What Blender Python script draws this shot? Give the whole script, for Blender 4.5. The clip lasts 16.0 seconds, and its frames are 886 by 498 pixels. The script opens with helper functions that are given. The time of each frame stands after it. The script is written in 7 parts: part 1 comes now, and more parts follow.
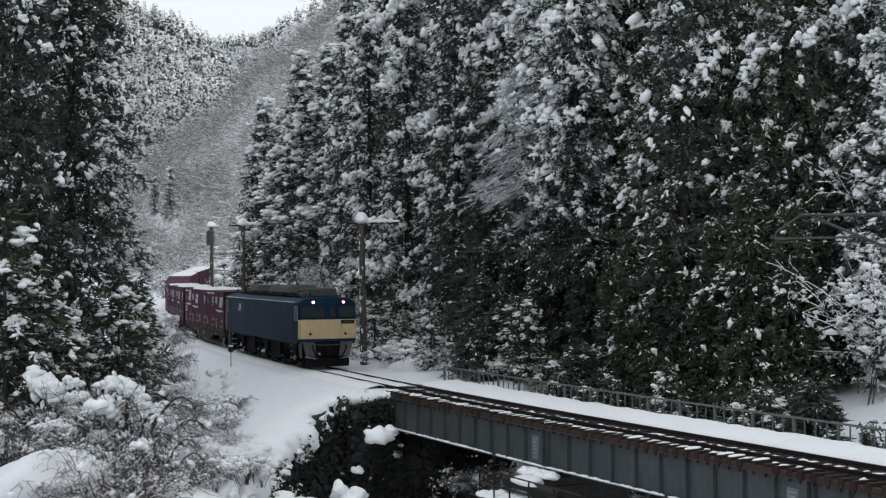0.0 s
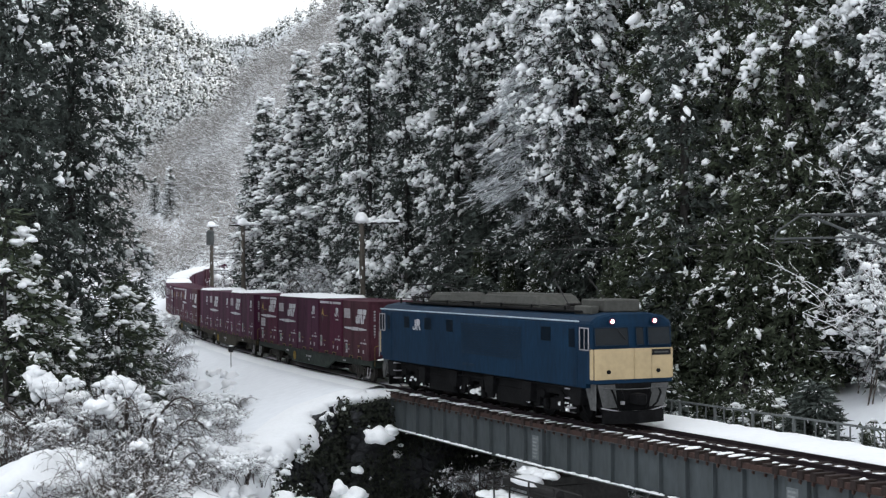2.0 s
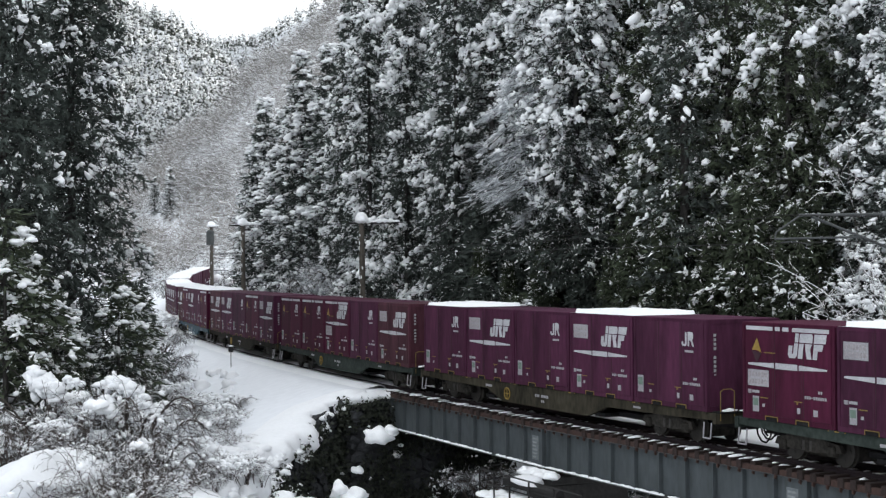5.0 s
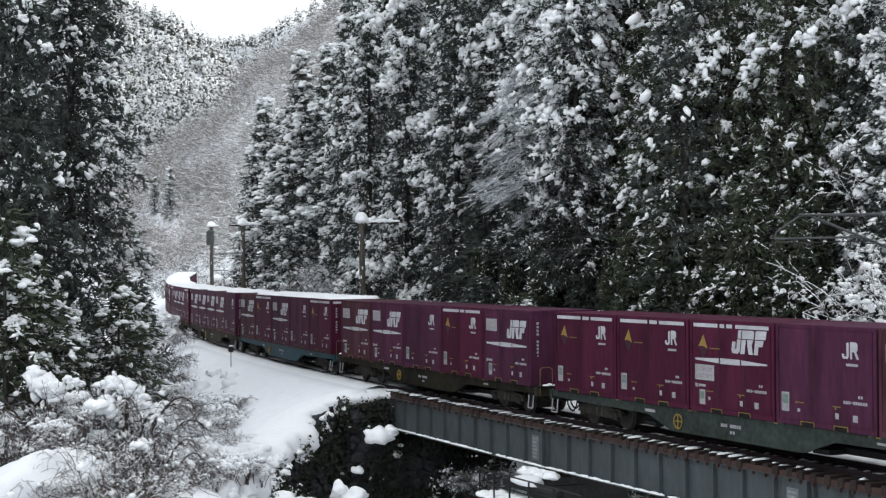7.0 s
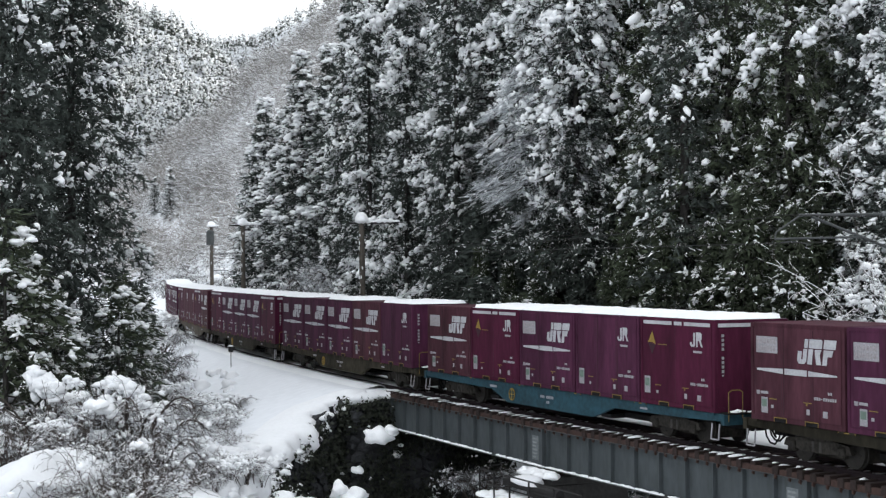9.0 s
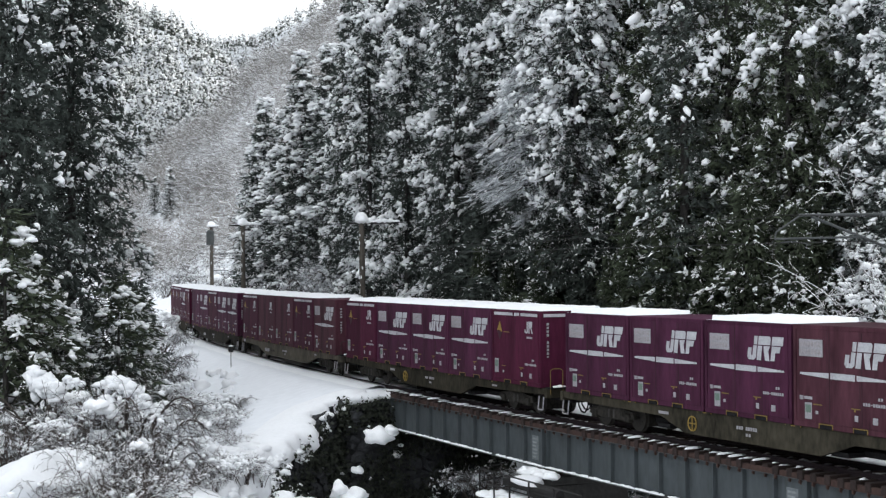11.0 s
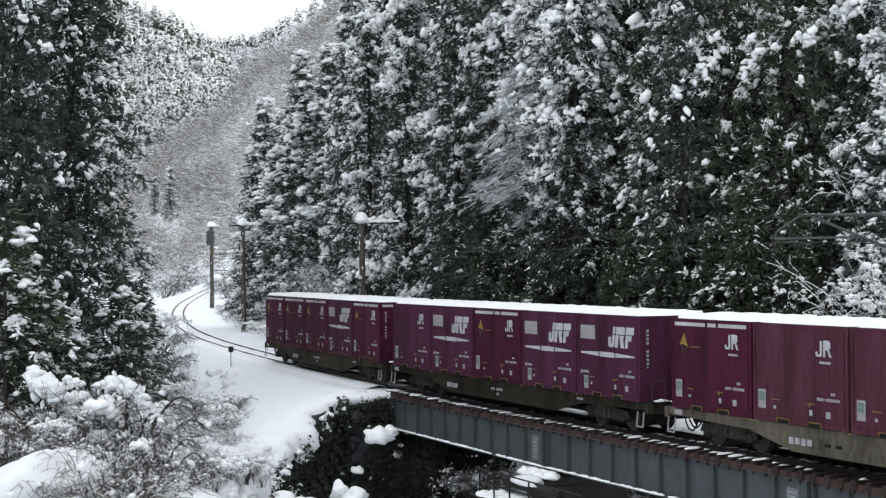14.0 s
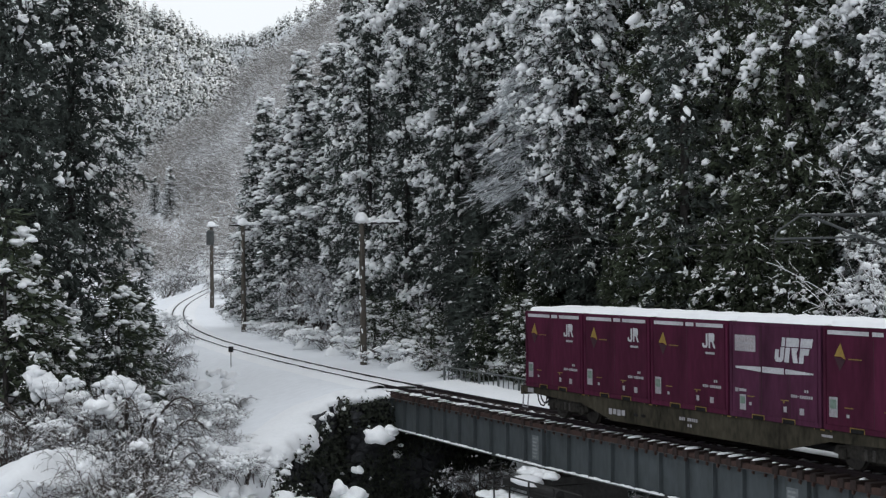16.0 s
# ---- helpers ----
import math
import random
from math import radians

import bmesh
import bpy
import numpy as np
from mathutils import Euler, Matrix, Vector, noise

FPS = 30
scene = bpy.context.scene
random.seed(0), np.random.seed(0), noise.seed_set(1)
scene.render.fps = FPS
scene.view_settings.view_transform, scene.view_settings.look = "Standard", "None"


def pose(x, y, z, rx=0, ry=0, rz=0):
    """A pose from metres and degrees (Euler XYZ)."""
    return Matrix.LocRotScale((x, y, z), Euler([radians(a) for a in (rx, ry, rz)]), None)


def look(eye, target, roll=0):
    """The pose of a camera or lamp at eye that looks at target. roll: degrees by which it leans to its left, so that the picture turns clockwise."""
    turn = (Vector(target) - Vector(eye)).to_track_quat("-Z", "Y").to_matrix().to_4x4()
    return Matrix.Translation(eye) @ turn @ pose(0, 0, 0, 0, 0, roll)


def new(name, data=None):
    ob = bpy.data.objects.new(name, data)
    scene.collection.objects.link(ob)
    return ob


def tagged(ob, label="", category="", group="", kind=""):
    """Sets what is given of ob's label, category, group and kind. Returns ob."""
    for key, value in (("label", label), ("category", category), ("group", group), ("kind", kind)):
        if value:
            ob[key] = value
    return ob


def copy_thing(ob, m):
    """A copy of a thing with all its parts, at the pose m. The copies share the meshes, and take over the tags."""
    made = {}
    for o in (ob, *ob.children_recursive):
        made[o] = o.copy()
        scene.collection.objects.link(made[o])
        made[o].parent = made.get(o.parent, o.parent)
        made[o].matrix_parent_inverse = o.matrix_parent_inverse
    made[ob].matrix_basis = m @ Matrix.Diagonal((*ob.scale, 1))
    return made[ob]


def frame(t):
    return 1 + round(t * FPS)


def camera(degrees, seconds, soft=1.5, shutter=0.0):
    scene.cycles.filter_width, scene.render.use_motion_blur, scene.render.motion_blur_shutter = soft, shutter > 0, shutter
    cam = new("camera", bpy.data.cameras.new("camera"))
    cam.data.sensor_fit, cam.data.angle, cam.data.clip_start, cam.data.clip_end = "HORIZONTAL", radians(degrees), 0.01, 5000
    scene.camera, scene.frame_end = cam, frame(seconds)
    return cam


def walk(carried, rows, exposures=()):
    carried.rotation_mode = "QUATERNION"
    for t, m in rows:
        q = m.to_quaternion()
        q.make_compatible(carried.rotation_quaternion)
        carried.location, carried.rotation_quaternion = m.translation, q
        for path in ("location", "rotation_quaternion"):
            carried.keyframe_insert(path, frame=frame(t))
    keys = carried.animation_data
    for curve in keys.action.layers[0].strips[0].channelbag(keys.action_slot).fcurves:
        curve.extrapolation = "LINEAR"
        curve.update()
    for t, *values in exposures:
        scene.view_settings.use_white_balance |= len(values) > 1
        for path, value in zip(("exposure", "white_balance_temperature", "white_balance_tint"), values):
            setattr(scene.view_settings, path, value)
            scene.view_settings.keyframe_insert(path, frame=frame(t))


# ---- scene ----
# ---------------------------------------------------------------- camera
cam = camera(32.625, 16.0, soft=1.3)
EYE = (0.0, 0.0, 5.013)
AIM = (0.0, 100 * math.cos(0.010855), 5.013 + 100 * math.sin(0.010855))
STAND = look(EYE, AIM, -0.367)
walk(cam, [(0.0, STAND), (16.0, STAND)],
     exposures=[(0.0, 0.12), (0.4, 0.18), (1.2, 0.62), (14.8, 0.65), (15.5, 0.25), (16.0, 0.13)])

# ---------------------------------------------------------------- sky and sun: winter overcast, a low veiled sun behind the forest hill
SUN_EL, SUN_AZ = 12.0, 78.0
world = bpy.data.worlds.new("winter_sky")
scene.world = world
world.use_nodes = True
wn = world.node_tree
wn.nodes.clear()
w_out = wn.nodes.new("ShaderNodeOutputWorld")
w_bg = wn.nodes.new("ShaderNodeBackground")
w_sky = wn.nodes.new("ShaderNodeTexSky")
w_sky.sky_type, w_sky.sun_disc = "NISHITA", False
w_sky.sun_elevation, w_sky.sun_rotation = radians(SUN_EL), radians(SUN_AZ)
w_sky.air_density, w_sky.dust_density = 1.0, 4.0
w_mix = wn.nodes.new("ShaderNodeMix")
w_mix.data_type = "RGBA"
w_mix.inputs["Factor"].default_value = 0.8
w_mix.inputs["B"].default_value = (9.1, 9.5, 9.95, 1)
wn.links.new(w_sky.outputs["Color"], w_mix.inputs["A"])
wn.links.new(w_mix.outputs["Result"], w_bg.inputs["Color"])
w_bg.inputs["Strength"].default_value = 0.11
wn.links.new(w_bg.outputs["Background"], w_out.inputs["Surface"])
sun_data = bpy.data.lights.new("sun", "SUN")
sun_data.energy, sun_data.angle, sun_data.color = 1.3, radians(10), (1.0, 0.96, 0.88)
sun = new("sun", sun_data)
az = radians(SUN_AZ)
to_sun = Vector((math.sin(az) * math.cos(radians(SUN_EL)), math.cos(az) * math.cos(radians(SUN_EL)), math.sin(radians(SUN_EL))))
sun.matrix_world = look((0, 0, 60), Vector((0, 0, 60)) - to_sun)

# ---------------------------------------------------------------- materials
def surface(name, color, rough=0.7, metal=0.0, spread=0.25, coarse=0.6, fine=9.0, bump=0.15, tone=None,
            island=0.0, per_object=0.0, grain=None, gloss=0.3):
    """A surface with stains at a coarse and grain at a fine scale (per metre)."""
    m = bpy.data.materials.new(name)
    m.use_nodes = True
    n, k = m.node_tree.nodes, m.node_tree.links
    b = n["Principled BSDF"]
    b.inputs["Roughness"].default_value, b.inputs["Metallic"].default_value = rough, metal
    b.inputs["Specular IOR Level"].default_value = gloss
    co = n.new("ShaderNodeTexCoord")
    n1, n2 = n.new("ShaderNodeTexNoise"), n.new("ShaderNodeTexNoise")
    n1.inputs["Scale"].default_value, n2.inputs["Scale"].default_value = coarse, fine
    n1.inputs["Detail"].default_value, n2.inputs["Detail"].default_value = 5, 4
    src = co.outputs["Object"]
    if grain:
        mp = n.new("ShaderNodeMapping")
        mp.inputs["Scale"].default_value = grain
        k.new(src, mp.inputs["Vector"])
        src = mp.outputs["Vector"]
    k.new(src, n1.inputs["Vector"])
    k.new(src, n2.inputs["Vector"])
    add = n.new("ShaderNodeMath")
    add.operation = "ADD"
    k.new(n1.outputs["Fac"], add.inputs[0])
    k.new(n2.outputs["Fac"], add.inputs[1])
    rng = n.new("ShaderNodeMapRange")
    rng.inputs["From Min"].default_value, rng.inputs["From Max"].default_value = 0.65, 1.35
    k.new(add.outputs[0], rng.inputs["Value"])
    mix = n.new("ShaderNodeMix")
    mix.data_type = "RGBA"
    lo = [c * (1 - spread) for c in color]
    hi = tone if tone else [min(1, c * (1 + spread)) for c in color]
    mix.inputs["A"].default_value, mix.inputs["B"].default_value = (*lo, 1), (*hi, 1)
    k.new(rng.outputs["Result"], mix.inputs["Factor"])
    out = mix.outputs["Result"]
    for amount, node, sock in ((island, "ShaderNodeNewGeometry", "Random Per Island"), (per_object, "ShaderNodeObjectInfo", "Random")):
        if amount:
            g = n.new(node)
            mr = n.new("ShaderNodeMapRange")
            mr.inputs["To Min"].default_value, mr.inputs["To Max"].default_value = 1 - amount, 1 + amount
            k.new(g.outputs[sock], mr.inputs["Value"])
            hs = n.new("ShaderNodeHueSaturation")
            k.new(out, hs.inputs["Color"])
            k.new(mr.outputs["Result"], hs.inputs["Value"])
            out = hs.outputs["Color"]
    k.new(out, b.inputs["Base Color"])
    if bump:
        bp = n.new("ShaderNodeBump")
        bp.inputs["Strength"].default_value, bp.inputs["Distance"].default_value = bump, 0.03
        k.new(n2.outputs["Fac"], bp.inputs["Height"])
        k.new(bp.outputs["Normal"], b.inputs["Normal"])
    return m


def glow(name, color, strength):
    m = bpy.data.materials.new(name)
    m.use_nodes = True
    b = m.node_tree.nodes["Principled BSDF"]
    b.inputs["Base Color"].default_value = (*color, 1)
    b.inputs["Emission Color"].default_value, b.inputs["Emission Strength"].default_value = (*color, 1), strength
    return m


SNOW = surface("snow", (0.83, 0.84, 0.855), 0.85, spread=0.05, coarse=0.5, fine=6, bump=0.35)
SNOW_CLUMP = surface("snow_clump", (0.91, 0.92, 0.93), 0.9, spread=0.06, coarse=2, fine=14, bump=0.4, island=0.07)
GROUND = surface("snow_ground", (0.78, 0.80, 0.83), 0.9, spread=0.06, coarse=0.15, fine=2.5, bump=0.5)
LEAF = surface("cedar_leaf", (0.056, 0.068, 0.060), 0.85, spread=0.35, coarse=0.4, fine=5, bump=0, island=0.5)
LEAF_WARM = surface("cypress_leaf", (0.050, 0.062, 0.038), 0.85, spread=0.4, coarse=0.35, fine=5, bump=0, island=0.5)
IVY = surface("ivy_leaf", (0.024, 0.028, 0.019), 0.7, spread=0.5, coarse=0.5, fine=5, bump=0, island=0.5)
BARK = surface("bark", (0.034, 0.031, 0.029), 0.95, spread=0.4, coarse=1.5, fine=12, bump=0.6, grain=(1, 1, 0.2))
TWIG = surface("twig", (0.085, 0.070, 0.062), 0.9, spread=0.35, coarse=0.8, fine=8, bump=0, island=0.35)
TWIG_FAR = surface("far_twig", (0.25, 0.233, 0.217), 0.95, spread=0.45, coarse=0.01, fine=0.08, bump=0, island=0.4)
FROST_TWIG = surface("frosted_twig", (0.44, 0.46, 0.475), 0.95, spread=0.4, coarse=0.5, fine=5, bump=0, island=0.5)
RIME = surface("rimed_twig", (0.52, 0.54, 0.56), 0.95, spread=0.35, coarse=0.8, fine=6, bump=0, island=0.45)
LEAF_FAR = surface("far_conifer_leaf", (0.06, 0.068, 0.057), 0.9, spread=0.3, coarse=0.02, fine=0.2, bump=0, island=0.4)
RAIL = surface("rail_steel", (0.020, 0.014, 0.016), 0.75, 0.0, spread=0.3, coarse=1, fine=15, bump=0.1, gloss=0.15)
TIMBER = surface("creosoted_timber", (0.024, 0.015, 0.013), 0.9, spread=0.4, coarse=1.2, fine=14, bump=0.4, per_object=0.25)
RUST = surface("rusty_steel", (0.043, 0.023, 0.018), 0.85, 0.0, spread=0.4, coarse=1.5, fine=12, bump=0.3)
GIRDER = surface("grey_girder_paint", (0.050, 0.059, 0.063), 0.7, spread=0.3, coarse=0.7, fine=6, bump=0.12, grain=(1, 1, 0.35))
GIRDER_FLANGE = surface("girder_flange_paint", (0.045, 0.048, 0.05), 0.6, spread=0.25, coarse=0.7, fine=6, bump=0.12)
STENCIL = surface("faded_white_paint", (0.20, 0.215, 0.22), 0.8, spread=0.25, coarse=3, fine=20, bump=0.05)
STONE = surface("dark_wet_stone", (0.033, 0.034, 0.037), 0.85, spread=0.5, coarse=1, fine=8, bump=0.5, per_object=0.35)
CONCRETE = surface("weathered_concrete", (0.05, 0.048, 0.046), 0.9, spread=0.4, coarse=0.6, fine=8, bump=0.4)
POLE = surface("weathered_pole", (0.085, 0.074, 0.062), 0.85, spread=0.35, coarse=0.9, fine=10, bump=0.25, grain=(1, 1, 0.3))
IRON = surface("dark_iron", (0.02, 0.019, 0.019), 0.7, 0.2, spread=0.4, coarse=2, fine=14, bump=0.2)
FENCE = surface("galvanised_rail", (0.12, 0.13, 0.13), 0.6, 0.2, spread=0.25, coarse=1.5, fine=14, bump=0.1)
PIPE = surface("dull_bracket_pipe", (0.065, 0.07, 0.07), 0.65, 0.2, spread=0.3, coarse=1.5, fine=12, bump=0.1)
BLUE = surface("dark_blue_paint", (0.0012, 0.0180, 0.047), 0.7, spread=0.45, coarse=0.8, fine=6, bump=0.05, tone=(0.003, 0.0245, 0.056), gloss=0.14, grain=(1.2, 1.2, 0.3))
BLUE_WORN = surface("greyed_blue_paint", (0.005, 0.016, 0.032), 0.6, spread=0.3, coarse=1.0, fine=8, bump=0.08, gloss=0.1)
CREAM = surface("cream_paint", (0.43, 0.33, 0.19), 0.55, spread=0.12, coarse=1.0, fine=7, bump=0.05)
ROOF_GREY = surface("sooty_roof_grey", (0.058, 0.058, 0.052), 0.8, spread=0.35, coarse=0.9, fine=7, bump=0.2)
SKIRT_GREY = surface("dusty_grey_paint", (0.075, 0.076, 0.076), 0.75, spread=0.4, coarse=1.3, fine=9, bump=0.15)
UNDER = surface("sooty_underframe", (0.012, 0.0115, 0.012), 0.9, spread=0.5, coarse=1.6, fine=10, bump=0.3, gloss=0.08)
SOOT = surface("soot_black_steel", (0.0062, 0.0062, 0.0068), 0.9, spread=0.6, coarse=1.8, fine=10, bump=0.3, gloss=0.1)
BOGIE = surface("dusty_bogie_steel", (0.025, 0.0228, 0.020), 0.9, spread=0.7, coarse=2, fine=11, bump=0.25, gloss=0.08)
WHEEL = surface("worn_wheel_steel", (0.031, 0.028, 0.025), 0.75, 0.0, spread=0.4, coarse=2, fine=12, bump=0.15)
WHITE = surface("white_paint", (0.38, 0.38, 0.40), 0.6, spread=0.3, coarse=1.5, fine=18, bump=0.03)
PALE = surface("greyed_white_paint", (0.26, 0.25, 0.265), 0.7, spread=0.35, coarse=1.5, fine=18, bump=0.03)
YELLOW = surface("yellow_paint", (0.22, 0.145, 0.03), 0.65, spread=0.25, coarse=2, fine=15, bump=0.05)
YELLOW_WORN = surface("worn_yellow_paint", (0.15, 0.10, 0.025), 0.75, spread=0.4, coarse=3, fine=18, bump=0.08)
MAROON = surface("maroon_paint", (0.050, 0.0080, 0.0225), 0.78, spread=0.38, coarse=1.1, fine=6, bump=0.06, per_object=0.16, gloss=0.10, grain=(1.3, 1.3, 0.3))
PURPLE = surface("faded_purple_paint", (0.052, 0.0145, 0.0330), 0.8, spread=0.4, coarse=1.1, fine=6, bump=0.06, per_object=0.2, gloss=0.10, grain=(1.3, 1.3, 0.3))
BROWN = surface("brownish_maroon_paint", (0.054, 0.0195, 0.0275), 0.8, spread=0.45, coarse=1.1, fine=6, bump=0.07, per_object=0.16, gloss=0.10, grain=(1.3, 1.3, 0.3))
ROSE = surface("faded_rose_paint", (0.061, 0.0195, 0.031), 0.8, spread=0.4, coarse=1.1, fine=6, bump=0.06, per_object=0.12, gloss=0.10, grain=(1.3, 1.3, 0.3))
TAN = surface("dusty_tan_paint", (0.075, 0.066, 0.052), 0.9, spread=0.6, coarse=0.9, fine=6, bump=0.2, per_object=0.15, gloss=0.08, grain=(1, 1, 0.45))
SEAM = surface("dark_seam", (0.026, 0.007, 0.013), 0.7, spread=0.25, bump=0)
OLIVE = surface("olive_grey_paint", (0.026, 0.023, 0.0165), 0.9, spread=0.8, coarse=0.9, fine=6, bump=0.2, per_object=0.45, gloss=0.08, grain=(1, 1, 0.45))
DUSTY_TEAL = surface("dusty_teal_paint", (0.026, 0.033, 0.029), 0.85, spread=0.6, coarse=0.8, fine=6, bump=0.15, gloss=0.08)
TEAL = surface("teal_paint", (0.010, 0.040, 0.055), 0.75, spread=0.55, coarse=0.8, fine=6, bump=0.1)
GLASS = surface("dark_cab_glass", (0.003, 0.007, 0.013), 0.45, spread=0.1, bump=0, gloss=0.04)
SCREEN_GLASS = surface("cab_windscreen", (0.008, 0.011, 0.014), 0.22, spread=0.3, bump=0, gloss=0.2)
# Red lens flare round the headlamps, painted on as a ring.
LAMP_FLARE = surface("red_lamp_rim", (0.30, 0.03, 0.045), 0.4, spread=0.1, bump=0)
# The flare's pink tint is put into the lamp colour too.
LAMP = glow("lit_headlamp", (1.0, 0.70, 0.72), 5.0)


# ---------------------------------------------------------------- mesh helpers
def part(name, bm, material, parent=None, label="", smooth=False):
    me = bpy.data.meshes.new(name)
    bm.normal_update()
    bm.to_mesh(me)
    bm.free()
    return seat(name, me, material, parent, label, smooth)


def seat(name, me, material, parent=None, label="", smooth=False):
    me.materials.append(material)
    if smooth:
        me.polygons.foreach_set("use_smooth", [True] * len(me.polygons))
    ob = new(name, me)
    if parent is not None:
        ob.parent = parent
    if label:
        tagged(ob, label)
    return ob


def share(ob, m, parent=None):
    """Another object on the same mesh, at pose m."""
    o = new(ob.name.split(".")[0], ob.data)
    o.parent = parent if parent is not None else ob.parent
    o.matrix_basis = m
    return o


def thing(name, label, category, group="", kind=""):
    return tagged(new(name), label, category, group, kind)


def box(x0, x1, y0, y1, z0, z1, bevel=0.0, bm=None, seg=1):
    own = bm is None or bevel > 0
    b = bmesh.new() if own else bm
    vs = [b.verts.new((x, y, z)) for x in (x0, x1) for y in (y0, y1) for z in (z0, z1)]
    for f in ((0, 1, 3, 2), (4, 6, 7, 5), (0, 4, 5, 1), (2, 3, 7, 6), (0, 2, 6, 4), (1, 5, 7, 3)):
        b.faces.new([vs[i] for i in f])
    bmesh.ops.recalc_face_normals(b, faces=b.faces[:])
    if bevel:
        bmesh.ops.bevel(b, geom=b.edges[:], offset=bevel, segments=seg, affect="EDGES", profile=0.6)
    if own and bm is not None:
        tmp = bpy.data.meshes.new("tmp")
        b.to_mesh(tmp)
        b.free()
        bm.from_mesh(tmp)
        bpy.data.meshes.remove(tmp)
        return bm
    return b


def tube(bm, a, b, r0, r1=None, n=8, caps=True):
    a, b = Vector(a), Vector(b)
    r1 = r0 if r1 is None else r1
    q = (b - a).to_track_quat("Z", "Y")
    rings = []
    for c, r in ((a, r0), (b, r1)):
        rings.append([bm.verts.new(c + q @ Vector((r * math.cos(t * math.tau / n), r * math.sin(t * math.tau / n), 0))) for t in range(n)])
    for i in range(n):
        bm.faces.new((rings[0][i], rings[0][(i + 1) % n], rings[1][(i + 1) % n], rings[1][i]))
    if caps:
        bm.faces.new(rings[0][::-1])
        bm.faces.new(rings[1])
    return bm


def rod(points, r, n=6, bm=None):
    bm = bm or bmesh.new()
    for a, b in zip(points[:-1], points[1:]):
        tube(bm, a, b, r, n=n)
    return bm


def prism(outline, axis, a, b, bm=None):
    """An outline of 2D points drawn out along an axis: 'y' takes (x, z), 'x' takes (y, z), 'z' takes (x, y)."""
    bm = bm or bmesh.new()
    put = {"y": lambda p, t: (p[0], t, p[1]), "x": lambda p, t: (t, p[0], p[1]), "z": lambda p, t: (p[0], p[1], t)}[axis]
    r0, r1 = [bm.verts.new(put(p, a)) for p in outline], [bm.verts.new(put(p, b)) for p in outline]
    k = len(outline)
    fs = [bm.faces.new((r0[i], r0[(i + 1) % k], r1[(i + 1) % k], r1[i])) for i in range(k)]
    fs += [bm.faces.new(r0[::-1]), bm.faces.new(r1)]
    bmesh.ops.recalc_face_normals(bm, faces=fs)
    return bm


class Soup:
    """Many small triangles gathered for one mesh."""

    def __init__(self):
        self.v, self.f, self.n = [], [], 0

    def add(self, v, f):
        self.v.append(np.asarray(v, np.float32).reshape(-1, 3))
        self.f.append(np.asarray(f, np.int64).reshape(-1, 3) + self.n)
        self.n += len(self.v[-1])

    def mesh(self, name, smooth=False):
        v, f = np.concatenate(self.v), np.concatenate(self.f)
        me = bpy.data.meshes.new(name)
        me.vertices.add(len(v))
        me.vertices.foreach_set("co", v.ravel())
        me.loops.add(f.size)
        me.loops.foreach_set("vertex_index", f.ravel().astype(np.int32))
        me.polygons.add(len(f))
        me.polygons.foreach_set("loop_start", np.arange(0, f.size, 3, dtype=np.int32))
        me.polygons.foreach_set("loop_total", np.full(len(f), 3, np.int32))
        if smooth:
            me.polygons.foreach_set("use_smooth", np.ones(len(f), bool))
        me.update(calc_edges=True)
        return me


def ball(n):
    b = bmesh.new()
    bmesh.ops.create_icosphere(b, subdivisions=n, radius=1)
    b.verts.index_update()
    v = np.array([x.co[:] for x in b.verts])
    f = np.array([[x.index for x in g.verts] for g in b.faces])
    b.free()
    return v, f


BALL1, BALL2, BALL3 = ball(1), ball(2), ball(3)
KNOB = (np.array([[1, 0, 0], [0, 1, 0], [-1, 0, 0], [0, -1, 0], [0, 0, 1], [0, 0, -1]], float),
        np.array([[0, 1, 4], [1, 2, 4], [2, 3, 4], [3, 0, 4], [1, 0, 5], [2, 1, 5], [3, 2, 5], [0, 3, 5]]))


def blobs(soup, rng, centres, radii, turn, rough=0.22, shape=None):
    """Lumps: flat beneath, uneven above."""
    sv, sf = shape or BALL1
    n, k = len(centres), len(sv)
    if not n:
        return
    v = np.repeat(sv[None], n, 0) * (1 + rough * rng.standard_normal((n, k, 1)))
    v[..., 2] = np.where(v[..., 2] < 0, v[..., 2] * 0.55, v[..., 2])
    v = v * radii[:, None, :]
    c, s = np.cos(turn)[:, None], np.sin(turn)[:, None]
    x, y = v[..., 0] * c - v[..., 1] * s, v[..., 0] * s + v[..., 1] * c
    v = np.stack([x, y, v[..., 2]], -1) + centres[:, None, :]
    soup.add(v, sf[None] + (np.arange(n) * k)[:, None, None])


SPINDLE = (np.array([[0, 0, 0], [1, 0, 0], [0.4, 1, 0], [0.35, -0.5, 0.87], [0.45, -0.5, -0.87]]),
           np.array([[0, 2, 3], [0, 3, 4], [0, 4, 2], [1, 3, 2], [1, 4, 3], [1, 2, 4]]))


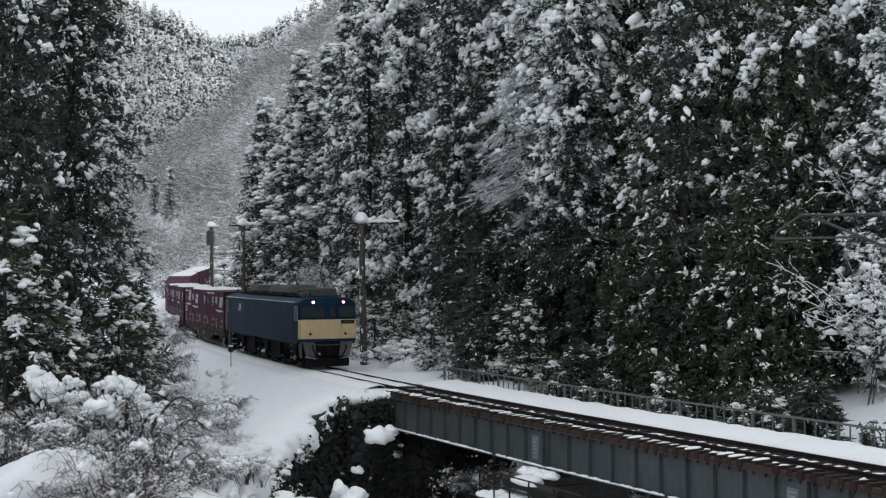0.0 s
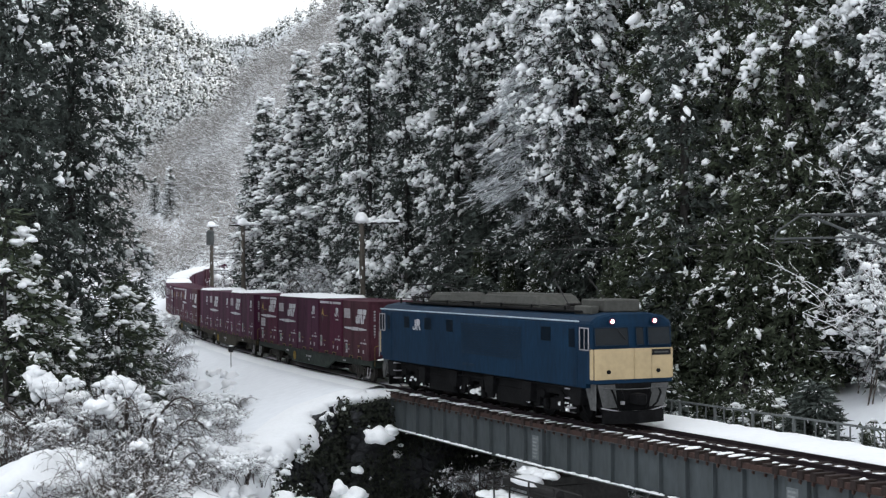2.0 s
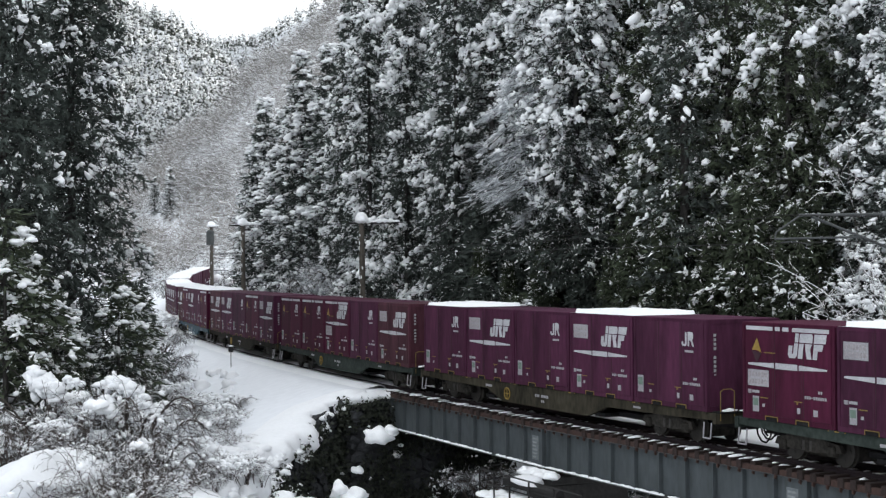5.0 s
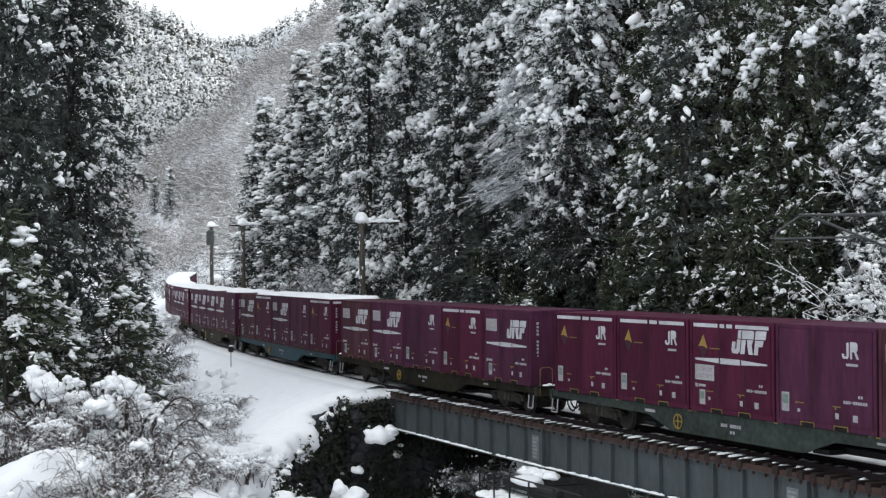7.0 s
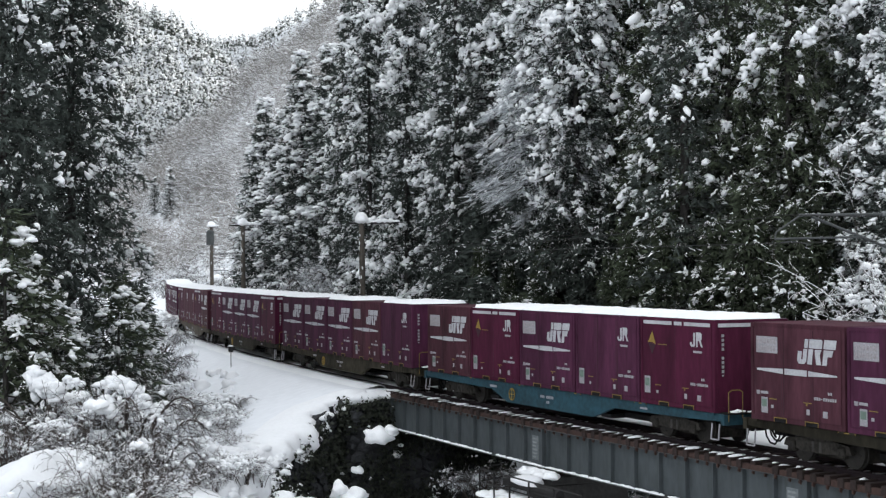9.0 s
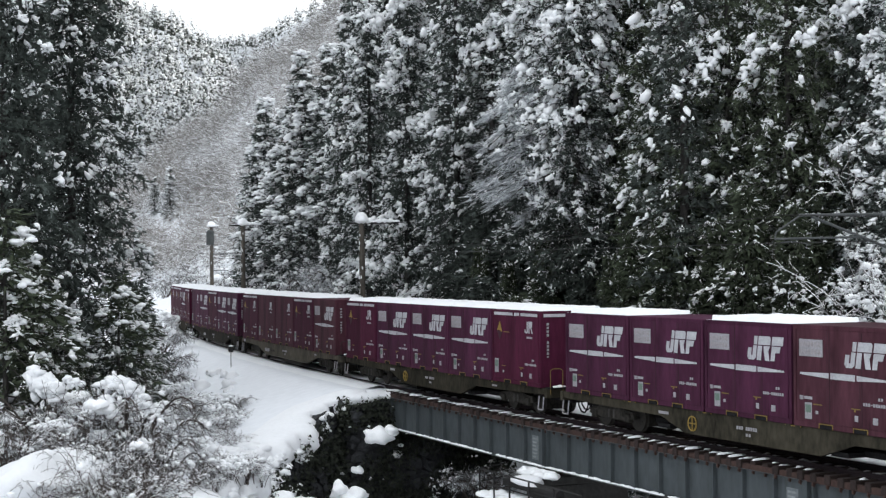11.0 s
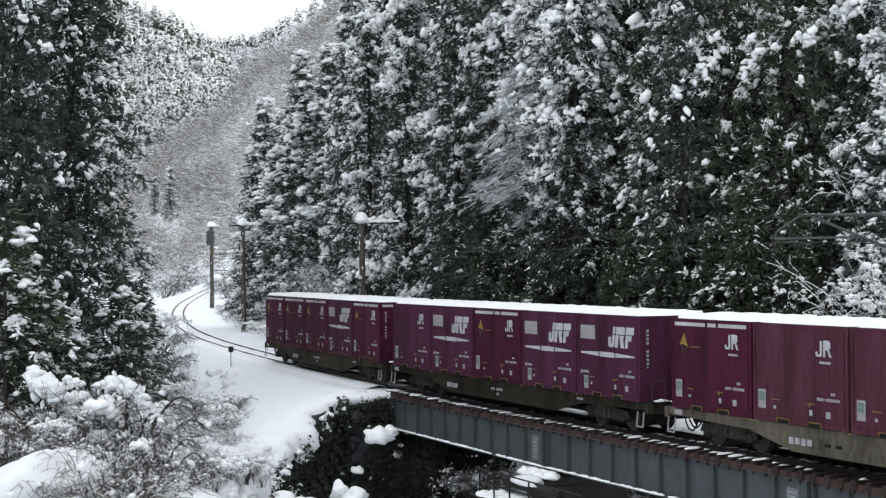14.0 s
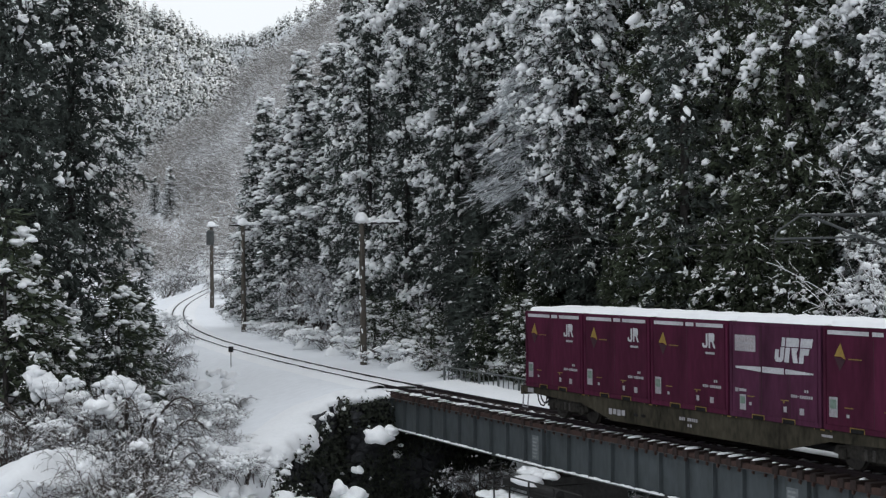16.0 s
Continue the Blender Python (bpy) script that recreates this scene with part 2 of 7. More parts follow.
def fingers(soup, rng, centres, out, size, many, sag=0.55):
    """Hanging fans of snow-laden shoots round each centre."""
    n = len(centres)
    if not n:
        return
    i = np.repeat(np.arange(n), many)
    d = out[i] * 0.8 + rng.normal(0, 0.6, (len(i), 3))
    d[:, 2] = d[:, 2] * 0.6 - sag
    d /= np.linalg.norm(d, axis=1, keepdims=True) + 1e-9
    u = np.cross(d, np.array([0.31, 0.52, 0.79]))
    u /= np.linalg.norm(u, axis=1, keepdims=True) + 1e-9
    w = np.cross(d, u)
    L = size[i] * rng.uniform(0.6, 1.5, len(i))
    W = size[i] * rng.uniform(0.17, 0.38, len(i))
    sv, sf = SPINDLE
    v = np.repeat(sv[None], len(i), 0) * (1 + 0.22 * rng.standard_normal((len(i), len(sv), 3)))
    c = centres[i] + rng.normal(0, 0.34, (len(i), 3)) * size[i][:, None]
    v = c[:, None] + v[..., :1] * (d * L[:, None])[:, None] + v[..., 1:2] * (u * W[:, None])[:, None] + v[..., 2:] * (w * W[:, None])[:, None]
    soup.add(v, sf[None] + (np.arange(len(i)) * len(sv))[:, None, None])


def tongues(soup, rng, centres, out, size, many, sag=0.7, spread=0.4, rough=0.2, shape=None):
    """Lobes of snow drooping from laden sprays round each centre."""
    n = len(centres)
    if not n:
        return
    sv, sf = shape or BALL1
    i = np.repeat(np.arange(n), many)
    d = out[i] * 0.6 + rng.normal(0, 0.42, (len(i), 3))
    d[:, 2] = d[:, 2] * 0.6 - sag
    d /= np.linalg.norm(d, axis=1, keepdims=True) + 1e-9
    u = np.cross(d, np.array([0.31, 0.52, 0.79]))
    u /= np.linalg.norm(u, axis=1, keepdims=True) + 1e-9
    w = np.cross(d, u)
    L = size[i] * rng.uniform(0.55, 1.15, len(i))
    W, T = L * rng.uniform(0.38, 0.72, len(i)), L * rng.uniform(0.32, 0.55, len(i))
    v = np.repeat(sv[None], len(i), 0) * (1 + rough * rng.standard_normal((len(i), len(sv), 1)))
    c = centres[i] + rng.normal(0, spread, (len(i), 3)) * size[i][:, None]
    v = c[:, None] + v[..., :1] * (u * W[:, None])[:, None] + v[..., 1:2] * (w * T[:, None])[:, None] + v[..., 2:] * (d * L[:, None])[:, None]
    soup.add(v, sf[None] + (np.arange(len(i)) * len(sv))[:, None, None])


def pillow(rng, r, rough=0.12, shape=None, under=0.45):
    """One smooth uneven lump of snow, flat beneath."""
    v, f = shape or BALL3
    k = rng.normal(0, 1.6, (7, 3))
    ph = rng.uniform(0, 6, 7)
    bulge = 1 + rough * sum(np.sin(v @ k[j] * 1.5 + ph[j]) for j in range(7)) / 1.9
    w = v * bulge[:, None]
    w[:, 2] = np.where(w[:, 2] < 0, w[:, 2] * under, w[:, 2])
    so = Soup()
    so.add(w * np.array(r), f)
    return so


def cards(soup, rng, base, way, length, width):
    """Slim blades from base along way: sprays of leaves."""
    n = len(base)
    way = way / (np.linalg.norm(way, axis=1, keepdims=True) + 1e-9)
    side = np.cross(way, rng.standard_normal((n, 3)))
    side /= np.linalg.norm(side, axis=1, keepdims=True) + 1e-9
    L, w = length[:, None], width[:, None]
    v = np.stack([base - side * w * 0.7 + way * L * 0.2, base + side * w * 1.1 + way * L * 0.35, base + way * L * 1.05], 1)
    soup.add(v, np.arange(n)[:, None] * 3 + [0, 1, 2])


def twigs(soup, a, b, r0, r1):
    """Three-sided tapered sticks from points a to points b."""
    n = len(a)
    d = b - a
    d = d / (np.linalg.norm(d, axis=1, keepdims=True) + 1e-9)
    u = np.cross(d, np.array([0.31, 0.52, 0.79]))
    u /= np.linalg.norm(u, axis=1, keepdims=True) + 1e-9
    w = np.cross(d, u)
    ring = []
    for c, r in ((a, r0), (b, r1)):
        for t in range(3):
            ring.append(c + (u * math.cos(t * math.tau / 3) + w * math.sin(t * math.tau / 3)) * r[:, None])
    v = np.stack(ring, 1)
    i = np.arange(n)[:, None] * 6
    f = [[0, 1, 4], [0, 4, 3], [1, 2, 5], [1, 5, 4], [2, 0, 3], [2, 3, 5]]
    soup.add(v, np.concatenate([i + t for t in f]))


# ---------------------------------------------------------------- the line of the track
# s runs along the track in the way the train goes, 0 on the bridge; side is metres to the far side
S_STEP = 0.5
S_LINE = np.arange(-330, 260.1, S_STEP)
BEND = np.interp(S_LINE, [-330, -190, -160, -148, -125, -112, -75, -40, -10, 8, 15, 260],
                 [0, 0.0002, 0.0006, 0.0020, 0.0027, 0.0010, 0.00287, 0.00233, 0.00298, -0.00218, 0, 0])
# the line climbs away from the bridge beyond the curve
CLIMB_S, CLIMB_Z = [-330, -226, -196, -160, -135, -118, -100], [5.0, 2.5, 1.75, 1.0, 0.5, 0.14, 0.0]


def trace():
    i0 = int(np.argmin(abs(S_LINE)))
    th = np.concatenate([[0], np.cumsum((BEND[1:] + BEND[:-1]) / 2 * S_STEP)])
    th = th - th[i0] - 1.12893
    dx, dy = np.cos(th), np.sin(th)
    x = np.concatenate([[0], np.cumsum((dx[1:] + dx[:-1]) / 2 * S_STEP)])
    y = np.concatenate([[0], np.cumsum((dy[1:] + dy[:-1]) / 2 * S_STEP)])
    return x - x[i0] + 7.702, y - y[i0] + 42.668, th


LINE_X, LINE_Y, LINE_T = trace()


def on_track(s, side=0.0, z=0.0):
    x, y, t = (float(np.interp(s, S_LINE, a)) for a in (LINE_X, LINE_Y, LINE_T))
    return Vector((x - math.sin(t) * side, y + math.cos(t) * side, z + float(np.interp(s, CLIMB_S, CLIMB_Z))))


def track_pose(s, side=0.0, z=0.0):
    t = float(np.interp(s, S_LINE, LINE_T))
    return Matrix.Translation(on_track(s, side, z)) @ Matrix.Rotation(t, 4, "Z")


def from_track(x, y):
    """Along and beside the track, for arrays of places."""
    s, side = np.empty(x.shape), np.empty(x.shape)
    for i in range(0, x.size, 4000):
        px, py = x.ravel()[i:i + 4000, None], y.ravel()[i:i + 4000, None]
        j = np.argmin((px - LINE_X[None, ::2]) ** 2 + (py - LINE_Y[None, ::2]) ** 2, 1) * 2
        t = LINE_T[j]
        ex, ey = px[:, 0] - LINE_X[j], py[:, 0] - LINE_Y[j]
        s.ravel()[i:i + 4000] = S_LINE[j] + ex * np.cos(t) + ey * np.sin(t)
        side.ravel()[i:i + 4000] = -ex * np.sin(t) + ey * np.cos(t)
    return s, side


def ramp(a, b, x):
    t = np.clip((x - a) / (b - a), 0, 1)
    return t * t * (3 - 2 * t)


def lumps(x, y, size, seed):
    """Soft uneven ground from a few crossed waves."""
    r = np.random.default_rng(seed)
    z = np.zeros(np.shape(x))
    for i in range(9):
        a, p = r.uniform(0, math.tau), r.uniform(0, math.tau)
        w = math.tau / (size * r.uniform(0.5, 1.7))
        z = z + np.sin((x * math.cos(a) + y * math.sin(a)) * w + p + 1.3 * np.sin((x * math.sin(a) - y * math.cos(a)) * w * 0.6 + i))
    return z / 9


# edge of the snow bank above the abutment's wing: x of the edge at each y
LIP_Y, LIP_X = [30, 45, 52.7, 57.4, 60.1, 62.3, 64.0], [-9.5, -7.9, -7.0, -6.3, -5.3, -4.3, -3.4]


def height(x, y):
    """Height of the snow-covered ground."""
    x, y = np.asarray(x, float), np.asarray(y, float)
    s, side = from_track(x, y)
    n1, n2 = lumps(x, y, 7, 1), lumps(x, y, 2.2, 2)
    near, far = np.maximum(-side - 2.3, 0), np.maximum(side - 2.6, 0)
    z = -0.17 - 0.30 * np.minimum(near, 6.5) - 0.06 * np.maximum(near - 6.5, 0) + 0.35 * lumps(x, y, 4.5, 9) * ramp(5, 10, near)
    z = z + (0.16 * n1 + 0.05 * n2) * np.minimum(near / 3, 1)
    # far side: a low bank, then the rising forest floor
    bank = -0.1 + 0.35 * ramp(1.5, 6, far) + 0.16 * np.maximum(far - 5, 0)
    z = np.where(side > 0, np.minimum(bank, 14) - 0.12 + (0.2 * n1 + 0.06 * n2) * np.minimum(far / 2, 1), z)
    z = z + np.interp(s, CLIMB_S, CLIMB_Z) * (1 - ramp(25, 70, np.abs(side)))
    # the gully under the bridge
    lip = np.interp(y, LIP_Y, LIP_X)
    in_gully = ramp(-0.75, -0.1, x - lip) * ramp(-22.7, -22.1, s)
    floor = -6.0 + 0.35 * n1 + 0.1 * n2 + 3.2 * ramp(2.0, 6.0, side) + 2.2 * ramp(6, 13, side) + 0.16 * np.maximum(side - 9, 0)
    z = z * (1 - in_gully) + np.minimum(floor, 14) * in_gully
    # hillside on which the viewer stands
    r = np.hypot(x, y)
    z = np.where(r < 40, np.maximum(z, 3.2 - 0.34 * np.maximum(r - 2, 0) * (1 + 0.02 * r)), z)
    # hills round the valley
    e = np.degrees(np.arctan2(x, y))
    r2 = r
    up = lambda prof_e, prof_t, dist: 5 + np.interp(e, prof_e, prof_t) * dist
    wav = lumps(x, y, 60, 5)
    back = 30 * ramp(60, 150, np.abs(e))
    hill_b = up([-60, -22, -11.7, -10.2, -9.4, -8.4, -7.8, -7.1, -6, -5, -4, -2, 5, 17, 60],
                [0.16, 0.10, 0.035, 0.068, 0.080, 0.089, 0.106, 0.123, 0.134, 0.147, 0.162, 0.2, 0.25, 0.28, 0.32], 560) + 6 * wav
    start_b = np.interp(e, [-60, -14, -9, -7.0, -5, 0, 17, 60], [120, 330, 345, 300, 190, 120, 90, 70])
    climb = lambda a, b: 2 * ramp(0, 1, np.clip((r2 - a) / (b - a), 0, 1) * 0.5)
    z = np.where(r2 > start_b, np.maximum(z, z + (hill_b - z) * climb(start_b, 560)), z)
    hill_a = up([-60, -30, -14.3, -12.3, -10.4, -9.2, -8.1, -7.1, -5.6, 0], [0.23, 0.23, 0.19, 0.167, 0.155, 0.142, 0.129, 0.108, 0.075, 0.02], 950) + 10 * wav
    z = np.maximum(z, (hill_a + 40) * climb(560, 950) - 40)
    hill_c = up([-30, -10.2, -8.5, -7.3, -6.1, -4.8, -3.5, 0], [0.13, 0.140, 0.143, 0.146, 0.156, 0.170, 0.18, 0.19], 1500) + 10 * wav
    z = np.maximum(z, (hill_c + 60) * climb(1100, 1500) - 60)
    return z


def ground_at(x, y):
    return float(height(np.array([x]), np.array([y]))[0])


def build_ground():
    e = np.concatenate([np.arange(-180, -24, 6.0), np.arange(-24, -18, 0.5), np.arange(-18, 18, 0.2), np.arange(18, 24, 0.5), np.arange(24, 180, 6.0)])
    r = np.concatenate([np.geomspace(2, 38, 36), np.arange(38.5, 100, 0.5), np.geomspace(100.5, 350, 80), np.geomspace(355, 1700, 70), [2300, 3200]])
    E, R = np.meshgrid(np.radians(e), r)
    x, y = R * np.sin(E), R * np.cos(E)
    z = height(x, y)
    v = np.stack([x, y, z], -1).reshape(-1, 3)
    nr, ne = R.shape
    i, j = np.meshgrid(np.arange(nr - 1), np.arange(ne), indexing="ij")
    a, b = i * ne + j, i * ne + (j + 1) % ne
    f = np.concatenate([np.stack([a, a + ne, b], -1).reshape(-1, 3), np.stack([b, a + ne, b + ne], -1).reshape(-1, 3)])
    f = f[:, ::-1]
    s = Soup()
    s.add(np.concatenate([v, [[0, 0, ground_at(0, 0.01)]]]), np.concatenate([f, [[len(v), (k + 1) % ne, k] for k in range(ne)]]))
    ob = seat("ground", s.mesh("ground", True), GROUND)
    tagged(ob, "deep fresh snow over banks, gully and wooded hills", "ground", kind="structure")


build_ground()


# ---------------------------------------------------------------- rails
def build_rails():
    prof = [(-0.033, 0.0), (0.033, 0.0), (0.033, -0.035), (0.010, -0.05), (0.010, -0.125), (0.062, -0.15), (-0.062, -0.15), (-0.010, -0.125), (-0.010, -0.05), (-0.033, -0.035)]
    ss = np.arange(-328, 120, 1.0)
    for off in (-0.5665, 0.5665):
        bm = bmesh.new()
        last = None
        for s in ss:
            m = track_pose(float(s))
            ring = [bm.verts.new(m @ Vector((0, off + p[0], p[1]))) for p in prof]
            if last:
                for k in range(len(prof)):
                    bm.faces.new((last[k], last[(k + 1) % len(prof)], ring[(k + 1) % len(prof)], ring[k]))
            last = ring
        ob = part("rail", bm, RAIL)
        tagged(ob, "rust-brown steel running rail half sunk in snow", "rail", "rails of the track")


build_rails()

# ---------------------------------------------------------------- bridge
JOINTS = [-21.4, -7.85, 5.45, 18.9, 32.4]


def build_span(s0, s1):
    """One deck-girder span between two joints."""
    mid, half = (s0 + s1) / 2, (s1 - s0) / 2 - 0.06
    span = thing("girder_span", "grey painted steel plate-girder span under the railway track", "bridge span", "spans of the bridge")
    span.matrix_basis = track_pose(mid)
    for y in (-1.05, 1.05):
        g = part("web_plate", box(-half, half, y - 0.012, y + 0.012, -1.58, -0.36), GIRDER, span)
        bm = box(-half, half, y - 0.17, y + 0.17, -1.61, -1.58)
        box(-half, half, y - 0.16, y + 0.16, -0.36, -0.335, bm=bm)
        part("flange", bm, GIRDER_FLANGE, span)
        n = 11
        stiff = None
        for k in range(n):
            x = -half + 0.05 + (2 * half - 0.1) * k / (n - 1)
            if stiff is None:
                stiff = part("stiffener", box(-0.015, 0.015, -0.14, 0.14, -1.575, -0.365), GIRDER, span)
                stiff.matrix_basis = pose(x, y, 0)
            else:
                share(stiff, pose(x, y, 0))
    frame_ = part("cross_frame", box(-0.05, 0.05, -1.03, 1.03, -1.45, -0.5), GIRDER_FLANGE, span)
    frame_.matrix_basis = pose(-half + 0.3, 0, 0)
    for k in range(1, 6):
        share(frame_, pose(-half + 0.3 + (2 * half - 0.6) * k / 5, 0, 0))
    # snow lying on the lower flange
    rng = np.random.default_rng(int(s0 * 10) + 900)
    so = Soup()
    n = 150
    x = rng.uniform(-half, half, n)
    blobs(so, rng, np.stack([x, np.full(n, -1.14), np.full(n, -1.575)], -1), np.stack([rng.uniform(0.1, 0.3, n), np.full(n, 0.075), rng.uniform(0.03, 0.065, n)], -1), np.zeros(n), 0.1)
    tagged(seat("snow_strip", so.mesh("snow_strip", True), SNOW_CLUMP, span, "snow lying on the lower flange", True), kind="stuff")
    # stencilled notice near the end of the span
    bm = bmesh.new()
    box(half - 0.98, half - 0.52, -1.068, -1.064, -1.42, -0.62, bm=bm)
    pl = part("notice_panel", bm, surface("pale_grey_paint", (0.13, 0.145, 0.15), 0.7, spread=0.3, bump=0.05), span, "pale grey notice panel")
    bm = bmesh.new()
    for k in range(6):
        z = -0.70 - k * 0.12
        box(half - 0.93, half - 0.58 - 0.06 * (k % 3), -1.074, -1.069, z - 0.055, z, bm=bm)
    part("lettering", bm, STENCIL, pl, "faded white lettering")


for a, b in zip(JOINTS[:-1], JOINTS[1:]):
    build_span(a, b)


def build_sleepers():
    """Bridge timbers with snow on their ends."""
    rng = np.random.default_rng(7)
    first = cap = None
    caps = []
    for k in range(9):
        so = pillow(rng, (0.072, float(rng.uniform(0.15, 0.27)), 0.036), 0.4, BALL2)
        so.v[0] += np.array([0, -0.91, -0.11], np.float32)
        caps.append(so.mesh("snow_cap", True))
        caps[-1].materials.append(SNOW_CLUMP)
    bodies = []
    for k in range(3):
        bm = box(-0.11, 0.11, -1.22, 1.22, -0.335, -0.115, bevel=0.012)
        me = bpy.data.meshes.new("timber")
        bm.to_mesh(me)
        bm.free()
        me.materials.append(TIMBER)
        bodies.append(me)
    hook = prism([(-0.02, -0.30), (-0.09, -0.335), (-0.11, -0.42), (-0.05, -0.46), (-0.03, -0.40), (0.02, -0.36)], "x", -0.025, 0.025)
    hm = bpy.data.meshes.new("hook_bolt")
    hook.to_mesh(hm)
    hook.free()
    hm.materials.append(RUST)
    s = -22.3
    while s < 58:
        ob = new("bridge_sleeper", bodies[int(rng.integers(3))])
        tagged(ob, "creosoted timber bridge sleeper" + (" with snow on its end" if s < 5.2 else " swept bare by wind"), "sleeper", "sleepers of the bridge")
        ob.matrix_basis = track_pose(s, float(rng.uniform(-0.04, 0.04))) @ pose(0, 0, float(rng.uniform(-0.008, 0.004)), 0, 0, float(rng.uniform(-1.5, 1.5)))
        # past the joint of the spans the wind has swept most of the timbers bare
        mesh, tall = caps[int(rng.integers(9))], float(rng.uniform(0.75, 1.15))
        if s < 5.2 or rng.random() < 0.12:
            c = new("snow_cap", mesh)
            c.parent = ob
            c.matrix_basis = Matrix.Scale(tall, 4, (0, 0, 1))
        h = new("hook_bolt", hm)
        h.parent = ob
        h.matrix_basis = pose(0.0, -1.13, 0.0)
        s += 0.5 + float(rng.uniform(-0.015, 0.015))
    # guard timbers beside the rails
    for y in (-1.13, 1.13):
        bm = bmesh.new()
        last = None
        for s in np.arange(-22.5, 59, 1.5):
            m = track_pose(float(s))
            ring = [bm.verts.new(m @ Vector((0, y + a, b))) for a, b in ((-0.07, -0.36), (0.07, -0.36), (0.07, -0.20), (-0.07, -0.20))]
            if last:
                for k in range(4):
                    bm.faces.new((last[k], last[(k + 1) % 4], ring[(k + 1) % 4], ring[k]))
            last = ring
        g = part("guard_timber", bm, RUST)
        tagged(g, "rust-stained guard timber under the sleeper ends", "timber", "guard timbers of the bridge")


build_sleepers()


def ribbon(name, rows, s0, s1, step, material, seed, rough=0.02):
    """A snow body along the track: rows are (side, z) across it."""
    rng = np.random.default_rng(seed)
    so = Soup()
    ss = np.arange(s0, s1 + step / 2, step)
    v = []
    for s in ss:
        for a, b in rows:
            v.append(on_track(float(s), a + float(rng.normal(0, rough * 1.5)), b + float(rng.normal(0, rough)))[:])
    n = len(rows)
    f = []
    for k in range(len(ss) - 1):
        for j in range(n - 1):
            a = k * n + j
            f += [[a, a + n, a + 1], [a + 1, a + n, a + n + 1]]
    so.add(v, f)
    return seat(name, so.mesh(name, True), material)


# snow between the rails and on the far-side walkway
mid_snow = ribbon("track_snow", [(-0.36, -0.24), (-0.31, -0.18), (-0.2, -0.15), (0.0, -0.135), (0.2, -0.135), (0.34, -0.14), (0.41, -0.16), (0.45, -0.24)], -24, 58, 0.3, SNOW, 3, 0.018)
tagged(mid_snow, "trodden snow lying between the rails on the bridge", "snow", kind="stuff")
walk_snow = ribbon("walkway_snow", [(0.98, -0.30), (1.03, -0.10), (1.3, -0.02), (1.8, 0.02), (2.4, 0.05), (2.9, 0.04), (3.15, -0.03), (3.25, -0.2)], -24, 58, 0.5, SNOW, 4, 0.018)
bed_snow = ribbon("bed_snow", [(-0.525, -0.13), (-0.50, -0.045), (-0.2, -0.03), (0.2, -0.03), (0.50, -0.045), (0.525, -0.13)], -326, -22.5, 0.8, SNOW, 5, 0.01)
tagged(bed_snow, "packed snow between the rails of the curve", "snow", kind="stuff")
for side in (-1, 1):
    edge_snow = ribbon("shoulder_snow", [(side * 0.605, -0.13), (side * 0.62, -0.035), (side * 0.9, -0.03), (side * 1.3, -0.09), (side * 1.8, -0.24)][::side], -326, -23.4, 0.8, SNOW, 6 + side, 0.012)
    tagged(edge_snow, "snow banked against the rail of the curve", "snow", kind="stuff")
tagged(walk_snow, "thick snow blanket on the walkway beside the track", "snow", kind="stuff")


def build_walkway():
    w = thing("bridge_walkway", "concrete walkway slab beside the track, buried in snow", "walkway", kind="structure")
    for s in np.arange(-22.0, 56, 4.0):
        o = part("slab", box(-1.99, 1.99, 1.25, 3.2, -0.42, -0.24), CONCRETE, w)
        o.matrix_basis = track_pose(float(s) + 2)


build_walkway()


def build_fence():
    """Pipe railing along the far edge of the walkway, in bays."""
    rng = np.random.default_rng(12)
    f = thing("walkway_railing", "grey steel pipe railing with thin upright bars", "railing")
    post = rail = bar = None
    n, L = 28, 2.0
    for k in range(n):
        s = -27 + k * L
        m = track_pose(s, 3.45, 0)
        if post is None:
            post = part("post", box(-0.04, 0.04, -0.04, 0.04, -0.75, 0.45, bevel=0.008), FENCE, f)
            post.matrix_basis = m
        else:
            share(post, m)
        m2 = track_pose(s + L / 2, 3.45, 0)
        for z in (0.43, -0.45):
            if rail is None:
                rail = part("rail_bar", box(-1.02, 1.02, -0.03, 0.03, -0.03, 0.03, bevel=0.008), FENCE, f)
                rail.matrix_basis = m2 @ pose(0, 0, z)
            else:
                share(rail, m2 @ pose(0, 0, z))
        for j in range(1, 4):
            mb = track_pose(s + L * j / 4, 3.45, 0)
            if bar is None:
                bar = part("upright_bar", box(-0.018, 0.018, -0.018, 0.018, -0.42, 0.40), FENCE, f)
                bar.matrix_basis = mb
            else:
                share(bar, mb)


build_fence()


